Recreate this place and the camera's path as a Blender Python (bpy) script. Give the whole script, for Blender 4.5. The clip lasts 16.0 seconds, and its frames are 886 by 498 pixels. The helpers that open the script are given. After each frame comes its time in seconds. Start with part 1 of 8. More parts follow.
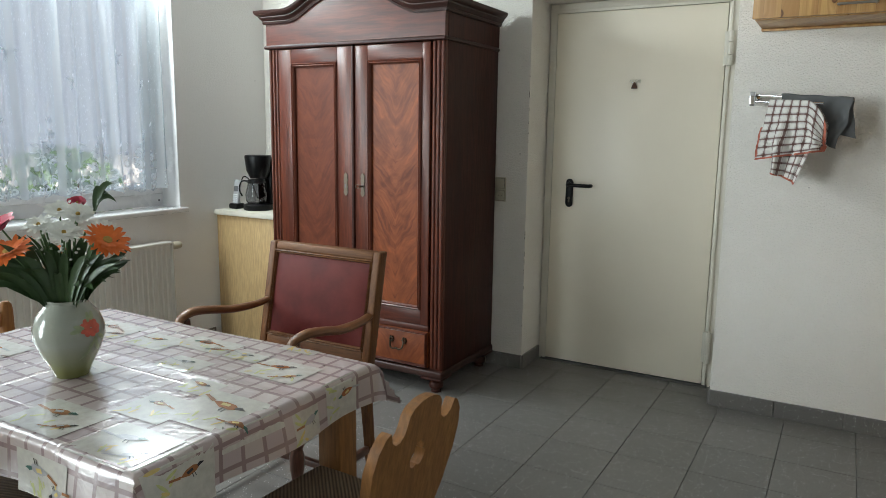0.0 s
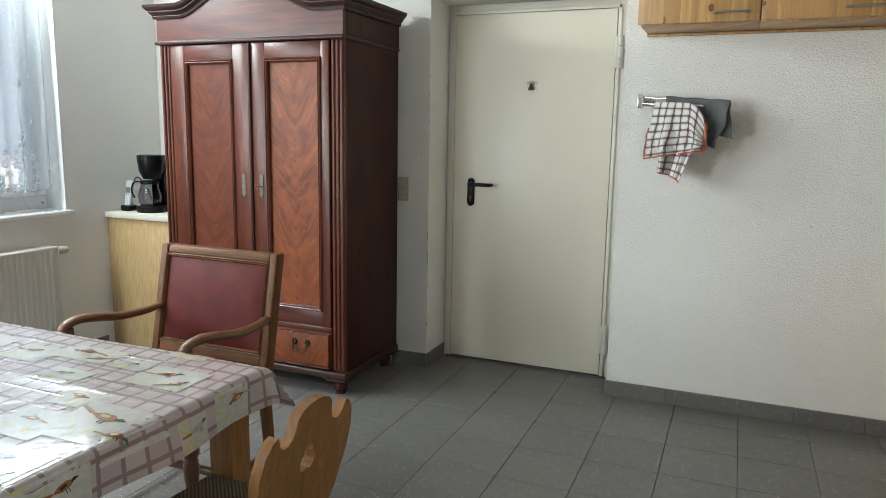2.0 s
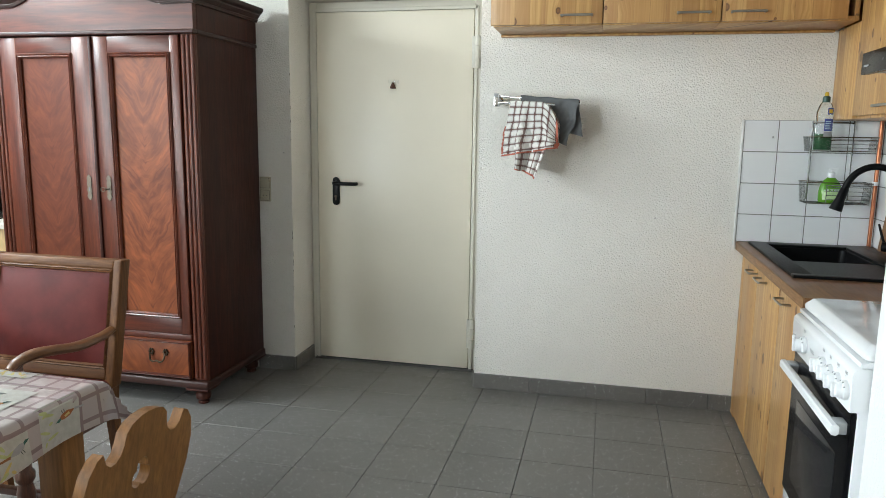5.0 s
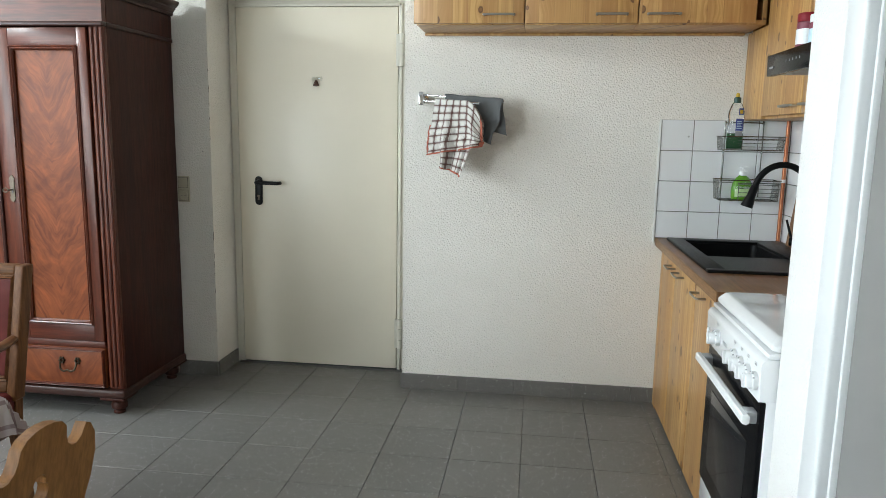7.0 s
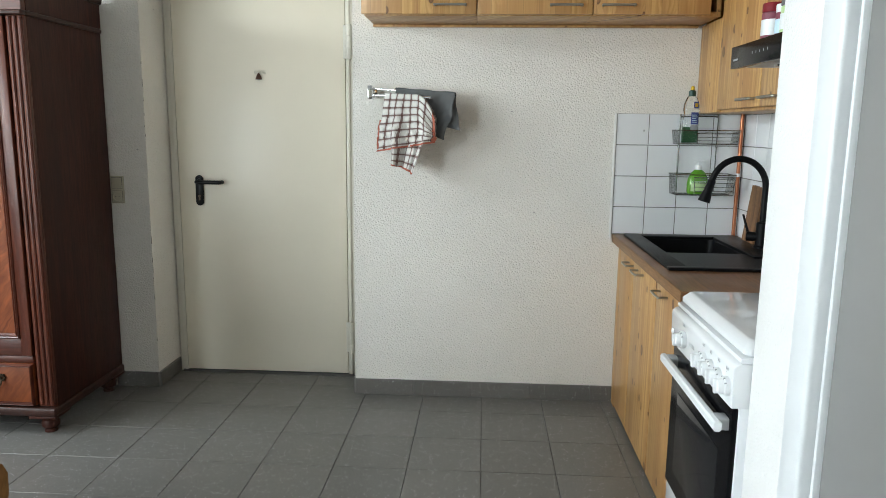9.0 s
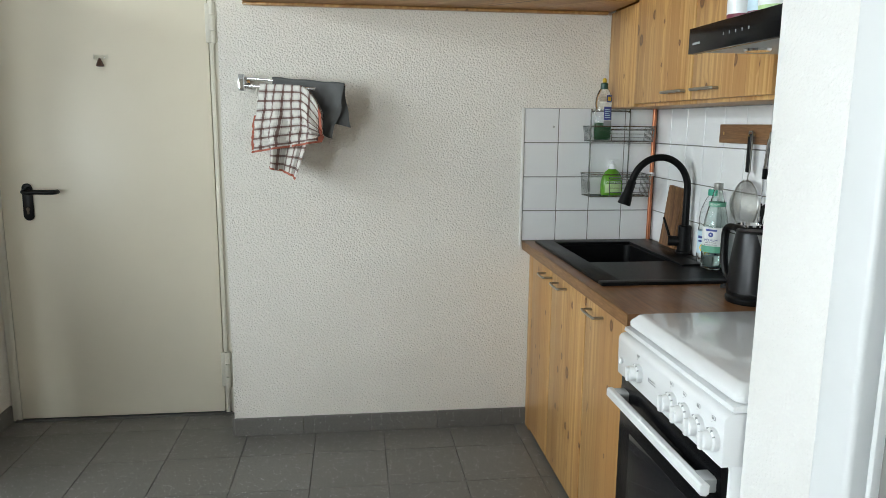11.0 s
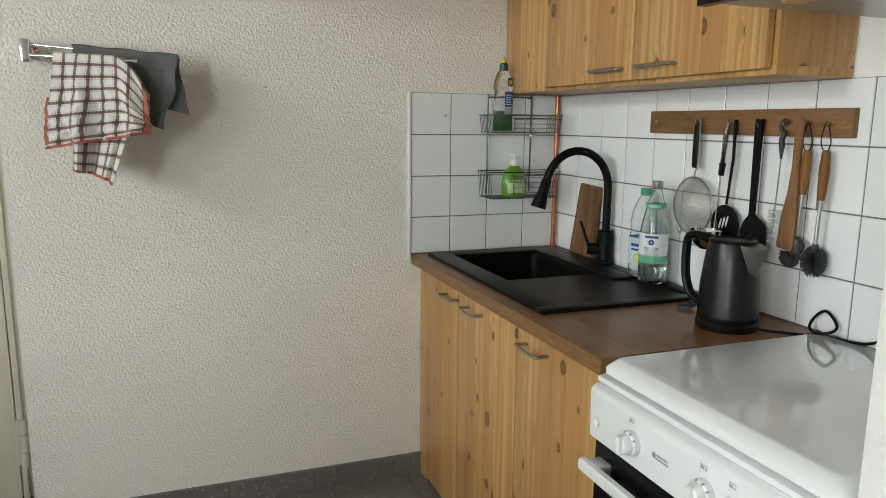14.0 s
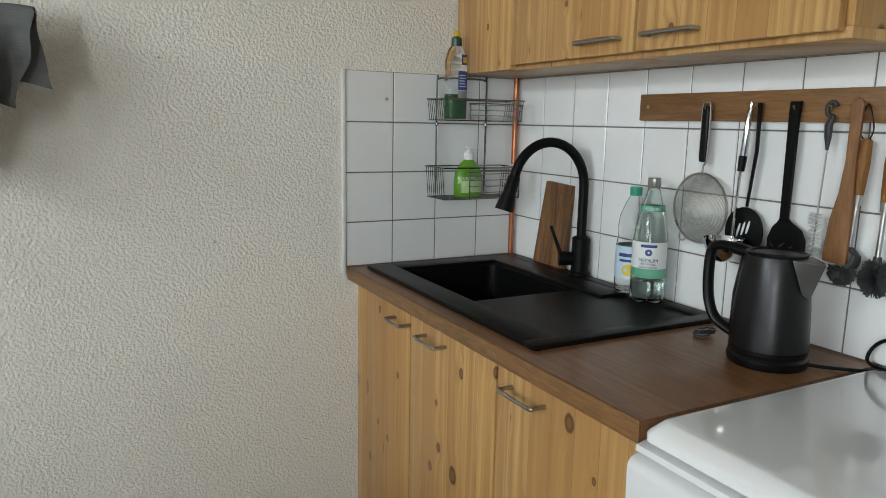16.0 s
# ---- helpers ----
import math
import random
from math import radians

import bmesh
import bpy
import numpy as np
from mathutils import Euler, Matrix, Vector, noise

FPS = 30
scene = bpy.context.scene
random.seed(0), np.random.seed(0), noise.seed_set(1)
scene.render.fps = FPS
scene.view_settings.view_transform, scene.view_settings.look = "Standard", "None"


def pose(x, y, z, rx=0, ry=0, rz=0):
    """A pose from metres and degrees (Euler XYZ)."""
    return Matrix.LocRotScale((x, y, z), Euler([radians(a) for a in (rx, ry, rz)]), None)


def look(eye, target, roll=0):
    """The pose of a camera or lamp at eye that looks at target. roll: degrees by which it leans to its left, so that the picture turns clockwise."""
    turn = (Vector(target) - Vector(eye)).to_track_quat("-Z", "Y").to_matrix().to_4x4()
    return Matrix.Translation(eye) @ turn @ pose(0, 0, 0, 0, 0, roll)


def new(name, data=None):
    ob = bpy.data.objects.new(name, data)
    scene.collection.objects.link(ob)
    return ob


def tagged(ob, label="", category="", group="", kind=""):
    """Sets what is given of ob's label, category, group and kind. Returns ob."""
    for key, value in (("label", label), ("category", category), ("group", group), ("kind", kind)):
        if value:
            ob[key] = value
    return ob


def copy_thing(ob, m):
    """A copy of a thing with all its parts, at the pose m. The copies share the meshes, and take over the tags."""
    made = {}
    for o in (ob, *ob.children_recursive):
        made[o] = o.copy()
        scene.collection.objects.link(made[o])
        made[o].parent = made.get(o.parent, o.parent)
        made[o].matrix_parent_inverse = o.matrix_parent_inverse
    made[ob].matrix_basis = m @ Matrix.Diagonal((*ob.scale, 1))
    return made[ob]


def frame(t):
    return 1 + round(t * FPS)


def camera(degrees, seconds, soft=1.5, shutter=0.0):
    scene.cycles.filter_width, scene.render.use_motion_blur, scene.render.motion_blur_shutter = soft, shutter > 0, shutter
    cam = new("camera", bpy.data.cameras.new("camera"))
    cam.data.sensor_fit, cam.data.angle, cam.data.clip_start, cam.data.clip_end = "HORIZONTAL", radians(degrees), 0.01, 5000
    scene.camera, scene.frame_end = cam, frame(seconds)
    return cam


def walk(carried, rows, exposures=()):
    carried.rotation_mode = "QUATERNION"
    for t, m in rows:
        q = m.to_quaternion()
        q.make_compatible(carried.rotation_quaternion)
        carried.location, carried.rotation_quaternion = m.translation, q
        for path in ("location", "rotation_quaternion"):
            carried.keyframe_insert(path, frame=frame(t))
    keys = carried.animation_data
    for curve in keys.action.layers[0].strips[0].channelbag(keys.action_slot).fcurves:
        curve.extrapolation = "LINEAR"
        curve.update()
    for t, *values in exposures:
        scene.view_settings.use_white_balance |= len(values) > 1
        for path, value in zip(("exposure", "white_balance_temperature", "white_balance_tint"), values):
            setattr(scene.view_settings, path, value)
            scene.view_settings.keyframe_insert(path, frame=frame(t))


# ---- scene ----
cam = camera(63.9, 16.0, soft=0.5)
PATH = [
    (0, (0.262, 0.428, 1.358), (-0.712, 2.144, 1.031), 0.8),
    (0.5, (0.275, 0.435, 1.357), (-0.635, 2.186, 1.03), 0.9),
    (1, (0.287, 0.436, 1.36), (-0.569, 2.214, 1.032), 0.9),
    (1.5, (0.297, 0.442, 1.361), (-0.507, 2.244, 1.033), 1.0),
    (2, (0.311, 0.444, 1.361), (-0.442, 2.268, 1.036), 1.0),
    (2.5, (0.328, 0.448, 1.362), (-0.377, 2.292, 1.038), 0.9),
    (3, (0.346, 0.452, 1.362), (-0.308, 2.314, 1.04), 0.9),
    (3.5, (0.362, 0.457, 1.364), (-0.241, 2.336, 1.041), 0.9),
    (4, (0.376, 0.462, 1.364), (-0.172, 2.358, 1.04), 0.8),
    (4.5, (0.386, 0.468, 1.36), (-0.107, 2.379, 1.037), 0.8),
    (7, (0.42, 0.5, 1.359), (0.168, 2.457, 1.036), 1.0),
    (7.5, (0.404, 0.51, 1.353), (0.189, 2.473, 1.031), 1.1),
    (8, (0.401, 0.51, 1.356), (0.218, 2.475, 1.033), 1.1),
    (8.2, (0.399, 0.516, 1.356), (0.232, 2.482, 1.031), 1.0),
    (10.3, (0.339, 0.915, 1.386), (0.407, 2.883, 1.035), 0.5),
    (10.5, (0.325, 0.954, 1.379), (0.443, 2.92, 1.032), 0.5),
    (11, (0.284, 1.061, 1.368), (0.529, 3.015, 1.022), 0.5),
    (11.5, (0.259, 1.156, 1.36), (0.61, 3.094, 1.014), 0.6),
    (12, (0.257, 1.258, 1.345), (0.686, 3.18, 0.998), 0.7),
    (12.5, (0.27, 1.378, 1.342), (0.756, 3.286, 0.993), 0.8),
    (13, (0.269, 1.475, 1.331), (0.813, 3.367, 0.982), 0.8),
    (13.5, (0.242, 1.577, 1.336), (0.854, 3.448, 0.985), 0.7),
    (14, (0.218, 1.672, 1.334), (0.917, 3.513, 0.985), 0.6),
    (14.5, (0.196, 1.772, 1.321), (0.987, 3.576, 0.973), 0.7),
    (15, (0.205, 1.885, 1.304), (1.062, 3.658, 0.958), 0.8),
    (15.5, (0.24, 2.005, 1.303), (1.145, 3.754, 0.954), 1.0),
    (16, (0.281, 2.119, 1.295), (1.212, 3.854, 0.945), 1.2),
]
EXPOSURES = [(0.0, 0.59, 6850, 10), (2.0, 0.87, 6750, 10), (4.5, 1.11, 6750, 10), (8.0, 1.02, 6750, 10), (10.5, 0.92, 6850, 10), (11.0, 0.85, 6900, 10), (12.0, 0.72, 7100, 12), (13.5, 0.64, 7450, 12), (15.0, 0.59, 7300, 12), (16.0, 0.57, 7100, 11)]
walk(cam, [(t, look(eye, target, roll)) for t, eye, target, roll in PATH], EXPOSURES)

# ---- daylight ----
world = bpy.data.worlds.new("world")
scene.world = world
world.use_nodes = True
wn = world.node_tree.nodes
sky = wn.new("ShaderNodeTexSky")
sky.sky_type, sky.sun_disc = "NISHITA", False
sky.sun_elevation, sky.sun_rotation = radians(48), radians(75)
sky.air_density, sky.dust_density = 1.0, 3.0
wn["Background"].inputs["Strength"].default_value = 0.15
world.node_tree.links.new(sky.outputs[0], wn["Background"].inputs["Color"])
sun = new("sun", bpy.data.lights.new("sun", "SUN"))
sun.data.energy, sun.data.angle, sun.data.color = 0.9, radians(10), (1.0, 0.96, 0.9)
sun.matrix_world = look((20, 6, 24), (0, 0, 0))
# the sky's light in the opening of the second window
lamp = new("window_2_skylight", bpy.data.lights.new("window_2_skylight", "AREA"))
lamp.data.shape, lamp.data.size, lamp.data.size_y = "RECTANGLE", 1.15, 1.25
lamp.data.energy, lamp.data.color = 30.0, (0.80, 0.93, 1.0)
lamp.matrix_world = look((-3.33, 1.46, 1.65), (-0.4, 3.5, -0.4))

# added sky light in an assumed, unseen glazed door, reaching low on the far wall
lamp = new("window_3_skylight", bpy.data.lights.new("window_3_skylight", "AREA"))
lamp.data.shape, lamp.data.size, lamp.data.size_y = "RECTANGLE", 1.05, 2.10
lamp.data.energy, lamp.data.color = 68.0, (0.80, 0.93, 1.0)
lamp.matrix_world = look((-3.33, -1.0, 1.20), (-0.7, 4.1, 0.6))

# the sky's light in the first window's upper part, above the lace
lamp = new("window_1_skylight", bpy.data.lights.new("window_1_skylight", "AREA"))
lamp.data.shape, lamp.data.size, lamp.data.size_y = "RECTANGLE", 1.06, 0.26
lamp.data.energy, lamp.data.color = 36.0, (0.80, 0.93, 1.0)
lamp.matrix_world = look((-3.245, 2.76, 2.38), (0.0, 2.95, 0.9))

# ---- node helpers ----
M = {}


class Mat:
    """A node material: short names for the nodes that are used most."""

    def __init__(self, name, rough=0.5, metal=0.0, coat=0.0, color=(0.5, 0.5, 0.5)):
        self.m = bpy.data.materials.new(name)
        self.m.use_nodes = True
        self.t = self.m.node_tree
        self.b = self.t.nodes["Principled BSDF"]
        self.set("Roughness", rough), self.set("Metallic", metal), self.set("Coat Weight", coat)
        self.set("Base Color", (*color, 1))
        self.co = self.node("ShaderNodeTexCoord").outputs["Object"]
        M[name] = self.m

    def node(self, kind, **inputs):
        n = self.t.nodes.new(kind)
        for k, v in inputs.items():
            self.plug(n.inputs[k.replace("_", " ")], v)
        return n

    def plug(self, socket, v):
        if isinstance(v, bpy.types.NodeSocket):
            self.t.links.new(v, socket)
        else:
            socket.default_value = v

    def set(self, k, v):
        self.plug(self.b.inputs[k], v)

    def scaled(self, x, y, z, co=None):
        return self.node("ShaderNodeMapping", Vector=co or self.co, Scale=(x, y, z)).outputs[0]

    def noise(self, scale, detail=4, co=None, rough=0.55, distort=0.0):
        return self.node("ShaderNodeTexNoise", Vector=co or self.co, Scale=scale, Detail=detail, Roughness=rough, Distortion=distort).outputs[0]

    def voronoi(self, scale, co=None, out="Distance", flat=False):
        n = self.node("ShaderNodeTexVoronoi", Vector=co or self.co, Scale=scale)
        n.voronoi_dimensions = "2D" if flat else "3D"
        return n.outputs[out]

    def ramp(self, fac, *stops):
        n = self.node("ShaderNodeValToRGB", Fac=fac)
        e = n.color_ramp.elements
        while len(e) < len(stops):
            e.new(0.5)
        for el, (p, c) in zip(e, stops):
            el.position, el.color = p, ((c, c, c, 1) if isinstance(c, (int, float)) else (*c, 1))
        return n.outputs[0]

    def mix(self, fac, a, b, blend="MIX"):
        n = self.t.nodes.new("ShaderNodeMix")
        n.data_type, n.blend_type = "RGBA", blend
        for k, v in ((0, fac), (6, a), (7, b)):
            self.plug(n.inputs[k], (*v, 1) if isinstance(v, tuple) and len(v) == 3 else v)
        return n.outputs[2]

    def math(self, op, a, b=0.0, c=0.0):
        n = self.t.nodes.new("ShaderNodeMath")
        n.operation = op
        for i, v in enumerate((a, b, c)):
            self.plug(n.inputs[i], v)
        return n.outputs[0]

    def axes(self, co=None):
        return self.node("ShaderNodeSeparateXYZ", Vector=co or self.co).outputs

    def join(self, x, y, z):
        return self.node("ShaderNodeCombineXYZ", X=x, Y=y, Z=z).outputs[0]

    def random(self):
        return self.node("ShaderNodeObjectInfo").outputs["Random"]

    def bump(self, height, strength=0.3, distance=0.002):
        self.set("Normal", self.node("ShaderNodeBump", Height=height, Strength=strength, Distance=distance).outputs[0])


def plain(name, color, rough=0.4, metal=0.0, coat=0.0, vary=0.12, scale=30, bump=0.0, spec=0.5):
    """A plain finish with slight unevenness of tone, gloss and surface."""
    m = Mat(name, rough, metal, coat, color)
    m.set("Specular IOR Level", spec)
    n = m.noise(scale, 5)
    m.set("Base Color", m.mix(n, tuple(c * (1 - vary) for c in color), tuple(min(1, c * (1 + vary)) for c in color)))
    m.set("Roughness", m.math("MULTIPLY_ADD", m.noise(scale * 0.4, 3), 0.25 * rough + 0.03, rough * 0.87))
    if bump:
        m.bump(m.noise(scale * 6, 3), bump, 0.001)
    return m


# ---- materials ----
def plaster(name, color, dist):
    m = Mat(name, 0.85)
    grain = m.noise(125, 2, rough=0.5)
    lumps = m.ramp(grain, (0.36, 0.0), (0.78, 1.0))
    big = m.noise(1.6, 3)
    marks = m.ramp(m.voronoi(3.1, m.scaled(1, 1, 1.7)), (0.012, 1.0), (0.02, 0.0))
    tone = m.mix(big, tuple(c * 0.95 for c in color), color)
    tone = m.mix(m.math("MULTIPLY", marks, 0.55), tone, (0.25, 0.23, 0.21))
    m.set("Base Color", tone)
    m.bump(m.math("ADD", lumps, m.math("MULTIPLY", m.noise(220, 2), 0.35)), 0.9, dist)
    return m


plaster("wall_plaster", (0.83, 0.795, 0.738), 0.0031)
plaster("smooth_plaster", (0.82, 0.81, 0.79), 0.0012)
# greyer than the walls, so that the unseen ceiling bounces less light
plaster("dimmed_ceiling", (0.46, 0.45, 0.43), 0.001)
plaster("dimmed_beige", (0.56, 0.50, 0.42), 0.001)

m = Mat("floor_tile", 0.42)
x, y, z = m.axes()
flat2 = m.join(m.math("MULTIPLY_ADD", m.random(), 37.0, x), m.math("ADD", y, z), 0.0)
spark = m.ramp(m.voronoi(70, flat2, flat=True), (0.12, 1.0), (0.17, 0.0))
dark = m.ramp(m.voronoi(95, m.scaled(1.0, 1.3, 1.0, flat2), flat=True), (0.12, 1.0), (0.18, 0.0))
pick = m.ramp(m.noise(38, 1, flat2), (0.55, 0.0), (0.60, 1.0))
base = m.mix(m.noise(5, 4), (0.140, 0.131, 0.122), (0.186, 0.175, 0.163))
base = m.mix(m.math("MULTIPLY", m.random(), 0.4), base, (0.118, 0.113, 0.106))
base = m.mix(m.math("MULTIPLY", dark, 0.6), base, (0.04, 0.04, 0.04))
base = m.mix(m.math("MULTIPLY", m.math("MULTIPLY", spark, pick), 0.9), base, (0.62, 0.62, 0.62))
m.set("Base Color", base)
m.set("Roughness", m.math("MULTIPLY_ADD", m.noise(9, 4), 0.3, 0.22))
m.bump(m.noise(160, 3), 0.25, 0.001)
plain("floor_grout", (0.10, 0.095, 0.09), 0.9, scale=60)
plain("skirting_grout", (0.22, 0.21, 0.20), 0.9, scale=60)

m = plain("white_tile", (0.80, 0.81, 0.82), 0.13, vary=0.02, scale=8)
m.set("Coat Weight", 0.3)
m.bump(m.noise(14, 2), 0.08, 0.002)
plain("tile_grout", (0.17, 0.165, 0.155), 0.9, scale=80)
plain("tile_edge", (0.78, 0.77, 0.74), 0.6)


def timber(name, light, dark, along, rough=0.3, coat=0.4, grain=1.0, spec=0.4):
    """Polished wood with grain along an axis (0, 1, 2)."""
    m = Mat(name, rough, coat=coat)
    s = [14 * grain, 14 * grain, 14 * grain]
    s[along] = 1.1 * grain
    co = m.scaled(*s)
    fine = m.noise(9, 6, co, 0.65)
    wave = m.noise(1.6, 3, co, 0.5, 1.2)
    c = m.mix(m.ramp(wave, (0.3, 0.0), (0.7, 1.0)), dark, light)
    c = m.mix(m.math("MULTIPLY", m.ramp(fine, (0.4, 0.0), (0.62, 1.0)), 0.45), c, tuple(v * 0.45 for v in dark))
    c = m.mix(m.math("MULTIPLY", m.random(), 0.18), c, tuple(v * 0.7 for v in dark))
    m.set("Base Color", c)
    m.set("Coat Roughness", 0.2), m.set("Specular IOR Level", spec)
    m.set("Roughness", m.math("MULTIPLY_ADD", fine, 0.2, rough - 0.08))
    m.bump(fine, 0.12, 0.0008)
    return m


timber("mahogany", (0.155, 0.037, 0.017), (0.075, 0.018, 0.010), 2, 0.34, 0.12, spec=0.3)
timber("mahogany_cross", (0.135, 0.031, 0.016), (0.062, 0.015, 0.009), 0, 0.34, 0.12, spec=0.3)
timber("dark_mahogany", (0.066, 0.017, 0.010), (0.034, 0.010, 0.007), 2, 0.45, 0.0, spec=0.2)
timber("dark_mahogany_cross", (0.060, 0.020, 0.014), (0.030, 0.011, 0.008), 0, 0.40, 0.08, spec=0.25)


def veneer(name, cx, light, dark):
    """Bookmatched flame veneer, mirrored about x = cx."""
    m = Mat(name, 0.46, coat=0.03)
    m.set("Specular IOR Level", 0.22)
    x, y, z = m.axes()
    off = m.math("ABSOLUTE", m.math("SUBTRACT", x, cx))
    warp = m.math("MULTIPLY", m.math("SUBTRACT", m.noise(5.5, 3), 0.5), 0.16)
    slant = m.math("ADD", warp, m.math("SUBTRACT", z, m.math("MULTIPLY", off, 1.3)))
    leaf = m.math("PINGPONG", m.math("ADD", slant, 0.1), 0.33)
    co = m.join(m.math("MULTIPLY", off, 9), 0.0, m.math("MULTIPLY", leaf, 26))
    band = m.noise(1.0, 5, co, 0.6, 0.8)
    curl = m.noise(7, 3, distort=1.5)
    c = m.mix(m.ramp(band, (0.32, 0.0), (0.68, 1.0)), dark, light)
    c = m.mix(m.math("MULTIPLY", m.ramp(curl, (0.45, 0.0), (0.7, 1.0)), 0.45), c, tuple(v * 0.6 for v in dark))
    m.set("Base Color", c), m.set("Coat Roughness", 0.14)
    m.bump(band, 0.06, 0.0008)


veneer("veneer_plain", -2.29, (0.17, 0.043, 0.018), (0.10, 0.024, 0.012))
veneer("veneer_flame", -1.77, (0.29, 0.077, 0.025), (0.12, 0.030, 0.012))
veneer("veneer_drawer", -1.73, (0.26, 0.072, 0.024), (0.15, 0.037, 0.014))
timber("oak_frame", (0.20, 0.080, 0.026), (0.105, 0.040, 0.013), 2, 0.45, 0.0, 1.6, 0.2)
timber("oak_frame_cross", (0.20, 0.080, 0.026), (0.105, 0.040, 0.013), 0, 0.45, 0.0, 1.6, 0.2)
timber("oak_arm", (0.23, 0.092, 0.03), (0.13, 0.05, 0.017), 1, 0.35, 0.1, 1.6, 0.35)
timber("turned_wood", (0.15, 0.055, 0.03), (0.08, 0.03, 0.018), 2, 0.3, 0.3, 1.6)
timber("beech", (0.30, 0.135, 0.040), (0.21, 0.088, 0.025), 2, 0.45, 0.0, 1.0, 0.22)
timber("birch_veneer", (0.62, 0.43, 0.215), (0.55, 0.37, 0.175), 2, 0.45, 0.1, 1.2)
timber("oak_rail", (0.30, 0.15, 0.06), (0.20, 0.095, 0.036), 1, 0.45, 0.1, 2.4)
timber("spatula_wood", (0.30, 0.145, 0.065), (0.22, 0.10, 0.042), 2, 0.55, 0.0, 2.0)
timber("acacia", (0.34, 0.17, 0.07), (0.12, 0.052, 0.022), 2, 0.55, 0.0, 2.4)

# pine boards, glued edge to edge: straight grain, dark knots with a ring, boards of differing tone
m = Mat("pine", 0.40, coat=0.12)
x, y, z = m.axes()
side = m.math("ADD", x, y)
lam = m.math("DIVIDE", m.math("ADD", side, m.math("MULTIPLY", m.random(), 3.7)), 0.068)
idx = m.math("FLOOR", lam)
rnd = m.node("ShaderNodeTexWhiteNoise", Vector=m.join(idx, m.random(), 0.0)).outputs["Value"]
u = m.math("MULTIPLY_ADD", rnd, 17.0, side)
zz = m.math("MULTIPLY_ADD", rnd, 9.0, z)
kn = m.node("ShaderNodeTexVoronoi", Vector=m.join(m.math("MULTIPLY", u, 8.5), m.math("MULTIPLY", zz, 6.2), 0.0), Scale=1.0)
kn.voronoi_dimensions = "2D"
pick = m.node("ShaderNodeSeparateColor", Color=kn.outputs["Color"]).outputs
kpick = m.math("GREATER_THAN", pick[0], 0.30)
kd = m.math("DIVIDE", m.math("ADD", kn.outputs["Distance"], m.math("MULTIPLY", m.noise(70, 2), 0.03)), m.math("MULTIPLY_ADD", m.math("POWER", pick[1], 2.0), 0.70, 0.42))
near = m.ramp(kd, (0.06, 1.0), (0.55, 0.0))
bow = m.math("MULTIPLY", m.math("MULTIPLY", kpick, near), 0.8)
co = m.join(m.math("ADD", m.math("MULTIPLY", u, 42), bow), m.math("MULTIPLY", rnd, 5), m.math("MULTIPLY", zz, 0.9))
rings = m.noise(1.5, 3, co, 0.5, 0.35)
fine = m.noise(7.0, 3, co, 0.6)
c = m.mix(m.ramp(rings, (0.36, 0.0), (0.62, 1.0)), (0.42, 0.215, 0.070), (0.59, 0.355, 0.138))
c = m.mix(m.math("MULTIPLY", m.ramp(fine, (0.50, 0.0), (0.66, 1.0)), 0.28), c, (0.36, 0.18, 0.060))
c = m.mix(m.math("MULTIPLY", m.ramp(rnd, (0.30, 0.0), (1.0, 1.0)), 0.75), c, (0.39, 0.195, 0.065))
streak = m.noise(0.9, 2, m.join(m.math("MULTIPLY", u, 20), rnd, m.math("MULTIPLY", zz, 0.7)), 0.5, 0.8)
c = m.mix(m.math("MULTIPLY", m.ramp(streak, (0.54, 0.0), (0.62, 1.0)), 0.55), c, (0.36, 0.165, 0.052))
knot = m.math("MULTIPLY", kpick, m.ramp(kd, (0.10, 1.0), (0.15, 0.0)))
ring = m.math("MULTIPLY", kpick, m.ramp(kd, (0.085, 0.0), (0.11, 1.0), (0.135, 1.0), (0.17, 0.0)))
halo = m.math("MULTIPLY", kpick, m.ramp(kd, (0.13, 1.0), (0.36, 0.0)))
c = m.mix(m.math("MULTIPLY", halo, 0.45), c, (0.40, 0.20, 0.066))
c = m.mix(m.math("MULTIPLY", knot, 0.9), c, (0.185, 0.075, 0.024))
c = m.mix(m.math("MULTIPLY", ring, 0.75), c, (0.075, 0.030, 0.012))
seam = m.ramp(m.math("PINGPONG", lam, 0.5), (0.0, 1.0), (0.014, 0.0))
c = m.mix(m.math("MULTIPLY", seam, 0.65), c, (0.16, 0.075, 0.028))
m.set("Base Color", c)
m.bump(m.math("ADD", rings, m.math("MULTIPLY", seam, -0.6)), 0.15, 0.0008)

# oak worktop with staves along y
m = Mat("worktop_oak", 0.38, coat=0.15)
x, y, z = m.axes()
row = m.math("FLOOR", m.math("DIVIDE", x, 0.062))
rr = m.node("ShaderNodeTexWhiteNoise", Vector=m.join(row, 0.0, 0.0)).outputs["Value"]
stave = m.math("FLOOR", m.math("DIVIDE", m.math("MULTIPLY_ADD", rr, 0.7, y), 0.55))
rs = m.node("ShaderNodeTexWhiteNoise", Vector=m.join(row, stave, 0.0)).outputs["Value"]
co = m.join(m.math("MULTIPLY", x, 60), m.math("MULTIPLY_ADD", rs, 20, m.math("MULTIPLY", y, 4)), m.math("MULTIPLY", z, 60))
g = m.noise(1.3, 6, co, 0.65, 0.4)
c = m.mix(m.ramp(g, (0.35, 0.0), (0.65, 1.0)), (0.15, 0.062, 0.022), (0.27, 0.12, 0.045))
c = m.mix(m.math("MULTIPLY", rs, 0.4), c, (0.16, 0.07, 0.027))
m.set("Base Color", c)
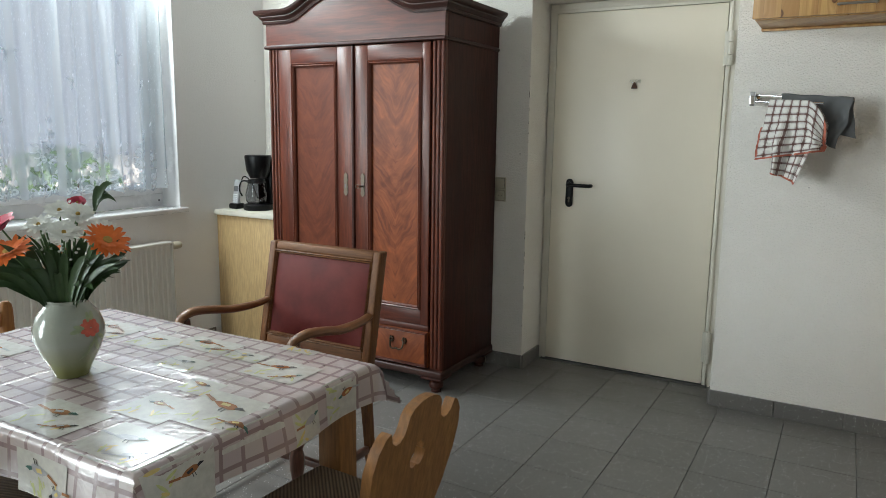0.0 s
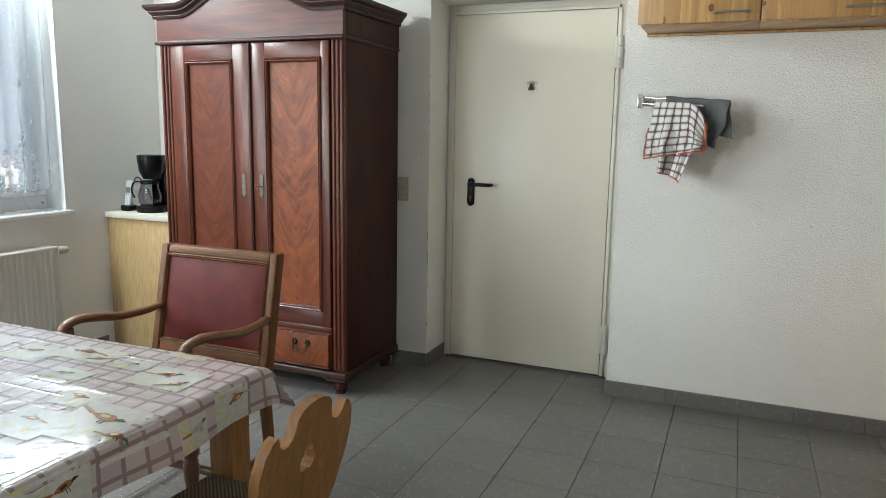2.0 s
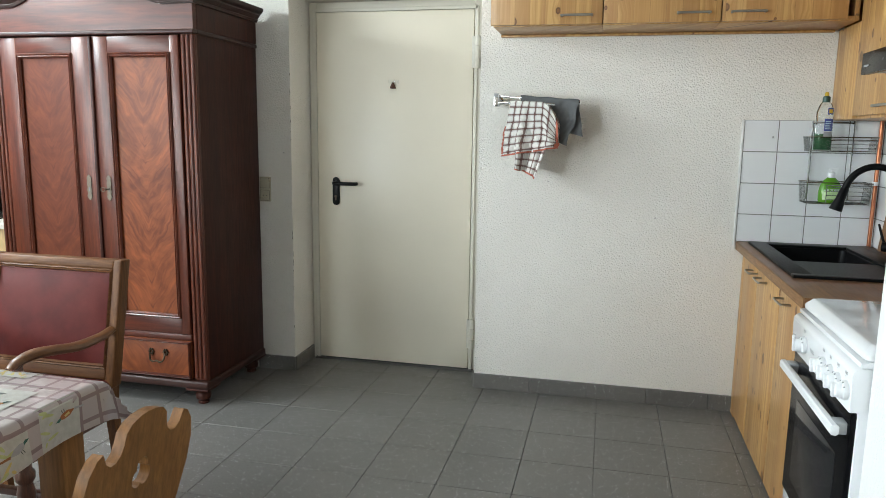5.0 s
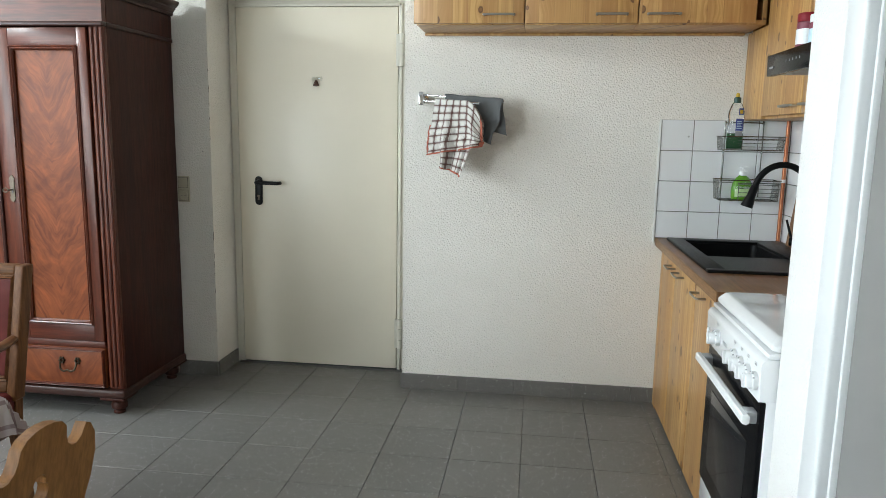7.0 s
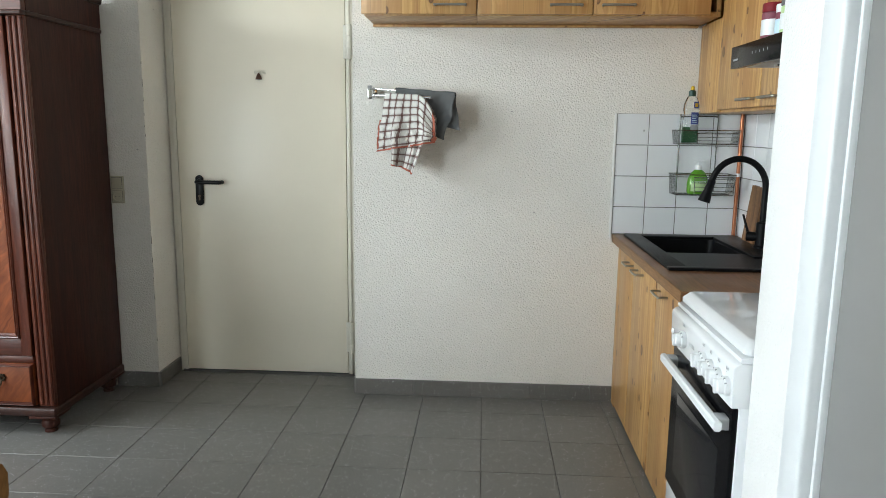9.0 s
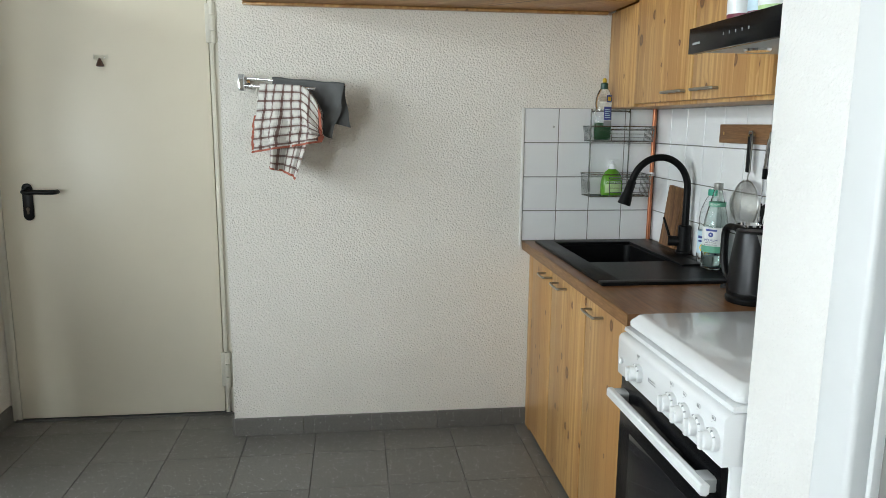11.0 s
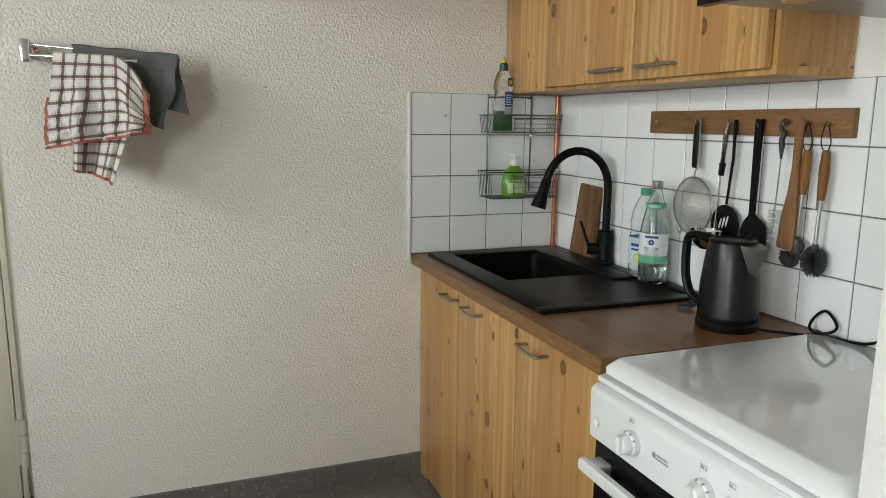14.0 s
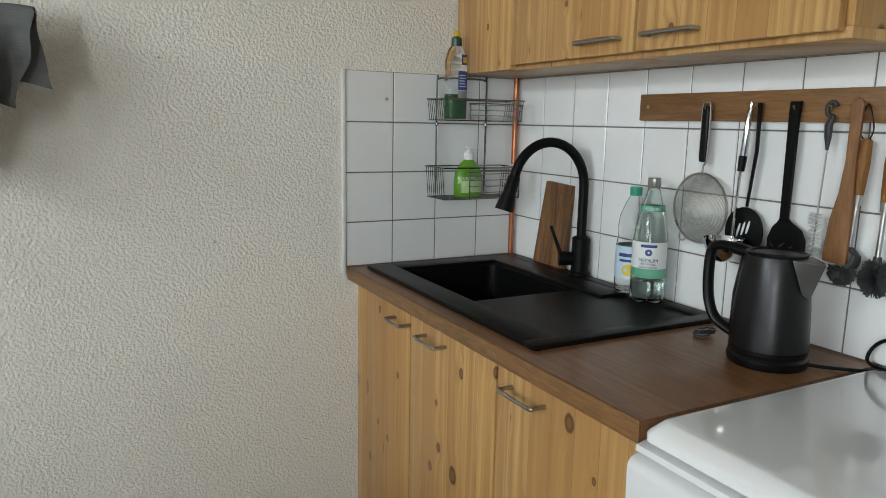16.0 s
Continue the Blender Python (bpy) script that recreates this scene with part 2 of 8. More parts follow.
m.set("Roughness", m.math("MULTIPLY_ADD", m.noise(6, 4), 0.3, 0.25))
m.bump(g, 0.1, 0.0008)

# leather, fabrics
m = Mat("oxblood_leather", 0.45)
m.set("Specular IOR Level", 0.12)
wear = m.noise(7, 5)
m.set("Base Color", m.mix(m.ramp(wear, (0.35, 0.0), (0.7, 1.0)), (0.075, 0.010, 0.009), (0.135, 0.026, 0.021)))
m.set("Roughness", m.math("MULTIPLY_ADD", wear, 0.25, 0.36))
m.bump(m.voronoi(420), 0.25, 0.0008)
m = Mat("brown_corduroy", 0.9)
x, y, z = m.axes()
rib = m.math("PINGPONG", m.math("DIVIDE", m.math("ADD", y, x), 0.012), 0.5)
m.set("Base Color", m.mix(m.math("MULTIPLY", rib, 2.0), (0.06, 0.04, 0.025), (0.22, 0.16, 0.10)))
m.bump(rib, 0.8, 0.004)

# oilcloth: a plaid of mauve bands over pink and cream checks, in the cloth's own flat measure
m = Mat("oilcloth", 0.2, coat=0.5)
uv = m.node("ShaderNodeTexCoord").outputs["UV"]
u, v, _ = m.axes(uv)
CELL = 0.056
cu, cv = m.math("DIVIDE", u, CELL), m.math("DIVIDE", v, CELL)
bu = m.ramp(m.math("PINGPONG", cu, 0.5), (0.075, 1.0), (0.10, 0.0))
bv = m.ramp(m.math("PINGPONG", cv, 0.5), (0.075, 1.0), (0.10, 0.0))
line = m.math("MAXIMUM", bu, bv)
parity = m.math("MODULO", m.math("ADD", m.math("FLOOR", cu), m.math("FLOOR", cv)), 2.0)
rnd = m.node("ShaderNodeTexWhiteNoise", Vector=m.join(m.math("FLOOR", cu), m.math("FLOOR", cv), 0.0)).outputs["Value"]
c = m.mix(m.math("ABSOLUTE", parity), (0.43, 0.365, 0.345), (0.385, 0.315, 0.315))
c = m.mix(m.math("MULTIPLY", rnd, 0.4), c, (0.45, 0.40, 0.365))
c = m.mix(m.math("MULTIPLY", line, 0.85), c, (0.215, 0.145, 0.148))
m.set("Base Color", c)
m.set("Roughness", m.math("MULTIPLY_ADD", m.noise(9, 4), 0.2, 0.12))
m.set("Coat Roughness", 0.08)
crease = m.math("MAXIMUM", m.ramp(m.math("PINGPONG", m.math("DIVIDE", v, 0.27), 0.5), (0.0, 1.0), (0.016, 0.0)), m.ramp(m.math("PINGPONG", m.math("DIVIDE", m.math("ADD", u, 0.1), 0.42), 0.5), (0.0, 1.0), (0.010, 0.0)))
wrinkle = m.math("MULTIPLY", m.noise(19, 2, distort=1.6), 0.35)
m.bump(m.math("ADD", m.math("ADD", m.noise(7, 3), wrinkle), m.math("MULTIPLY", crease, -0.22)), 0.45, 0.009)
for nm, col in (("print_paper", (0.46, 0.44, 0.395)), ("print_green", (0.42, 0.44, 0.20)), ("print_brown", (0.26, 0.11, 0.045)), ("print_black", (0.035, 0.035, 0.04)), ("print_rust", (0.30, 0.10, 0.03)), ("print_grey", (0.33, 0.33, 0.33)), ("print_yellow", (0.55, 0.42, 0.16)), ("print_teal", (0.04, 0.12, 0.10))):
    m = plain(nm, col, 0.2, coat=0.4, vary=0.25, scale=60)

# checked kitchen towel, in its own flat measure
m = Mat("checked_cotton", 0.95)
uv = m.node("ShaderNodeTexCoord").outputs["UV"]
u, v, _ = m.axes(uv)
weave = []
for a in (u, v):
    p = m.math("PINGPONG", m.math("DIVIDE", a, 0.036), 0.5)
    weave.append(m.math("ADD", m.ramp(p, (0.085, 0.85), (0.145, 0.0)), m.ramp(m.math("ABSOLUTE", m.math("SUBTRACT", p, 0.21)), (0.012, 0.35), (0.03, 0.0))))
both = m.math("MINIMUM", m.math("ADD", weave[0], weave[1]), 1.0)
c = m.mix(both, (0.70, 0.68, 0.64), (0.12, 0.052, 0.043))
m.set("Base Color", c), m.set("Sheen Weight", 0.2)
m.bump(m.noise(420, 2), 0.4, 0.001)
plain("orange_hem", (0.44, 0.13, 0.085), 0.9, bump=0.3)
m = plain("grey_cotton", (0.12, 0.123, 0.125), 0.95, scale=14)
x, y, z = m.axes()
m.bump(m.math("PINGPONG", m.math("DIVIDE", z, 0.004), 0.5), 0.3, 0.0015)

# metals, plastics, enamel
plain("chrome", (0.75, 0.76, 0.78), 0.07, 1.0, vary=0.03)
plain("steel", (0.50, 0.50, 0.49), 0.28, 1.0, vary=0.08)
plain("brushed_nickel", (0.42, 0.41, 0.39), 0.33, 1.0, vary=0.08)
plain("kettle_steel", (0.034, 0.034, 0.036), 0.33, 0.85, vary=0.1, scale=60)
plain("spout_steel", (0.17, 0.165, 0.16), 0.35, 0.9)
plain("wire_steel", (0.30, 0.31, 0.30), 0.22, 1.0, vary=0.1)
plain("copper", (0.45, 0.17, 0.09), 0.33, 1.0, vary=0.25, scale=18)
plain("brass", (0.55, 0.40, 0.18), 0.35, 1.0)
plain("old_bronze", (0.06, 0.045, 0.03), 0.4, 0.9)
plain("nickel_silver", (0.15, 0.12, 0.09), 0.6, 0.5, vary=0.3, scale=120)
plain("black_plastic", (0.005, 0.005, 0.0055), 0.34, vary=0.2, spec=0.2)
plain("matte_black", (0.004, 0.004, 0.0045), 0.42, vary=0.2, spec=0.15)
m = plain("granite_black", (0.004, 0.004, 0.0045), 0.38, vary=0.3, scale=300, spec=0.16)
m.bump(m.noise(520, 2), 0.3, 0.0006)
plain("rubber_grey", (0.035, 0.038, 0.042), 0.6)
plain("bristle_grey", (0.06, 0.064, 0.068), 0.8)
plain("bristle_clear", (0.62, 0.63, 0.62), 0.6)
plain("black_glass", (0.005, 0.005, 0.006), 0.16, vary=0.05, spec=0.12)
plain("oven_glass", (0.012, 0.012, 0.014), 0.06, vary=0.05, spec=0.4)
m = plain("enamel", (0.80, 0.815, 0.83), 0.05, coat=0.6, vary=0.015, scale=6)
plain("white_plastic", (0.78, 0.79, 0.80), 0.28, vary=0.03)
plain("ivory_plastic", (0.47, 0.425, 0.32), 0.35, vary=0.06)
plain("hinge_paint", (0.60, 0.57, 0.49), 0.4, vary=0.08)
plain("print_ink", (0.12, 0.12, 0.125), 0.4)
plain("pale_ink", (0.30, 0.31, 0.32), 0.5)
plain("phone_grey", (0.46, 0.47, 0.48), 0.35)
m = plain("door_paint", (0.79, 0.725, 0.60), 0.36, vary=0.05, scale=2.5)
m.bump(m.noise(60, 3), 0.08, 0.0008)
plain("frame_paint", (0.72, 0.68, 0.59), 0.4, vary=0.06, scale=4)
plain("steel_frame_white", (0.74, 0.76, 0.77), 0.35, vary=0.03, scale=4)
plain("grey_door_paint", (0.24, 0.235, 0.225), 0.4, vary=0.05, scale=5)
plain("window_white", (0.80, 0.80, 0.80), 0.25, vary=0.03)
plain("sill_stone", (0.74, 0.74, 0.73), 0.25, vary=0.06, scale=12)
plain("radiator_enamel", (0.66, 0.64, 0.58), 0.35, vary=0.03)
plain("worktop_cream", (0.66, 0.62, 0.54), 0.4, vary=0.06)
plain("wall_chip", (0.30, 0.27, 0.24), 0.95, vary=0.3)


def glassy(name, color, rough=0.0, ior=1.45):
    m = Mat(name, rough, color=color)
    m.set("Transmission Weight", 1.0), m.set("IOR", ior)


glassy("bottle_glass", (0.90, 0.97, 0.95))
glassy("pet_clear", (0.96, 0.98, 0.98), 0.03, 1.3)
glassy("jug_glass", (0.55, 0.56, 0.58))
glassy("green_liquid", (0.10, 0.55, 0.16), 0.0, 1.33)
glassy("window_glass", (1, 1, 1), 0.0, 1.05)
plain("soap_green", (0.10, 0.30, 0.02), 0.25, coat=0.3)
plain("leaf_print", (0.45, 0.62, 0.30), 0.35, vary=0.3, scale=90)
plain("label_white", (0.74, 0.76, 0.76), 0.35)
plain("label_blue", (0.035, 0.06, 0.25), 0.35)
plain("label_green", (0.12, 0.40, 0.27), 0.4)
plain("label_sky", (0.50, 0.66, 0.76), 0.4)
plain("lemon", (0.75, 0.52, 0.06), 0.4)
plain("cap_green", (0.02, 0.30, 0.20), 0.4)
plain("cap_dark_green", (0.01, 0.06, 0.05), 0.35)
plain("cap_yellow", (0.62, 0.42, 0.03), 0.4)
plain("red_lid", (0.20, 0.010, 0.018), 0.45, spec=0.2)
plain("dish_liquid", (0.012, 0.11, 0.03), 0.3)
plain("jar_spice", (0.20, 0.035, 0.06), 0.5, vary=0.5, scale=120)
# vase and flowers
m = Mat("shaded_vase_glaze", 0.16, coat=0.5)
x, y, z = m.axes()
# glaze colour lowered for the backlit front's shade; olive green fade towards the foot
m.set("Base Color", m.mix(m.ramp(m.math("DIVIDE", m.math("SUBTRACT", z, 0.76), 0.18), (0.1, 0.0), (0.5, 1.0)), (0.19, 0.20, 0.070), (0.27, 0.29, 0.245)))
plain("rose_red", (0.42, 0.07, 0.04), 0.3, vary=0.4, scale=80)
plain("rose_leaf", (0.20, 0.24, 0.13), 0.3, vary=0.4, scale=80)
plain("leaf_green", (0.026, 0.060, 0.016), 0.45, vary=0.45, scale=25)
plain("stem_green", (0.045, 0.10, 0.028), 0.5, vary=0.3)
plain("petal_orange", (0.70, 0.15, 0.02), 0.55, vary=0.25, scale=40)
plain("petal_crimson", (0.42, 0.012, 0.045), 0.5, vary=0.3, scale=40)
plain("petal_white", (0.78, 0.79, 0.74), 0.55, vary=0.06, scale=40)
plain("flower_eye", (0.38, 0.24, 0.05), 0.7, vary=0.4, scale=200)
plain("gypsophila", (0.55, 0.56, 0.52), 0.7)
plain("dry_twig", (0.46, 0.40, 0.31), 0.8)
plain("basket_dark", (0.05, 0.032, 0.022), 0.7)
# outdoors
plain("house_render", (0.80, 0.80, 0.78), 0.9, vary=0.08, scale=3)
plain("roof_tiles", (0.30, 0.35, 0.41), 0.8, vary=0.2, scale=6)
plain("yard", (0.68, 0.67, 0.64), 0.9, vary=0.1, scale=2)
plain("bush_leaf", (0.20, 0.33, 0.15), 0.6, vary=0.2, scale=9)

# lace: thread that scatters daylight, holes that let it pass
m = Mat("lace", 0.9)
t = m.t
uv = m.node("ShaderNodeTexCoord").outputs["UV"]
u, v, _ = m.axes(uv)
uv3 = m.join(u, v, 0.0)
motif_u = m.math("PINGPONG", m.math("SUBTRACT", u, 0.16), 0.185)
wav = m.math("MULTIPLY", m.math("SUBTRACT", 0.185, motif_u), 1.5)
body = m.math("LESS_THAN", m.math("ADD", v, m.math("MULTIPLY", m.noise(26, 3, uv3), 0.12)), m.math("ADD", wav, 0.12))
hole = m.ramp(m.noise(24, 2, uv3), (0.50, 0.0), (0.56, 1.0))
weave_ = m.math("MULTIPLY", m.noise(380, 1, uv3), 0.14)
slub = m.math("MULTIPLY", m.ramp(m.noise(1.0, 2, m.join(m.math("MULTIPLY", u, 300), m.math("MULTIPLY", v, 45), 0.0)), (0.60, 0.0), (0.72, 1.0)), 0.22)
alpha = m.math("SUBTRACT", m.math("ADD", m.math("ADD", 0.48, weave_), slub), m.math("MULTIPLY", m.math("MULTIPLY", body, hole), 0.34))
diff = m.node("ShaderNodeBsdfDiffuse", Color=(0.84, 0.86, 0.88, 1))
trl = m.node("ShaderNodeBsdfTranslucent", Color=(0.80, 0.90, 0.96, 1))
half = m.node("ShaderNodeMixShader", Fac=0.6)
t.links.new(diff.outputs[0], half.inputs[1]), t.links.new(trl.outputs[0], half.inputs[2])
clear = m.node("ShaderNodeBsdfTransparent")
mixn = m.node("ShaderNodeMixShader", Fac=m.math("MINIMUM", alpha, 1.0))
t.links.new(clear.outputs[0], mixn.inputs[1]), t.links.new(half.outputs[0], mixn.inputs[2])
t.links.new(mixn.outputs[0], t.nodes["Material Output"].inputs["Surface"])
m = Mat("lace_thread", 0.9)
diff = m.node("ShaderNodeBsdfDiffuse", Color=(0.86, 0.88, 0.90, 1))
trl = m.node("ShaderNodeBsdfTranslucent", Color=(0.86, 0.90, 0.93, 1))
half = m.node("ShaderNodeMixShader", Fac=0.55)
m.t.links.new(diff.outputs[0], half.inputs[1]), m.t.links.new(trl.outputs[0], half.inputs[2])
m.t.links.new(half.outputs[0], m.t.nodes["Material Output"].inputs["Surface"])
m.m.copy().name = "lace_thread_thin"
M["lace_thread_thin"] = bpy.data.materials["lace_thread_thin"]
tn_ = M["lace_thread_thin"].node_tree
veil = tn_.nodes.new("ShaderNodeMixShader")
veil.inputs[0].default_value = 0.55
tn_.links.new(tn_.nodes.new("ShaderNodeBsdfTransparent").outputs[0], veil.inputs[1])
tn_.links.new(tn_.nodes["Material Output"].inputs["Surface"].links[0].from_socket, veil.inputs[2])
tn_.links.new(veil.outputs[0], tn_.nodes["Material Output"].inputs["Surface"])
# fine steel mesh
m = Mat("sieve_mesh", 0.55, 1.0, color=(0.36, 0.35, 0.32))
x, y, z = m.axes()
w = m.math("MAXIMUM", m.math("GREATER_THAN", m.math("PINGPONG", m.math("DIVIDE", y, 0.0022), 0.5), 0.33), m.math("GREATER_THAN", m.math("PINGPONG", m.math("DIVIDE", z, 0.0022), 0.5), 0.385))
m.set("Alpha", w)

# ---- mesh helpers ----
def add(bm, verts, faces):
    vs = [bm.verts.new(v) for v in verts]
    for f in faces:
        bm.faces.new([vs[i] for i in f])
    return vs


def box(bm, x0, x1, y0, y1, z0, z1, bevel=0.0, seg=2):
    b = bmesh.new() if bevel else bm
    add(b, [(x, y, z) for z in (z0, z1) for y in (y0, y1) for x in (x0, x1)],
        [(0, 2, 3, 1), (4, 5, 7, 6), (0, 1, 5, 4), (2, 6, 7, 3), (0, 4, 6, 2), (1, 3, 7, 5)])
    if bevel:
        bmesh.ops.bevel(b, geom=b.edges[:], offset=bevel, segments=seg, affect="EDGES", profile=0.5)
        merge(bm, b)
    return bm


def merge(bm, other, matrix=None):
    """Adds the mesh of another bmesh, and frees that."""
    if matrix is not None:
        bmesh.ops.transform(other, matrix=matrix, verts=other.verts[:])
    table = {v: bm.verts.new(v.co) for v in other.verts}
    for f in other.faces:
        nf = bm.faces.new([table[v] for v in f.verts])
        nf.material_index = f.material_index
    other.free()
    return bm


def one_box(*a, **k):
    return box(bmesh.new(), *a, **k)


def lathe(bm, profile, cx=0.0, cy=0.0, seg=24, matrix=None):
    """Turns (radius, height) pairs about a vertical axis."""
    rings = []
    mat = matrix or Matrix.Identity(4)
    for r, z in profile:
        if r < 1e-5:
            rings.append([bm.verts.new(mat @ Vector((cx, cy, z)))])
        else:
            rings.append([bm.verts.new(mat @ Vector((cx + r * math.cos(a), cy + r * math.sin(a), z))) for a in (2 * math.pi * i / seg for i in range(seg))])
    for a, b in zip(rings, rings[1:]):
        for i in range(seg):
            j = (i + 1) % seg
            q = [a[i % len(a)], a[j % len(a)], b[j % len(b)], b[i % len(b)]]
            q = list(dict.fromkeys(q))
            if len(q) > 2:
                bm.faces.new(q)
    return bm


def tube(bm, pts, r, seg=8, closed=False, flat=1.0, caps=True):
    """A tube along points; r may be one radius or one a point; flat squeezes its second axis."""
    pts = [Vector(p) for p in pts]
    n = len(pts)
    rs = r if isinstance(r, (list, tuple)) else [r] * n
    normal = None
    rings = []
    for i, p in enumerate(pts):
        a, b = (pts[i - 1], pts[(i + 1) % n]) if closed else (pts[max(i - 1, 0)], pts[min(i + 1, n - 1)])
        tan = (b - a).normalized()
        if normal is None:
            normal = tan.orthogonal().normalized() if abs(tan.z) > 0.9 else Vector((0, 0, 1)).cross(tan).normalized()
        normal = (normal - tan * normal.dot(tan)).normalized()
        other = tan.cross(normal)
        rings.append([bm.verts.new(p + rs[i] * (math.cos(t) * normal + flat * math.sin(t) * other)) for t in (2 * math.pi * k / seg for k in range(seg))])
    for i in range(n if closed else n - 1):
        a, b = rings[i], rings[(i + 1) % n]
        for k in range(seg):
            bm.faces.new((a[k], a[(k + 1) % seg], b[(k + 1) % seg], b[k]))
    if caps and not closed:
        bm.faces.new(rings[0][::-1]), bm.faces.new(rings[-1])
    return bm


def smooth_line(pts, steps=6):
    """A Catmull-Rom line through points."""
    pts = [Vector(p) for p in pts]
    out = []
    for i in range(len(pts) - 1):
        p0, p1, p2, p3 = pts[max(i - 1, 0)], pts[i], pts[i + 1], pts[min(i + 2, len(pts) - 1)]
        for k in range(steps):
            t = k / steps
            out.append(0.5 * (2 * p1 + (p2 - p0) * t + (2 * p0 - 5 * p1 + 4 * p2 - p3) * t * t + (3 * p1 - p0 - 3 * p2 + p3) * t ** 3))
    return out + [pts[-1]]


def prism(bm, outline, depth, matrix, bevel=0.0):
    """Extrudes a flat outline (local x, y) along local z."""
    b = bmesh.new()
    n = len(outline)
    vs = add(b, [(x, y, 0) for x, y in outline] + [(x, y, depth) for x, y in outline], [tuple(range(n - 1, -1, -1)), tuple(range(n, 2 * n))])
    for i in range(n):
        j = (i + 1) % n
        b.faces.new((vs[i], vs[j], vs[n + j], vs[n + i]))
    if bevel:
        rim = [e for e in b.edges if sum(len(f.verts) > 4 for f in e.link_faces) == 1]
        bmesh.ops.bevel(b, geom=rim, offset=bevel, segments=2, affect="EDGES", profile=0.5)
    return merge(bm, b, matrix)


def sheet(bm, fn, us, vs, uv=None):
    """A surface fn(u, v) over a grid, with its flat measure as UV."""
    layer = bm.loops.layers.uv.verify()
    grid = [[bm.verts.new(fn(u, v)) for u in us] for v in vs]
    for j in range(len(vs) - 1):
        for i in range(len(us) - 1):
            f = bm.faces.new((grid[j][i], grid[j][i + 1], grid[j + 1][i + 1], grid[j + 1][i]))
            for loop, (a, b) in zip(f.loops, ((i, j), (i + 1, j), (i + 1, j + 1), (i, j + 1))):
                loop[layer].uv = (us[a], vs[b])
    return bm


def span(a, b, n):
    return [a + (b - a) * i / (n - 1) for i in range(n)]


def mesh_of(name, bm, material, sharp=35):
    bmesh.ops.recalc_face_normals(bm, faces=bm.faces[:])
    me = bpy.data.meshes.new(name)
    bm.to_mesh(me)
    bm.free()
    me.materials.append(M[material])
    me.shade_smooth()
    me.set_sharp_from_angle(angle=radians(sharp))
    return me


def part(name, bm, material, parent, label=""):
    """Links a bmesh as one mesh object under a thing or a part; its measures are the world's."""
    ob = new(name, mesh_of(name, bm, material))
    ob.parent = parent
    up, chain = Matrix.Identity(4), parent
    if chain.data is None:
        up = chain.matrix_basis
    ob.matrix_parent_inverse = up.inverted()
    return tagged(ob, label)


def thing(name, label, category, at=(0, 0, 0), group="", kind=""):
    """An Empty at a thing's base."""
    ob = new(name)
    ob.empty_display_size = 0.05
    ob.matrix_basis = Matrix.Translation(at)
    return tagged(ob, label, category, group, kind)


def solid(name, bm, material, label, category, group="", kind=""):
    return tagged(new(name, mesh_of(name, bm, material)), label, category, group, kind)


def structure(name, bm, material, label, category):
    return solid(name, bm, material, label, category, kind="structure")


# ---- the room's measures ----
XW, XD, XK = -3.236, 1.034, 1.62          # window wall, wall with the grey door, kitchen wall
YB, YF, YP = -1.8, 4.11, 2.285            # wall behind, far wall, end of the grey door's wall
CEIL = 2.85
DOOR_L, DOOR_R, DOOR_Y = -1.296, -0.254, 4.40
WIN_Y0, WIN_Y1, WIN_Z0, WIN_Z1 = 2.16, 3.365, 0.885, 2.55
W3_Y0, W3_Y1, W3_Z0 = -1.60, -0.40, 0.08  # assumed glazed door, unseen, taken to the floor for light, in the corner behind
W2_Y0, W2_Y1 = 0.80, 2.08                 # second window, behind the walk

# ---- shell ----
bm = bmesh.new()
box(bm, XW - 0.4, 2.0, YB - 0.3, 4.9, -0.2, -0.012)
floor = structure("floor", bm, "floor_grout", "dark grey speckled stoneware tile floor", "floor")

bm = bmesh.new()
box(bm, XW - 0.30, DOOR_L, YF, YF + 0.45, 0, CEIL)
box(bm, DOOR_R, XK + 0.3, YF, YF + 0.45, 0, CEIL)
box(bm, DOOR_L, DOOR_R, YF, YF + 0.45, 2.075, CEIL)
structure("wall_north", bm, "wall_plaster", "white rough plastered wall with a deep door recess", "wall")
bm = bmesh.new()
box(bm, DOOR_L - 0.002, DOOR_R + 0.002, YF + 0.30, YF + 0.45, 0, 2.08)
structure("wall_behind_door", bm, "smooth_plaster", "plain wall closing the door recess", "wall")
bm = bmesh.new()
box(bm, XW - 0.30, XW, YB, W3_Y0, 0, CEIL)
box(bm, XW - 0.30, XW, W3_Y1, W2_Y0, 0, CEIL)
box(bm, XW - 0.30, XW, W3_Y0, W3_Y1, 0, W3_Z0 - 0.03)
box(bm, XW - 0.30, XW, W3_Y0, W3_Y1, WIN_Z1, CEIL)
box(bm, XW - 0.30, XW, W2_Y1, WIN_Y0, 0, CEIL)
box(bm, XW - 0.30, XW, W2_Y0, W2_Y1, 0, WIN_Z0 - 0.03)
box(bm, XW - 0.30, XW, W2_Y0, W2_Y1, WIN_Z1, CEIL)
box(bm, XW - 0.30, XW, WIN_Y1, YF, 0, CEIL)
box(bm, XW - 0.30, XW, WIN_Y0, WIN_Y1, 0, WIN_Z0 - 0.03)
box(bm, XW - 0.30, XW, WIN_Y0, WIN_Y1, WIN_Z1, CEIL)
structure("wall_west", bm, "smooth_plaster", "white plastered wall with three window openings", "wall")
bm = bmesh.new()
box(bm, XK, XK + 0.3, YP - 0.12, YF, 0, CEIL)
structure("wall_east", bm, "smooth_plaster", "white wall behind the kitchen units", "wall")
G0, G1, GZ = 1.02, 1.982, 2.06            # the grey door's opening along y
bm = bmesh.new()
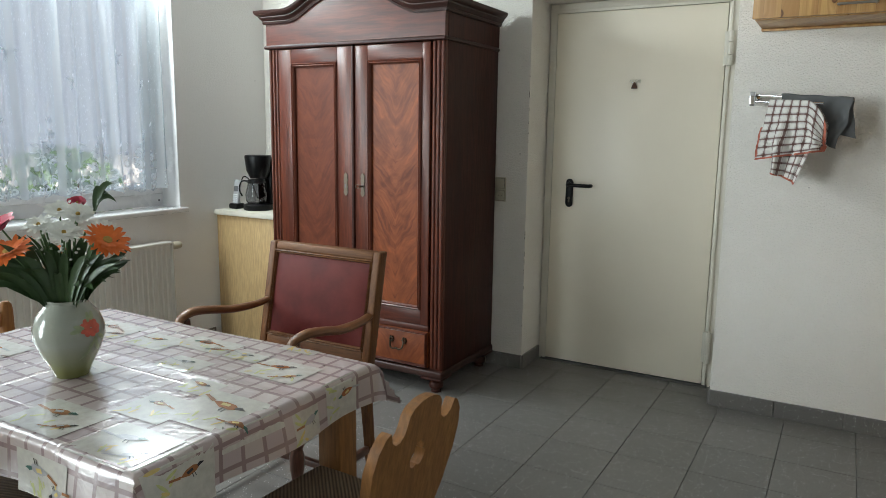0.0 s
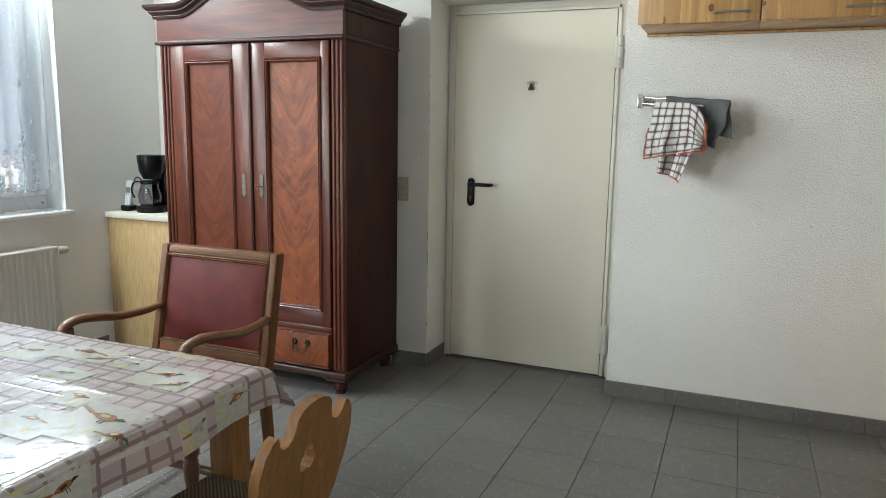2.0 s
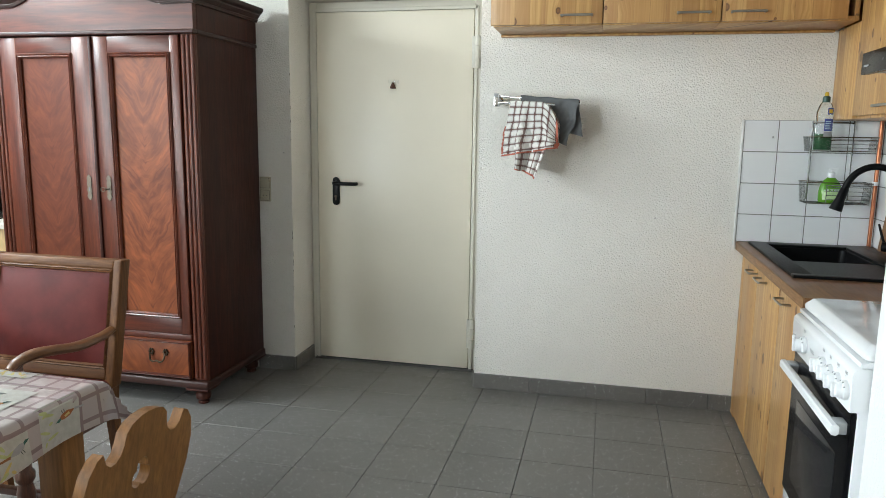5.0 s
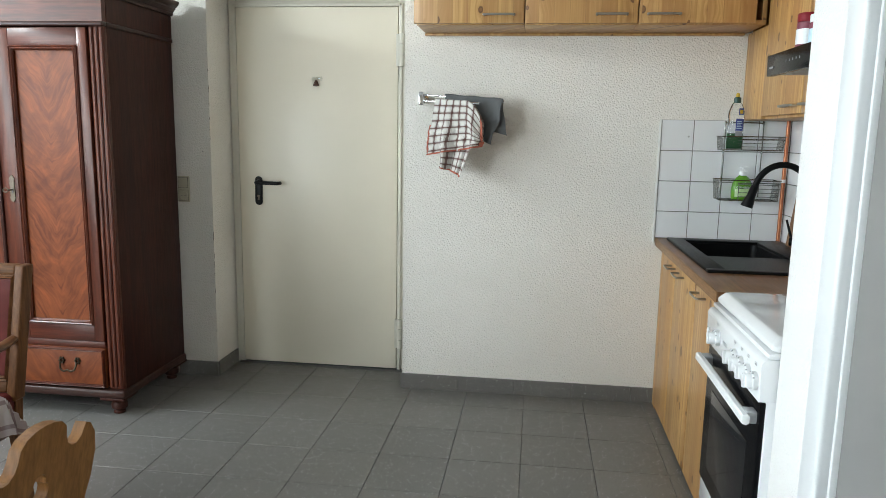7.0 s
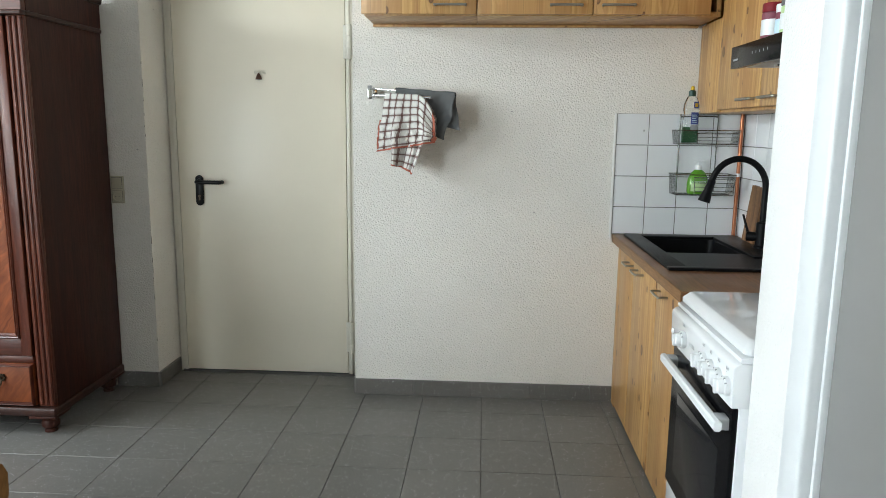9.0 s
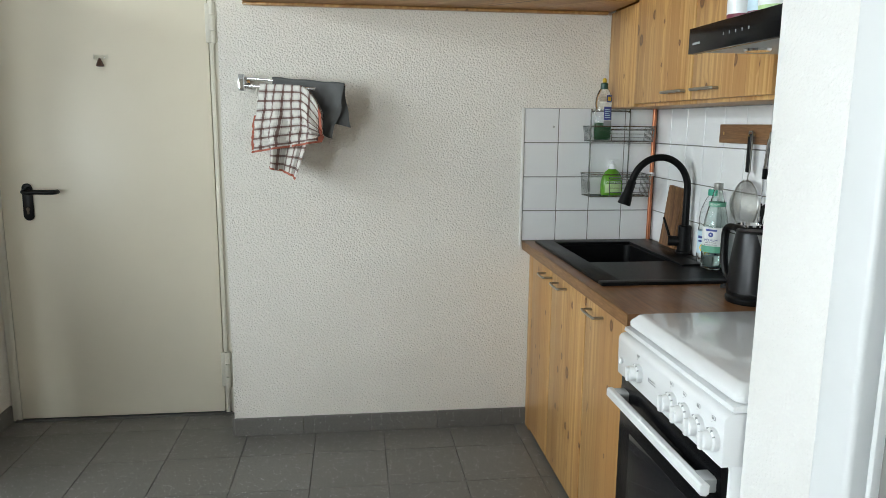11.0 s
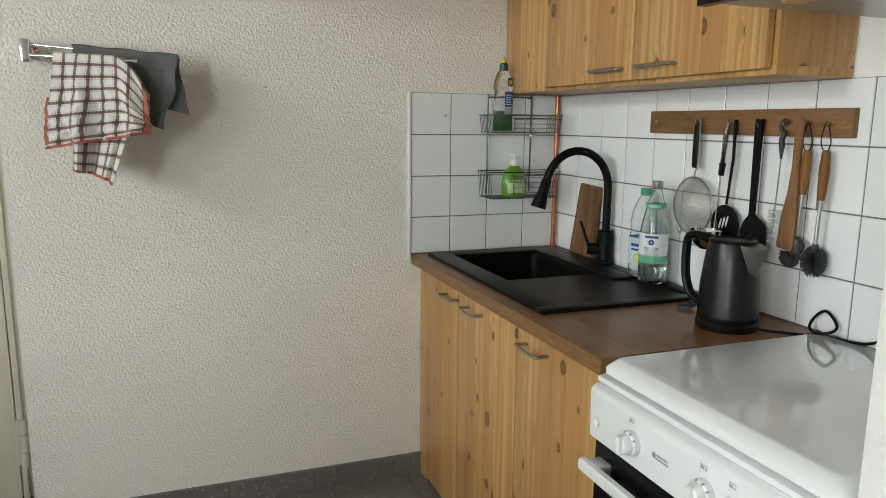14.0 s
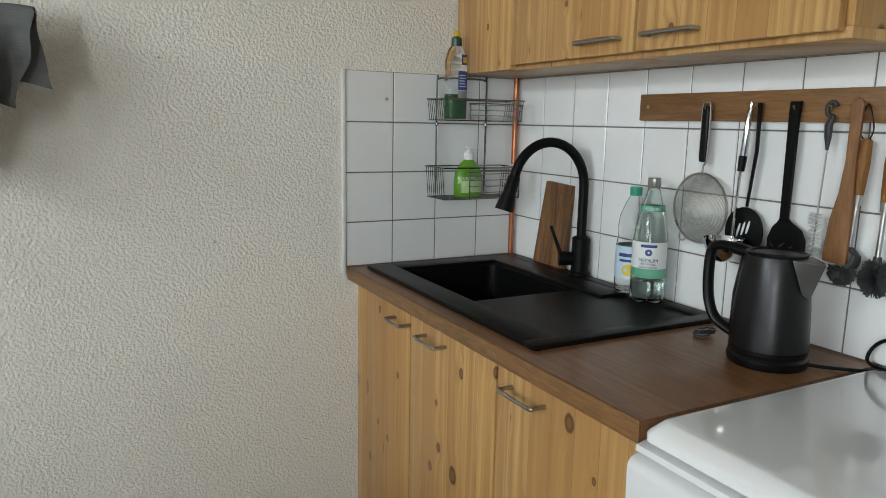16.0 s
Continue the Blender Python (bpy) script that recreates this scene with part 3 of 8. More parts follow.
box(bm, XD, XD + 0.16, G1 + 0.088, YP, 0, CEIL, 0.006, 2)
box(bm, XD, XD + 0.16, YB, G0 - 0.10, 0, CEIL)
box(bm, XD, XD + 0.16, G0 - 0.10, G1 + 0.088, GZ + 0.09, CEIL)
box(bm, XD + 0.16, XK, YP - 0.12, YP - 0.002, 0, CEIL)
structure("wall_southeast", bm, "smooth_plaster", "white plastered wall that ends beside the cooker", "wall")
# unseen wall; its beige is chosen to weaken and warm the fill light
bm = bmesh.new()
box(bm, XW - 0.3, XK + 0.3, YB - 0.3, YB, 0, CEIL)
structure("wall_south", bm, "dimmed_beige", "unseen rear wall, toned beige to dim and warm the bounce", "wall")
bm = bmesh.new()
box(bm, XD + 0.30, XD + 0.4, YB, YP - 0.12, 0, CEIL)
structure("wall_behind_grey_door", bm, "smooth_plaster", "plain wall behind the grey door", "wall")
structure("ceiling", one_box(XW - 0.3, XK + 0.3, YB - 0.3, YF + 0.45, CEIL, CEIL + 0.2), "dimmed_ceiling", "unseen ceiling, toned grey to cut bounce light", "ceiling")

# grey door in a white steel frame
frame_g = thing("door_2", "grey painted door in a white steel frame", "door", (XD, (G0 + G1) / 2, 0), kind="structure")
bm = bmesh.new()
for y0, y1, z0, z1 in ((G1, G1 + 0.088, 0, GZ + 0.09), (G0 - 0.10, G0, 0, GZ + 0.09), (G0, G1, GZ, GZ + 0.09)):
    box(bm, XD - 0.012, XD + 0.10, y0, y1, z0, z1, 0.010, 3)
part("door_frame", bm, "steel_frame_white", frame_g, "white steel door frame")
bm = bmesh.new()
for y0, y1, z0, z1 in ((G1 - 0.026, G1 - 0.015, 0, GZ), (G0 - 0.002, G0 + 0.012, 0, GZ), (G0, G1, GZ - 0.012, GZ + 0.002)):
    box(bm, XD + 0.008, XD + 0.03, y0, y1, z0, z1, 0.003)
part("seal", bm, "steel_frame_white", frame_g)
part("leaf", one_box(XD + 0.022, XD + 0.062, G0 + 0.006, G1 - 0.008, 0.008, GZ - 0.008, 0.003), "grey_door_paint", frame_g, "smooth grey door leaf")

# cream steel door in the recess
DX0, DX1, DTOP = -1.243, -0.338, 2.015
door = thing("door_1", "cream painted steel door with a black lever handle, closed", "door", (-0.8, DOOR_Y - 0.04, 0), kind="structure")
part("leaf", one_box(DX0, DX1, DOOR_Y - 0.045, DOOR_Y, 0.016, DTOP, 0.004), "door_paint", door, "cream painted steel leaf")
bm = bmesh.new()
for x0, x1, z0, z1 in ((DOOR_L + 0.004, DX0 - 0.003, 0, 2.073), (DX1 + 0.003, DOOR_R - 0.004, 0, 2.073), (DX0 - 0.003, DX1 + 0.003, DTOP + 0.003, 2.073)):
    box(bm, x0, x1, DOOR_Y - 0.030, DOOR_Y + 0.004, z0, z1, 0.004)
for x0, x1, z0, z1 in ((DX0 - 0.022, DX0 - 0.003, 0, DTOP + 0.02), (DX1 + 0.003, DX1 + 0.022, 0, DTOP + 0.02), (DX0 - 0.02, DX1 + 0.02, DTOP + 0.003, DTOP + 0.022)):
    box(bm, x0, x1, DOOR_Y - 0.042, DOOR_Y - 0.028, z0, z1, 0.003)
part("door_frame", bm, "frame_paint", door, "cream steel frame")
part("threshold", one_box(DX0 - 0.03, DX1 + 0.03, DOOR_Y - 0.05, DOOR_Y + 0.01, -0.004, 0.010, 0.002), "floor_grout", door, "dark worn threshold")
for zc in (1.79, 0.225):
    bm = bmesh.new()
    xh = DX1 + 0.024
    for a, b in ((-0.085, -0.034), (-0.032, 0.03), (0.032, 0.085)):
        lathe(bm, [(0, zc + a), (0.0125, zc + a), (0.0135, zc + a + 0.003), (0.0135, zc + b - 0.003), (0.0125, zc + b), (0, zc + b)], xh, DOOR_Y - 0.058, 14)
    box(bm, xh - 0.032, xh + 0.012, DOOR_Y - 0.054, DOOR_Y - 0.044, zc - 0.083, zc + 0.083, 0.002)
    part("hinge", bm, "hinge_paint", door, "cream painted steel hinge")
handle = part("handle_plate", prism(bmesh.new(), [(-1.131 + 0.021 * math.cos(a), (1.078 if math.sin(a) >= 0 else 0.957) + 0.021 * math.sin(a)) for a in (2 * math.pi * (i + 0.01) / 28 for i in range(28))], 0.011, Matrix(((1, 0, 0, 0), (0, 0, -1, DOOR_Y - 0.045), (0, 1, 0, 0), (0, 0, 0, 1))), 0.003), "black_plastic", door, "black long handle plate")
bm = bmesh.new()
tube(bm, smooth_line([(-1.131, DOOR_Y - 0.05, 1.066), (-1.131, DOOR_Y - 0.088, 1.066), (-1.120, DOOR_Y - 0.104, 1.066), (-1.09, DOOR_Y - 0.108, 1.066), (-1.012, DOOR_Y - 0.106, 1.065), (-0.999, DOOR_Y - 0.098, 1.065), (-0.996, DOOR_Y - 0.078, 1.065)]), 0.0105, 12)
lathe(bm, [(0.0, 0), (0.016, 0), (0.016, 0.016), (0, 0.016)], 0, 0, 16, Matrix.Translation((-1.131, DOOR_Y - 0.055, 1.066)) @ Matrix.Rotation(radians(90), 4, "X"))
part("lever", bm, "black_plastic", handle)
bm = bmesh.new()
lathe(bm, [(0, 0), (0.008, 0), (0.008, 0.004), (0, 0.004)], 0, 0, 12, Matrix.Translation((-1.131, DOOR_Y - 0.055, 0.987)) @ Matrix.Rotation(radians(90), 4, "X"))
box(bm, -1.1355, -1.1265, DOOR_Y - 0.059, DOOR_Y - 0.055, 0.965, 0.984, 0.001)
part("lock_cylinder", bm, "nickel_silver", handle, "small metal lock cylinder")
hook = thing("door_hook", "clear adhesive hook with a brown remnant on the cream door", "hook", (-0.785, DOOR_Y - 0.046, 1.61))
part("pad", one_box(-0.815, -0.757, DOOR_Y - 0.049, DOOR_Y - 0.0455, 1.628, 1.648, 0.001), "pet_clear", hook, "clear plastic pad")
bm = bmesh.new()
lathe(bm, [(0, 1.596), (0.018, 1.6), (0.012, 1.617), (0.004, 1.632), (0, 1.634)], -0.79, DOOR_Y - 0.052, 10)
part("remnant", bm, "turned_wood", hook, "brown scrap")

# window: opening lined white, sill, frame, panes
win = thing("window_1", "white window with a lace curtain before it", "window", (XW - 0.12, 2.3, WIN_Z0), kind="structure")
XF = XW - 0.15
bm = bmesh.new()
for y0, y1, z0, z1 in ((WIN_Y0, WIN_Y1, WIN_Z0, WIN_Z0 + 0.075), (WIN_Y0, WIN_Y1, WIN_Z1 - 0.075, WIN_Z1), (WIN_Y0, WIN_Y0 + 0.075, WIN_Z0 + 0.075, WIN_Z1 - 0.075), (WIN_Y1 - 0.065, WIN_Y1, WIN_Z0 + 0.075, WIN_Z1 - 0.075)):
    box(bm, XF - 0.07, XF, y0, y1, z0, z1, 0.006)
part("window_frame", bm, "window_white", win, "white plastic frame")
for y0, y1 in ((WIN_Y0 + 0.075, WIN_Y1 - 0.065),):
    bm = bmesh.new()
    for a0, a1, z0, z1 in ((y0, y1, WIN_Z0 + 0.075, WIN_Z0 + 0.13), (y0, y1, WIN_Z1 - 0.13, WIN_Z1 - 0.075), (y0, y0 + 0.055, WIN_Z0 + 0.13, WIN_Z1 - 0.13), (y1 - 0.055, y1, WIN_Z0 + 0.13, WIN_Z1 - 0.13)):
        box(bm, XF - 0.055, XF + 0.014, a0, a1, z0, z1, 0.006)
    sash = part("sash", bm, "window_white", win, "white plastic sash")
    pane = part("pane", one_box(XF - 0.034, XF - 0.03, y0 + 0.05, y1 - 0.05, WIN_Z0 + 0.125, WIN_Z1 - 0.125), "window_glass", sash, "clear window glass")
    pane.visible_shadow = False
part("window_sill", one_box(XW - 0.15, XW + 0.055, WIN_Y0 - 0.006, WIN_Y1 + 0.022, WIN_Z0 - 0.028, WIN_Z0, 0.007), "sill_stone", win, "pale stone sill")
bm = bmesh.new()
box(bm, XF, XW + 0.001, WIN_Y1 - 0.004, WIN_Y1 + 0.004, WIN_Z0, WIN_Z1)
box(bm, XF, XW + 0.001, WIN_Y0 - 0.004, WIN_Y0 + 0.004, WIN_Z0, WIN_Z1)
box(bm, XF, XW + 0.001, WIN_Y0, WIN_Y1, WIN_Z1 - 0.004, WIN_Z1 + 0.004)
part("reveal_lining", bm, "window_white", win, "white lined reveal")
bm = bmesh.new()
lathe(bm, [(0, 0), (0.006, 0), (0.005, 0.004), (0, 0.005)], 0, 0, 10, Matrix.Translation((XF, WIN_Y1 - 0.033, WIN_Z0 + 0.035)) @ Matrix.Rotation(radians(90), 4, "Y"))
part("screw_cap", bm, "print_ink", win)

for nm, w0, w1, wz in (("window_2", W2_Y0, W2_Y1, WIN_Z0), ("window_3", W3_Y0, W3_Y1, W3_Z0)):
    mid = (w0 + w1) / 2
    win2 = thing(nm, "white framed window in the same wall" if nm == "window_2" else "unseen white framed glazed door, assumed, to light the far wall low down", "window", (XW - 0.12, mid, wz), kind="structure")
    bm = bmesh.new()
    for y0, y1, z0, z1 in ((w0, w1, wz, wz + 0.09), (w0, w1, WIN_Z1 - 0.09, WIN_Z1), (w0, w0 + 0.09, wz + 0.09, WIN_Z1 - 0.09), (w1 - 0.09, w1, wz + 0.09, WIN_Z1 - 0.09), (mid - 0.04, mid + 0.04, wz + 0.09, WIN_Z1 - 0.09)):
        box(bm, XF - 0.07, XF, y0, y1, z0, z1, 0.006)
    part("window_frame", bm, "window_white", win2)
    part("window_sill", one_box(XW - 0.15, XW + 0.055, w0 - 0.02, w1 + 0.06, wz - 0.028, wz, 0.007), "sill_stone", win2)
    for y0, y1 in ((w0 + 0.085, mid - 0.035), (mid + 0.035, w1 - 0.085)):
        pane = part("pane", one_box(XF - 0.034, XF - 0.03, y0, y1, wz + 0.085, WIN_Z1 - 0.085), "window_glass", win2)
        pane.visible_shadow = False

# lace curtain
CUR_TOP, CUR_BOT = 2.20, 0.985


def curtain_at(u, v):
    s = u / 1.35
    fold = 0.030 * math.sin(s * 46 + 1.3 * math.sin(s * 9)) + 0.014 * math.sin(s * 101 + 2 * math.sin(s * 5))
    depth = 0.55 + 0.45 * (1 - v / (CUR_TOP - CUR_BOT))
    scallop = 0.020 * abs(math.sin((u + 0.06) * math.pi / 0.13))
    z = CUR_BOT + v + (scallop if v < 0.001 else scallop * max(0, 1 - v / 0.05))
    return Vector((XW - 0.06 + fold * depth, WIN_Y0 + 0.03 + s * (WIN_Y1 - WIN_Y0 - 0.07), z))


CW = 1.45
curtain = thing("lace_curtain", "white lace curtain with rose motifs and scalloped hem", "curtain", (XW - 0.06, 2.3, CUR_BOT))
part("lace_cloth", sheet(bmesh.new(), lambda u, v: curtain_at(u * 1.35 / CW, v), span(0, CW, 300), [0, 0.02, 0.05, 0.1, 0.2, 0.35, 0.55, 0.8, 1.0, CUR_TOP - CUR_BOT]), "lace", curtain)


def lace_patch(bm, outline, lift=0.003):
    """A stitched shape on the lace: an outline in the curtain's own measure (along, up)."""
    if min(p[1] for p in outline) < 0 or not 0 < min(p[0] for p in outline) < max(p[0] for p in outline) < CW:
        return
    pts = [curtain_at(u * 1.35 / CW, v) + Vector((lift, 0, 0)) for u, v in outline]
    mid = sum(pts, Vector()) / len(pts) + Vector((0.002, 0, 0))
    n = len(pts)
    add(bm, pts + [mid], [(i, (i + 1) % n, n) for i in range(n)])


def lace_leaf(bm, u, v, turn, size):
    c, s_ = math.cos(turn), math.sin(turn)
    lace_patch(bm, [(u + size * (a * c - b * s_), v + size * (a * s_ + b * c)) for a, b in ((0, 0), (0.3, 0.17), (0.65, 0.18), (1, 0), (0.65, -0.16), (0.3, -0.15))])


def lace_curl(bm, u, v, r, turn, ends=4.6, thick=0.0035):
    for i in range(9):
        a0, a1 = turn + ends * i / 9, turn + ends * (i + 1.05) / 9
        r0 = r * (1 - 0.06 * i)
        lace_patch(bm, [(u + (r0 + d) * math.cos(a), v + (r0 + d) * math.sin(a)) for a, d in ((a0, -thick), (a1, -thick), (a1, thick), (a0, thick))])


def lace_rose(bm, u, v, r):
    for ring_, n in ((1.0, 7), (0.62, 5), (0.28, 3)):
        for k in range(n):
            a = 6.2832 * k / n + ring_ * 3
            lace_patch(bm, [(u + r * ring_ * (0.72 * math.cos(a) + 0.34 * math.cos(t)), v + r * ring_ * (0.72 * math.sin(a) + 0.34 * math.sin(t))) for t in (6.2832 * i / 7 for i in range(7))], 0.003 + 0.001 * (1 - ring_))


for u0, w in ((0.07, 0.026), (0.20, 0.020), (0.335, 0.030), (0.47, 0.018), (0.60, 0.028), (0.75, 0.022), (0.86, 0.030), (0.98, 0.024), (1.06, 0.030), (1.14, 0.022), (1.21, 0.034), (1.29, 0.028), (1.36, 0.030)):
    bm = sheet(bmesh.new(), lambda u, v: curtain_at(u * 1.35 / CW, v) + Vector((0.010, 0.012 * math.sin(v * 2 + u0 * 9), 0)), span(u0, u0 + w, 4), [0.004, 0.05, 0.2, 0.5, 0.8, 1.0, CUR_TOP - CUR_BOT])
    part("pleat", bm, "lace_thread_thin", curtain, "folded pleat of the lace")
rng = random.Random(15)
for base_u in (0.16, 0.53, 0.90, 1.25):
    bm = bmesh.new()
    for du, dv, r in ((-0.045, 0.20, 0.030), (0.010, 0.235, 0.036), (0.040, 0.30, 0.028), (-0.06, 0.13, 0.024), (0.075, 0.17, 0.022)):
        lace_rose(bm, base_u + du, 0.03 + dv, r)
    for k in range(26):
        a = rng.uniform(0, 6.28)
        w = rng.uniform(0.0, 1.0)
        lace_leaf(bm, base_u + rng.uniform(-0.13, 0.13) * (1 - w * 0.7), 0.06 + 0.29 * w, a, rng.uniform(0.025, 0.042))
    for dx, dv, t in ((0.05, 0.36, 1.6), (0.03, 0.37, 2.3), (0.07, 0.355, 0.9), (-0.09, 0.25, 2.7), (-0.10, 0.22, 3.3), (0.11, 0.20, 0.4), (0.12, 0.24, 0.9)):
        lace_leaf(bm, base_u + dx, dv + 0.02, t, 0.040)
    for k in range(9):
        lace_curl(bm, base_u + rng.uniform(-0.14, 0.14), rng.uniform(0.06, 0.24), rng.uniform(0.012, 0.022), rng.uniform(0, 6))
    tagged(part("lace_motif", bm, "lace_thread", curtain, "white stitched rose motif"), kind="stuff")
bm = bmesh.new()
k = 0
while 0.03 + k * 0.041 < CW - 0.03:
    u0 = 0.03 + k * 0.041
    lace_curl(bm, u0, 0.045, 0.017, 0.6 * k, 5.6, 0.0045)
    lace_leaf(bm, u0 + 0.008, 0.07, 1.2 + 0.5 * math.sin(k), 0.04)
    lace_leaf(bm, u0 + 0.02, 0.015, 0.5 + 0.4 * math.sin(2 * k), 0.03)
    k += 1
tagged(part("lace_border", bm, "lace_thread", curtain, "white stitched border"), kind="stuff")
for u0, v0 in ((0.34, 0.72), (0.72, 0.60), (1.08, 0.75), (0.10, 0.78), (1.30, 0.62)):
    bm = bmesh.new()
    lace_rose(bm, u0, v0, 0.020)
    for t in (0.4, 1.5, 2.6, 4.2, 5.4):
        lace_leaf(bm, u0 + 0.016 * math.cos(t), v0 + 0.016 * math.sin(t), t, 0.032)
    tagged(part("lace_sprig", bm, "lace_thread", curtain), kind="stuff")
bm = bmesh.new()
tube(bm, [(XW - 0.06, WIN_Y0 + 0.006, CUR_TOP + 0.004), (XW - 0.06, WIN_Y1 - 0.006, CUR_TOP + 0.004)], 0.008, 10)
part("curtain_rod", bm, "window_white", curtain, "thin white rod")

# skirting of dark tiles: backing and pieces
SKIRTS = []


def skirting(p, q, face):
    """Skirting tiles 0.3 m long from p to q, proud of the wall towards face."""
    p, q, f = Vector((*p, 0)), Vector((*q, 0)), Vector((*face, 0))
    length, way = (q - p).length, (q - p).normalized()
    at = 0.0
    while at < length - 0.01:
        w = min(0.3, length - at)
        SKIRTS.append((p + way * at, p + way * (at + w), f))
        at += w


skirting((DOOR_R, YF), (XK - 0.56, YF), (0, -1))
skirting((-1.52, YF), (DOOR_L, YF), (0, -1))
skirting((DOOR_L, YF), (DOOR_L, DOOR_Y - 0.035), (1, 0))
skirting((DOOR_R, YF), (DOOR_R, DOOR_Y - 0.035), (-1, 0))
skirting((XW, 2.0), (XW, 3.6), (1, 0))

# ---- outdoors, seen through the lace ----
structure("ground", one_box(-400, XW - 0.31, -300, 300, -0.45, -0.35), "yard", "pale paved yard", "ground")
house = thing("neighbour_house", "white house with a large slate-grey roof across the yard", "house", (-15, 8.0, -0.35))
part("wall", one_box(-20, -12, -2.0, 26, -0.35, 1.05), "house_render", house, "white rendered wall")
bm = bmesh.new()
add(bm, [(-11.8, 0.0, 1.05), (-11.8, 26.5, 1.05), (-18.5, 26.5, 8.2), (-18.5, 12.3, 8.2), (-11.8, 0.0, 0.85), (-11.8, 26.5, 0.85), (-18.5, 26.5, 8.0), (-18.5, 12.3, 8.0)],
    [(0, 1, 2, 3), (7, 6, 5, 4), (0, 4, 5, 1), (1, 5, 6, 2), (2, 6, 7, 3), (3, 7, 4, 0)])
part("roof", bm, "roof_tiles", house, "slate-grey roof")


def leaf_cloud(bm, cx, cy, cz, rx, ry, rz, n, size, seed):
    rng = random.Random(seed)
    for _ in range(n):
        a, b, r = rng.uniform(0, 6.283), rng.uniform(-1.2, 1.5), rng.uniform(0.5, 1.0)
        p = Vector((cx + rx * r * math.cos(a) * math.cos(b), cy + ry * r * math.sin(a) * math.cos(b), cz + rz * r * math.sin(b)))
        t = Euler((rng.uniform(0, 6), rng.uniform(0, 6), rng.uniform(0, 6))).to_matrix()
        s = size * rng.uniform(0.6, 1.3)
        add(bm, [p + t @ Vector(v) * s for v in ((-0.5, 0, 0), (0, -0.3, 0.08), (0.5, 0, 0), (0, 0.3, 0.08))], [(0, 1, 2, 3)])


for k, (x, y, s) in enumerate(((-8.2, 4.4, 0.62), (-8.6, 6.0, 0.75), (-7.6, 3.1, 0.5))):
    bush = thing("garden_bush", "leafy green bush in the yard", "bush", (x, y, -0.35), "bushes in the yard")
    bm = bmesh.new()
    for i in range(5):
        tube(bm, [(x, y, -0.35), (x + 0.2 * math.cos(i * 1.3) * s, y + 0.2 * math.sin(i * 1.3) * s, 0.3 * s), (x + 0.5 * math.cos(i * 1.3) * s, y + 0.5 * math.sin(i * 1.3) * s, 0.9 * s)], [0.03, 0.02, 0.008], 6)
    part("trunk", bm, "turned_wood", bush)
    bm = bmesh.new()
    leaf_cloud(bm, x, y, 0.45 * s, 1.1 * s, 1.1 * s, 1.0 * s, 900, 0.16, k + 5)
    part("crown", bm, "bush_leaf", bush)

# ---- wardrobe ----
WX0, WX1, WF, WBK = -2.622, -1.478, 3.488, 4.085
XZ = lambda y: Matrix(((1, 0, 0, 0), (0, 0, 1, y), (0, 1, 0, 0), (0, 0, 0, 1)))   # outline in x, z; depth along +y
YZ = lambda x: Matrix(((0, 0, 1, x), (1, 0, 0, 0), (0, 1, 0, 0), (0, 0, 0, 1)))   # outline in y, z; depth along +x
ward = thing("wardrobe", "antique dark mahogany two-door wardrobe with arched cornice and drawer", "wardrobe", (-2.05, 3.8, 0))
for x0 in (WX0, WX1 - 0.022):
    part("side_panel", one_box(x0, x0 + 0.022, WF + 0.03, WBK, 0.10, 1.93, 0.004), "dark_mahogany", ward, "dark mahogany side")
part("back_panel", one_box(WX0 + 0.022, WX1 - 0.022, WBK - 0.012, WBK - 0.002, 0.12, 1.92), "dark_mahogany", ward)
part("plinth", one_box(WX0 - 0.012, WX1 + 0.012, WF - 0.014, WBK, 0.088, 0.128, 0.010, 3), "dark_mahogany_cross", ward)
part("floor_board", one_box(WX0 + 0.022, WX1 - 0.022, WF + 0.03, WBK - 0.012, 0.13, 0.15), "dark_mahogany", ward)
for x0 in (WX0, WX1 - 0.080):
    bm = bmesh.new()
    box(bm, x0 + 0.002, x0 + 0.078, WF + 0.014, WF + 0.05, 0.128, 1.80, 0.004)
    pil = part("reeded_pilaster", bm, "mahogany", ward)
    for k in range(3):
        cx = x0 + 0.016 + k * 0.024
        part("reed", tube(bmesh.new(), [(cx, WF + 0.014, 0.140), (cx, WF + 0.014, 1.788)], 0.0095, 10), "mahogany", pil)


def crest(x):
    """Height of the cornice's foot along the front: level ends, an arch between."""
    s = min(1.0, max(0.0, (abs(x + 2.05) - 0.12) / 0.30))
    s = s * s * (3 - 2 * s)
    return 1.925 + 0.112 * (1 - s) + 0.008 * max(0, (abs(x + 2.05) - 0.42))


xs = span(WX0 - 0.006, WX1 + 0.006, 70)
bm = bmesh.new()
prism(bm, [(WX0, 1.80), (WX1, 1.80)] + [(x, crest(x) + 0.01) for x in reversed(span(WX0, WX1, 60))], 0.03, XZ(WF - 0.002))
part("frieze", bm, "mahogany_cross", ward)
bm = bmesh.new()
box(bm, WX0 - 0.008, WX1 + 0.008, WF - 0.016, WF + 0.02, 1.792, 1.812, 0.006, 3)
box(bm, WX1 - 0.02, WX1 + 0.008, WF + 0.02, WBK, 1.792, 1.812, 0.006, 3)
part("frieze_bead", bm, "dark_mahogany_cross", ward)
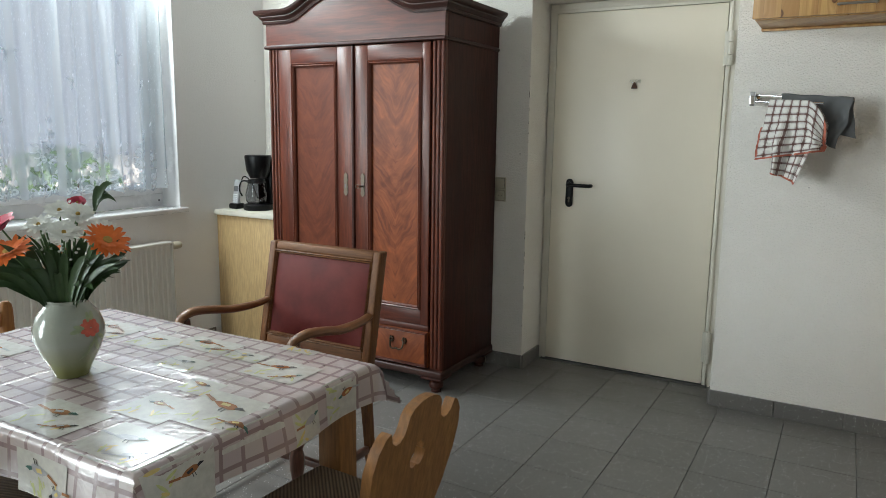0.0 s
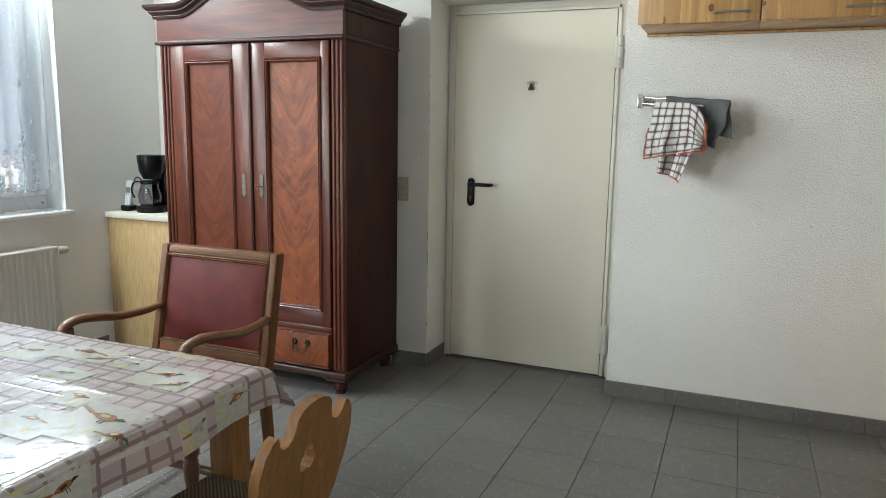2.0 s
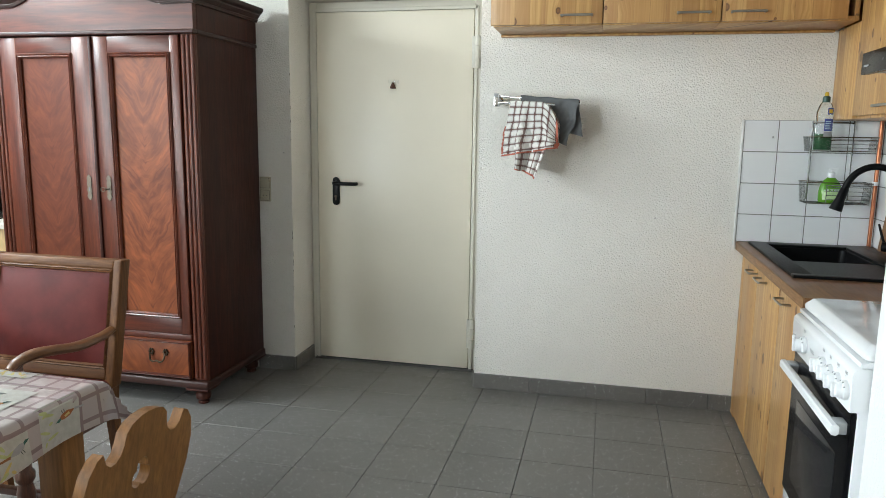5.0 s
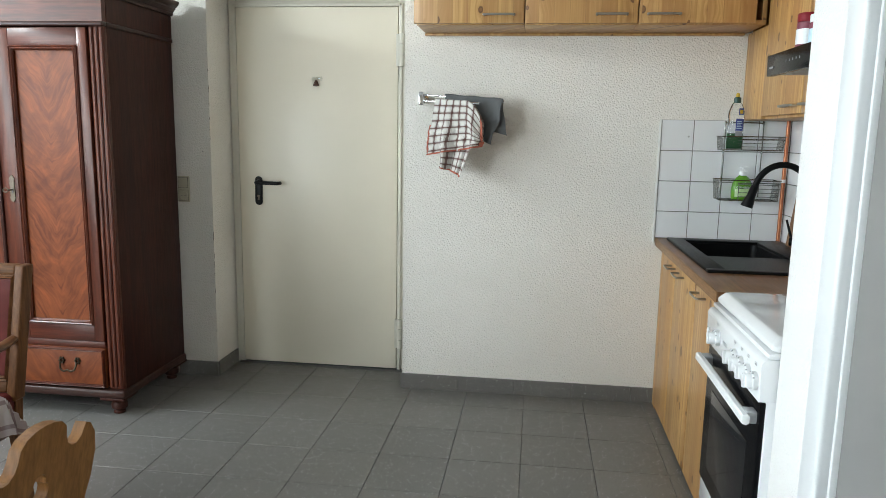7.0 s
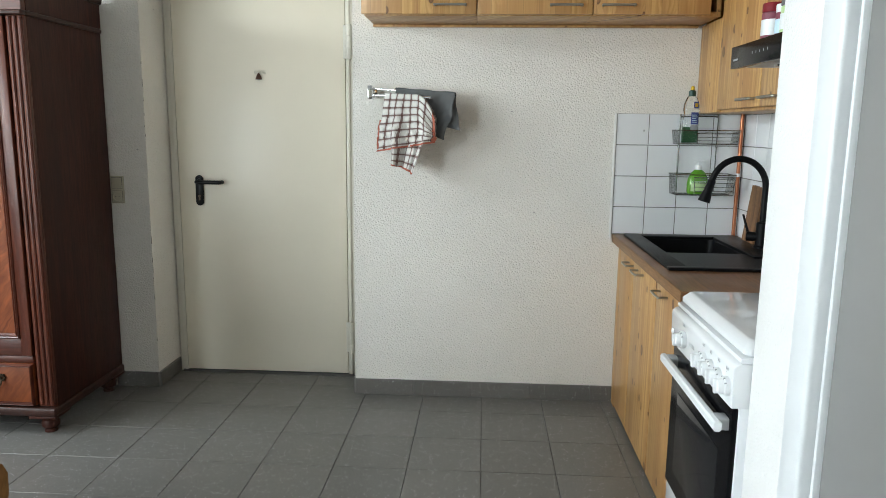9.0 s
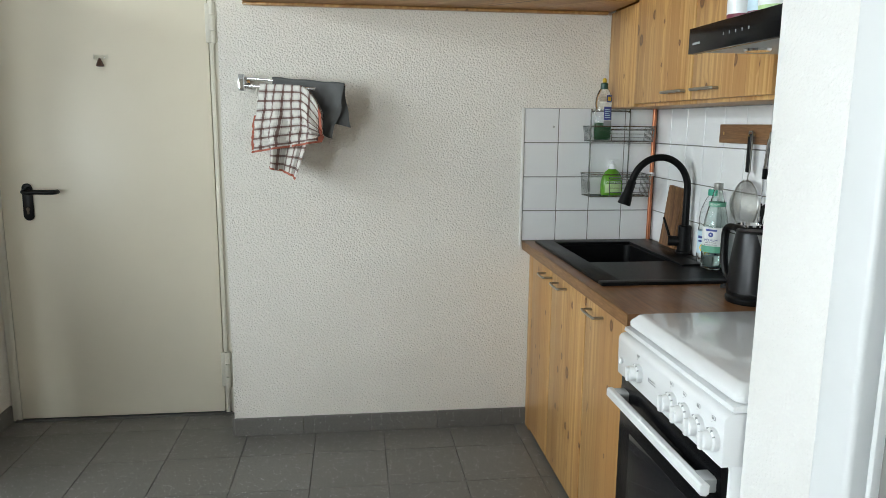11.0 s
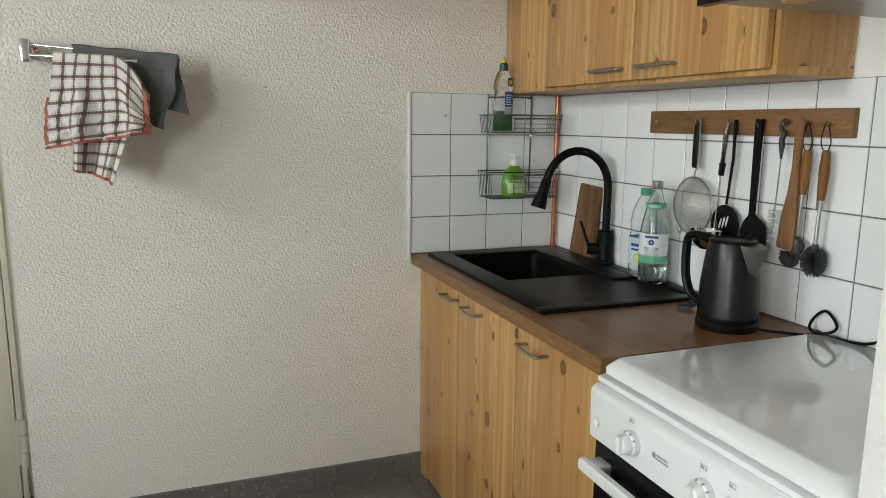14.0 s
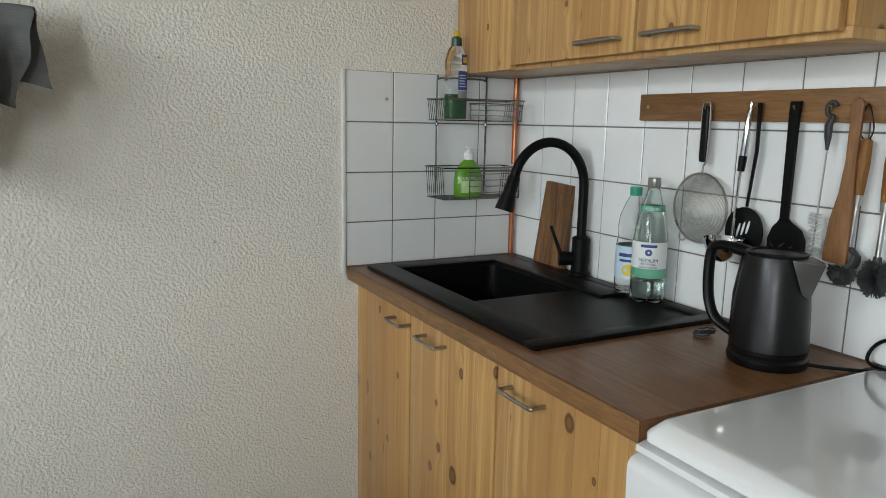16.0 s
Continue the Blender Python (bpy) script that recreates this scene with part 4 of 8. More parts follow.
# cornice: a stepped profile carried along the arched front and back along the sides
PROF = [(0.0, 0.0), (0.012, 0.0), (0.016, 0.012), (0.014, 0.016), (0.030, 0.034), (0.030, 0.040), (0.036, 0.042), (0.048, 0.056), (0.050, 0.070), (0.0, 0.074)]
bm = bmesh.new()
path = [((WX0 - 0.0, WBK), (-1, 0), 0), ((WX0, WF), (-1, -1), 0)] + [((x, WF), (0, -1), 1) for x in span(WX0 + 0.02, WX1 - 0.02, 80)] + [((WX1, WF), (1, -1), 0), ((WX1, WBK), (1, 0), 0)]
rings = []
for (x, y), (nx, ny), _ in path:
    rings.append([bm.verts.new((x + nx * o, y + ny * o, crest(x) + h)) for o, h in PROF])
for a, b in zip(rings, rings[1:]):
    for k in range(len(PROF) - 1):
        bm.faces.new((a[k], b[k], b[k + 1], a[k + 1]))
part("cornice", bm, "dark_mahogany_cross", ward, "dark moulded arched cornice")
part("top_board", one_box(WX0 + 0.005, WX1 - 0.005, WF + 0.03, WBK, 1.93, 1.945), "dark_mahogany", ward)
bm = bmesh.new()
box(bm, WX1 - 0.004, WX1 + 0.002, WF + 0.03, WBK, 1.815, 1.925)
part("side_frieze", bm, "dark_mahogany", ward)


def framed_panel(x0, x1, z0, z1, y, w):
    """A raised moulding round an opening, four mitred sides."""
    b = bmesh.new()
    prof = [(0, 0.0), (0.0, 0.010), (0.006, 0.015), (0.012, 0.010), (0.018, 0.013), (0.026, 0.004), (0.026, 0.0)]
    corners = ((x0, z0, 1, 1), (x1, z0, -1, 1), (x1, z1, -1, -1), (x0, z1, 1, -1))
    rs = [[b.verts.new((x + sx * o * w / 0.026, y - h, z + sz * o * w / 0.026)) for o, h in prof] for x, z, sx, sz in corners]
    for i in range(4):
        a, c = rs[i], rs[(i + 1) % 4]
        for k in range(len(prof) - 1):
            b.faces.new((a[k], c[k], c[k + 1], a[k + 1]))
    return b


for x0, x1, p0, p1, face, key in ((-2.540, -2.032, -2.448, -2.134, "veneer_plain", -2.078), (-2.022, -1.560, -1.936, -1.606, "veneer_flame", -1.967)):
    z0, z1, q0, q1 = 0.362, 1.788, 0.44, 1.712
    bm = bmesh.new()
    for a0, a1, b0, b1 in ((x0, p0, z0, z1), (p1, x1, z0, z1)):
        box(bm, a0, a1, WF, WF + 0.024, b0, b1, 0.003)
    leaf = part("door", bm, "mahogany", ward, "panelled mahogany door")
    for r0, r1 in ((z0, q0), (q1, z1)):
        part("door_rail", one_box(p0, p1, WF + 0.001, WF + 0.024, r0, r1, 0.001), "mahogany_cross", leaf)
    part("door_panel", one_box(p0 - 0.004, p1 + 0.004, WF + 0.012, WF + 0.02, q0 - 0.004, q1 + 0.004), face, leaf, "flame veneer panel")
    part("panel_moulding", framed_panel(p0, p1, q0, q1, WF + 0.006, 0.022), "mahogany", leaf)
    out = []
    for z, w in ((1.008, 0.0), (1.016, 0.008), (1.03, 0.014), (1.04, 0.010), (1.055, 0.013), (1.075, 0.010), (1.095, 0.013), (1.105, 0.010), (1.118, 0.013), (1.128, 0.007), (1.134, 0.0)):
        out.append((w, z))
    shape = [(key + w, z) for w, z in out] + [(key - w, z) for w, z in reversed(out) if w]
    part("keyhole_plate", prism(bmesh.new(), shape, 0.003, XZ(WF - 0.004)), "nickel_silver", leaf, "worn metal keyhole plate")
    part("keyhole", one_box(key - 0.0025, key + 0.0025, WF - 0.0055, WF - 0.0035, 1.052, 1.072), "print_ink", leaf)
    if face == "veneer_flame":
        bm = bmesh.new()
        tube(bm, [(key, WF - 0.004, 1.066), (key, WF - 0.030, 1.066)], 0.003, 8)
        tube(bm, [(key + 0.012 * math.cos(a) - 0.010, WF - 0.034, 1.066 + 0.010 * math.sin(a)) for a in span(0, 6.0, 16)], 0.0026, 6)
        part("key", bm, "nickel_silver", leaf, "small metal key")
part("meeting_strip", one_box(-2.036, -2.018, WF - 0.010, WF + 0.012, 0.362, 1.788, 0.006, 3), "dark_mahogany", ward)
part("drawer_rail", one_box(WX0 + 0.08, WX1 - 0.08, WF + 0.004, WF + 0.04, 0.328, 0.360, 0.005), "mahogany_cross", ward)
drawer = part("drawer", one_box(-2.540, -1.562, WF + 0.002, WF + 0.03, 0.134, 0.326, 0.004), "veneer_drawer", ward, "veneered drawer front")
part("drawer_moulding", framed_panel(-2.538, -1.564, 0.136, 0.324, WF + 0.004, 0.014), "mahogany_cross", drawer)
for cx in (-1.742, -2.36):
    bm = bmesh.new()
    for s in (-1, 1):
        for k in range(6):
            a = k * 1.05
            lathe(bm, [(0, -0.002), (0.007, 0.0), (0.005, 0.006), (0, 0.008)], 0, 0, 8, Matrix.Translation((cx + s * 0.040 + 0.010 * math.cos(a), WF - 0.002, 0.262 + 0.012 * math.sin(a))) @ Matrix.Rotation(radians(90), 4, "X"))
    tube(bm, smooth_line([(cx - 0.042, WF - 0.012, 0.256), (cx - 0.036, WF - 0.022, 0.226), (cx - 0.018, WF - 0.024, 0.216), (cx, WF - 0.024, 0.222), (cx + 0.018, WF - 0.024, 0.216), (cx + 0.036, WF - 0.022, 0.226), (cx + 0.042, WF - 0.012, 0.256)], 4), 0.0045, 8)
    part("drawer_handle", bm, "old_bronze", drawer, "ornate dark bronze handle")
for x, y in ((WX1 - 0.055, WF + 0.05), (WX0 + 0.055, WF + 0.05), (WX1 - 0.055, WBK - 0.05), (WX0 + 0.055, WBK - 0.05)):
    bm = bmesh.new()
    box(bm, x - 0.062, x + 0.062, y - 0.062, y + 0.062, 0.076, 0.090, 0.005)
    lathe(bm, [(0.030, 0.078), (0.022, 0.066), (0.030, 0.060), (0.038, 0.045), (0.036, 0.026), (0.022, 0.014), (0.027, 0.008), (0.027, 0.0), (0, 0)], x, y, 20)
    part("bun_foot", bm, "dark_mahogany", ward, "turned bun foot")

twigs = thing("twig_ornament", "pale curved twigs and a dark basket on top of the wardrobe", "ornament", (-1.66, 3.56, 1.999))
bm = bmesh.new()
for k, (a, b) in enumerate(((-1.90, 0.09), (-1.86, 0.12), (-1.82, 0.06))):
    tube(bm, smooth_line([(a, 3.60, 2.003), (a + 0.06, 3.57, 2.012 + 0.02 * k), (a + 0.15, 3.56, 2.003 + b * 0.5), (a + 0.24, 3.58, 2.003 + b)]), [0.006] * 18 + [0.003], 6)
part("twig", bm, "dry_twig", twigs)
part("basket", lathe(bmesh.new(), [(0, 1.948), (0.07, 1.948), (0.085, 1.99), (0.09, 2.06), (0.082, 2.06), (0.078, 1.99), (0, 1.955)], -1.60, 3.58, 20), "basket_dark", twigs, "dark basket")

# ---- low cabinet, coffee maker, telephone ----
cab = thing("low_cabinet", "pale birch cabinet with a cream top beside the wardrobe", "cabinet", (-2.95, 3.85, 0))
part("body", one_box(XW + 0.004, -2.66, 3.645, YF - 0.004, 0.0, 0.815, 0.002), "birch_veneer", cab)
part("top", one_box(XW + 0.002, -2.655, 3.625, YF - 0.003, 0.815, 0.848, 0.004), "worktop_cream", cab, "cream speckled top")
cm = thing("coffee_maker", "black filter coffee maker with a glass jug", "coffee maker", (-3.0, 3.76, 0.848))
CX, CY, CZ = -2.995, 3.77, 0.848
part("base", lathe(bmesh.new(), [(0, CZ), (0.088, CZ), (0.092, CZ + 0.01), (0.090, CZ + 0.034), (0.07, CZ + 0.040), (0, CZ + 0.04)], CX, CY, 28), "black_plastic", cm)
part("column", one_box(CX - 0.05, CX + 0.075, CY + 0.045, CY + 0.115, CZ, CZ + 0.33, 0.018, 3), "black_plastic", cm)
part("filter_head", lathe(bmesh.new(), [(0, CZ + 0.20), (0.052, CZ + 0.20), (0.075, CZ + 0.25), (0.084, CZ + 0.335), (0.080, CZ + 0.345), (0, CZ + 0.348)], CX, CY + 0.01, 28), "black_plastic", cm)
jug = part("jug", lathe(bmesh.new(), [(0, CZ + 0.042), (0.055, CZ + 0.042), (0.068, CZ + 0.06), (0.070, CZ + 0.10), (0.058, CZ + 0.15), (0.050, CZ + 0.185), (0.047, CZ + 0.185), (0.055, CZ + 0.15), (0.066, CZ + 0.10), (0.064, CZ + 0.062), (0.052, CZ + 0.046), (0, CZ + 0.046)], CX, CY - 0.01, 28), "jug_glass", cm, "glass jug")
part("jug_band", lathe(bmesh.new(), [(0.052, CZ + 0.172), (0.057, CZ + 0.172), (0.055, CZ + 0.192), (0.0, CZ + 0.196)], CX, CY - 0.01, 28), "black_plastic", jug)
bm = bmesh.new()
tube(bm, smooth_line([(CX - 0.05, CY - 0.02, CZ + 0.178), (CX - 0.085, CY - 0.05, CZ + 0.18), (CX - 0.10, CY - 0.06, CZ + 0.13), (CX - 0.085, CY - 0.05, CZ + 0.085)]), 0.008, 8, flat=0.6)
part("jug_handle", bm, "black_plastic", jug)
bm = bmesh.new()
tube(bm, smooth_line([(CX - 0.08, CY + 0.08, CZ + 0.06), (CX - 0.12, CY + 0.06, CZ + 0.17), (CX - 0.17, CY + 0.05, CZ + 0.20), (CX - 0.21, CY + 0.05, CZ + 0.12), (CX - 0.222, CY + 0.06, CZ + 0.008)]), 0.0035, 6)
part("cable", bm, "black_plastic", cm)
ph = thing("cordless_phone", "silver cordless telephone standing in a black charger", "telephone", (-3.165, 3.74, 0.848))
PX, PY = -3.155, 3.735
part("charger", one_box(PX - 0.036, PX + 0.036, PY - 0.03, PY + 0.045, CZ, CZ + 0.035, 0.010, 3), "black_plastic", ph)
bm = box(bmesh.new(), -0.025, 0.025, -0.012, 0.012, 0, 0.165, 0.008, 3)
TH = Matrix.Translation((PX, PY, CZ + 0.022)) @ Matrix.Rotation(radians(-10), 4, "X")
bmesh.ops.transform(bm, matrix=TH, verts=bm.verts[:])
hand = part("handset", bm, "phone_grey", ph, "silver handset")
for z0, z1, mt in ((0.088, 0.122, "print_ink"), (0.016, 0.078, "label_white")):
    bm = bmesh.new()
    if mt == "label_white":
        for i in range(3):
            for k in range(5):
                box(bm, -0.016 + i * 0.012, -0.008 + i * 0.012, -0.0145, -0.0115, z0 + k * 0.012, z0 + 0.007 + k * 0.012)
    else:
        box(bm, -0.017, 0.017, -0.0135, -0.0115, z0, z1)
    bmesh.ops.transform(bm, matrix=TH, verts=bm.verts[:])
    part("keypad" if mt == "label_white" else "display", bm, mt, hand)

# ---- radiator ----
rad = thing("radiator", "cream ribbed panel radiator under the window", "radiator", (XW + 0.07, 2.4, 0.2))
RY0, RY1, RZ0, RZ1, RX = 1.70, 3.205, 0.14, 0.69, XW + 0.105
bm = bmesh.new()
n = 45
prof = []
for k in range(n):
    y = RY0 + (RY1 - RY0) * k / n
    w = (RY1 - RY0) / n
    prof += [(y + 0.12 * w, RX), (y + 0.25 * w, RX - 0.009), (y + 0.62 * w, RX - 0.009), (y + 0.75 * w, RX)]
rows = [[bm.verts.new((x, y, z)) for y, x in prof] for z in (RZ0 + 0.02, RZ1 - 0.035)]
edge = [[bm.verts.new((RX, y, z)) for y, x in prof] for z in (RZ0, RZ1)]
for a, b in ((edge[0], rows[0]), (rows[0], rows[1]), (rows[1], edge[1])):
    for k in range(len(prof) - 1):
        bm.faces.new((a[k], a[k + 1], b[k + 1], b[k]))
part("front_panel", bm, "radiator_enamel", rad)
part("body", one_box(XW + 0.03, RX - 0.010, RY0, RY1, RZ0 + 0.01, RZ1 - 0.002, 0.004), "radiator_enamel", rad)
part("top_grille", one_box(XW + 0.028, RX + 0.003, RY0 - 0.003, RY1 + 0.003, RZ1 - 0.003, RZ1 + 0.012, 0.005, 3), "radiator_enamel", rad)
part("side_cover", one_box(XW + 0.028, RX + 0.002, RY1, RY1 + 0.006, RZ0 + 0.005, RZ1 + 0.01, 0.002), "radiator_enamel", rad)
bm = bmesh.new()
lathe(bm, [(0, 0), (0.014, 0), (0.014, 0.02), (0.020, 0.024), (0.023, 0.036), (0.023, 0.068), (0.019, 0.08), (0, 0.082)], 0, 0, 18, Matrix.Translation((XW + 0.07, RY1 + 0.005, RZ1 - 0.02)) @ Matrix.Rotation(radians(-90), 4, "X"))
part("thermostat_valve", bm, "ivory_plastic", rad, "ivory thermostat head")
bm = bmesh.new()
tube(bm, [(XW + 0.06, RY1 - 0.06, RZ0 + 0.02), (XW + 0.06, RY1 - 0.06, 0.0)], 0.009, 8)
part("pipe", bm, "radiator_enamel", rad)

# ---- table and oilcloth ----
TX0, TX1, TY0, TY1, TZ = -1.855, -0.762, 1.160, 1.895, 0.757
table = thing("dining_table", "light wooden dining table under a printed oilcloth", "table", (-1.3, 1.52, 0))
part("tabletop", one_box(TX0 + 0.004, TX1 - 0.004, TY0 + 0.004, TY1 - 0.004, TZ - 0.03, TZ - 0.002, 0.006), "beech", table)
bm = bmesh.new()
for a in ((TX0 + 0.09, TX1 - 0.09, TY0 + 0.05, TY0 + 0.07), (TX0 + 0.09, TX1 - 0.09, TY1 - 0.07, TY1 - 0.05), (TX0 + 0.05, TX0 + 0.07, TY0 + 0.09, TY1 - 0.09), (TX1 - 0.07, TX1 - 0.05, TY0 + 0.09, TY1 - 0.09)):
    box(bm, *a, TZ - 0.125, TZ - 0.031)
part("apron", bm, "beech", table)
for x in (TX0 + 0.075, TX1 - 0.075):
    for y in (TY0 + 0.075, TY1 - 0.075):
        part("leg", one_box(x - 0.036, x + 0.036, y - 0.036, y + 0.036, 0, TZ - 0.031, 0.005), "beech", table)

DROP, RND = 0.090, 0.018
TCX, TCY = (TX0 + TX1) / 2, (TY0 + TY1) / 2
HX, HY = (TX1 - TX0) / 2, (TY1 - TY0) / 2


def cloth_at(u, v, lift=0.0):
    """The oilcloth's point at the flat place (u, v) from the table's middle."""
    ex, ey = max(0.0, abs(u) - HX + RND), max(0.0, abs(v) - HY + RND)
    sx, sy = (1 if u > 0 else -1), (1 if v > 0 else -1)

    def bend(e):
        q = RND * math.pi / 2
        if e <= 0:
            return 0.0, 0.0
        if e < q:
            return RND * math.sin(e / RND), RND * (1 - math.cos(e / RND))
        return RND + 0.10 * (e - q), RND + 0.992 * (e - q)

    ox, dx = bend(ex)
    oy, dy = bend(ey)
    x = TCX + (u if ex == 0 else sx * (HX - RND + ox))
    y = TCY + (v if ey == 0 else sy * (HY - RND + oy))
    drop = max(dx, dy)
    if ex > 0 and ey > 0:
        both = min(dx, dy)
        drop = max(dx, dy) + 0.12 * both
        out = 0.55 * both
        x += sx * out * (0.9 if dx < dy else 0.5)
        y += sy * out * (0.9 if dy <= dx else 0.5)
    hang = min(1.0, drop / DROP)
    wave = hang * (0.010 * math.sin(u * 17 + 0.6) * (ey > 0) * sy)
    wavx = hang * (0.012 * math.sin(v * 15 + 1.2) * (ex > 0) * sx)
    ridge = 0.0035 * math.exp(-((v - 0.055) / 0.010) ** 2) + 0.003 * math.exp(-((u + 0.19) / 0.012) ** 2) + 0.0012 * math.sin(u * 9 + v * 6) * math.sin(v * 13)
    flat_ = 1 - hang
    p = Vector((x + wavx, y + wave, TZ + 0.0022 - drop + max(0, ridge + 0.0012) * flat_))
    if lift:
        nrm = Vector((sx * min(1, dx / RND) if ex > 0 else 0, sy * min(1, dy / RND) if ey > 0 else 0, max(0.0, 1 - drop / RND)))
        p += nrm.normalized() * lift if nrm.length else Vector((0, 0, lift))
    return p


cloth = thing("oilcloth", "glossy pink checked oilcloth printed with game birds on the table", "tablecloth", (TCX, TCY, TZ))
UU = sorted(set(span(-HX - DROP, HX + DROP, 70) + [s * (HX - RND + RND * k * 0.26) for s in (-1, 1) for k in range(8)]))
VV = sorted(set(span(-HY - DROP, HY + DROP, 54) + [s * (HY - RND + RND * k * 0.26) for s in (-1, 1) for k in range(8)]))
part("printed_cloth", sheet(bmesh.new(), cloth_at, UU, VV), "oilcloth", cloth)


def on_cloth(outline, material, lift, name):
    """A printed patch: an outline in the cloth's flat measure, filled as a fan of rings."""
    cx, cy = sum(p[0] for p in outline) / len(outline), sum(p[1] for p in outline) / len(outline)
    b = bmesh.new()
    rings_ = [[b.verts.new(cloth_at(cx + (x - cx) * k, cy + (y - cy) * k, lift)) for x, y in outline] for k in (0.02, 0.35, 0.68, 1.0)]
    n_ = len(outline)
    for a, c in zip(rings_, rings_[1:]):
        for i in range(n_):
            b.faces.new((a[i], a[(i + 1) % n_], c[(i + 1) % n_], c[i]))
    b.faces.new(rings_[0])
    part(name, b, material, cloth)


def dense(pts, k=6):
    out = []
    for (a, b), (c, d) in zip(pts, pts[1:] + pts[:1]):
        out += [(a + (c - a) * i / k, b + (d - b) * i / k) for i in range(k)]
    return out


def oval(cx, cy, a, b, turn=0.0, n=14):
    c, s = math.cos(turn), math.sin(turn)
    return [(cx + a * math.cos(t) * c - b * math.sin(t) * s, cy + a * math.cos(t) * s + b * math.sin(t) * c) for t in (6.2832 * i / n for i in range(n))]


def bird(cx, cy, size, turn, coat, rng):
    c, s = math.cos(turn), math.sin(turn)
    at = lambda x, y: (cx + size * (x * c - y * s), cy + size * (x * s + y * c))
    on_cloth([at(*p) for p in ((-0.5, -0.02), (-0.2, 0.14), (0.12, 0.17), (0.3, 0.1), (0.36, 0.0), (0.22, -0.1), (-0.1, -0.14), (-0.3, -0.08))], coat, 0.0022, "printed_bird")
    on_cloth([at(*p) for p in ((0.28, 0.10), (0.40, 0.16), (0.50, 0.12), (0.60, 0.10), (0.50, 0.05), (0.40, 0.02), (0.3, 0.0))], rng.choice(("print_black", "print_teal")), 0.0026, "printed_head")
    on_cloth([at(*p) for p in ((-0.45, 0.03), (-0.95, 0.13), (-1.0, 0.06), (-0.5, -0.06))], rng.choice(("print_brown", "print_grey")), 0.0024, "printed_tail")
    on_cloth([at(*p) for p in ((-0.22, 0.06), (0.05, 0.1), (0.10, 0.0), (-0.15, -0.06))], rng.choice(("print_grey", "print_yellow", "print_black")), 0.0030, "printed_wing")
    for k in range(2):
        on_cloth([at(*p) for p in ((0.02 + k * 0.1, -0.1), (0.05 + k * 0.1, -0.1), (0.1 + k * 0.12, -0.27), (0.07 + k * 0.12, -0.28))], "print_black", 0.0024, "printed_leg")


rng = random.Random(11)
PATCHES = [(0.06, 0.24, 0.19, 0.10), (0.225, 0.22, 0.12, 0.06), (0.38, 0.185, 0.17, 0.125), (0.30, 0.0, 0.10, 0.08), (0.14, 0.09, 0.13, 0.09), (0.465, -0.08, 0.23, 0.17), (0.32, -0.135, 0.15, 0.125), (0.42, -0.29, 0.18, 0.14), (0.31, 0.345, 0.12, 0.06), (-0.085, 0.185, 0.15, 0.11), (0.19, -0.28, 0.19, 0.13), (0.585, 0.215, 0.10, 0.12), (0.60, 0.075, 0.07, 0.09), (0.59, -0.27, 0.13, 0.17), (-0.30, 0.20, 0.18, 0.12), (-0.40, -0.10, 0.20, 0.14), (-0.20, -0.33, 0.18, 0.12), (-0.05, -0.06, 0.14, 0.10), (0.28, -0.43, 0.17, 0.09)]
for px, py, w, h in PATCHES:
    on_cloth(dense([(px - w / 2, py - h / 2), (px + w / 2, py - h / 2), (px + w / 2, py + h / 2), (px - w / 2, py + h / 2)]), "print_paper", 0.0014, "printed_patch")
    side = px > 0.5
    turn = (math.pi / 2 if side else 0.0) + rng.uniform(-0.25, 0.25) + math.pi * rng.randint(0, 1)
    for k in range(7):
        gx, gy = px + rng.uniform(-0.42, 0.42) * w, py + rng.uniform(-0.42, -0.1) * h
        on_cloth(oval(gx, gy, rng.uniform(0.006, 0.02), 0.0035, rng.uniform(0.6, 2.4), 8), rng.choice(("print_green", "print_green", "print_yellow")), 0.0017 + 0.00006 * k, "printed_grass")
    bird(px - 0.10 * w, py + 0.15 * h, 0.42 * w if w > 0.15 else 0.055, turn, rng.choice(("print_brown", "print_rust", "print_rust", "print_grey")), rng)
    if w > 0.16:
        bird(px + 0.28 * w, py - 0.18 * h, 0.055, turn + 0.4, rng.choice(("print_grey", "print_brown")), rng)

# ---- vase of flowers ----
VX, VY, VZ = -1.341, 1.427, TZ + 0.003
vase = thing("flower_vase", "pale green porcelain vase painted with a red rose", "vase", (VX, VY, VZ))
vp = [(0.046, 0.0), (0.050, 0.006), (0.062, 0.035), (0.084, 0.075), (0.099, 0.115), (0.099, 0.145), (0.086, 0.180), (0.064, 0.205), (0.056, 0.215), (0.058, 0.224), (0.053, 0.222), (0.052, 0.21), (0.080, 0.175), (0.092, 0.14), (0.09, 0.11), (0.06, 0.04), (0, 0.02)]
vp = [(0.0, 0.0)] + [(r * 0.80, z * 0.85) for r, z in vp]
part("body", lathe(bmesh.new(), [(r, VZ + z) for r, z in vp], VX, VY, 40), "shaded_vase_glaze", vase)


def vase_radius(z):
    out = vp[1:9]
    for (r0, z0), (r1, z1) in zip(out, out[1:]):
        if z0 <= z <= z1:
            return r0 + (r1 - r0) * (z - z0) / (z1 - z0)
    return 0.06


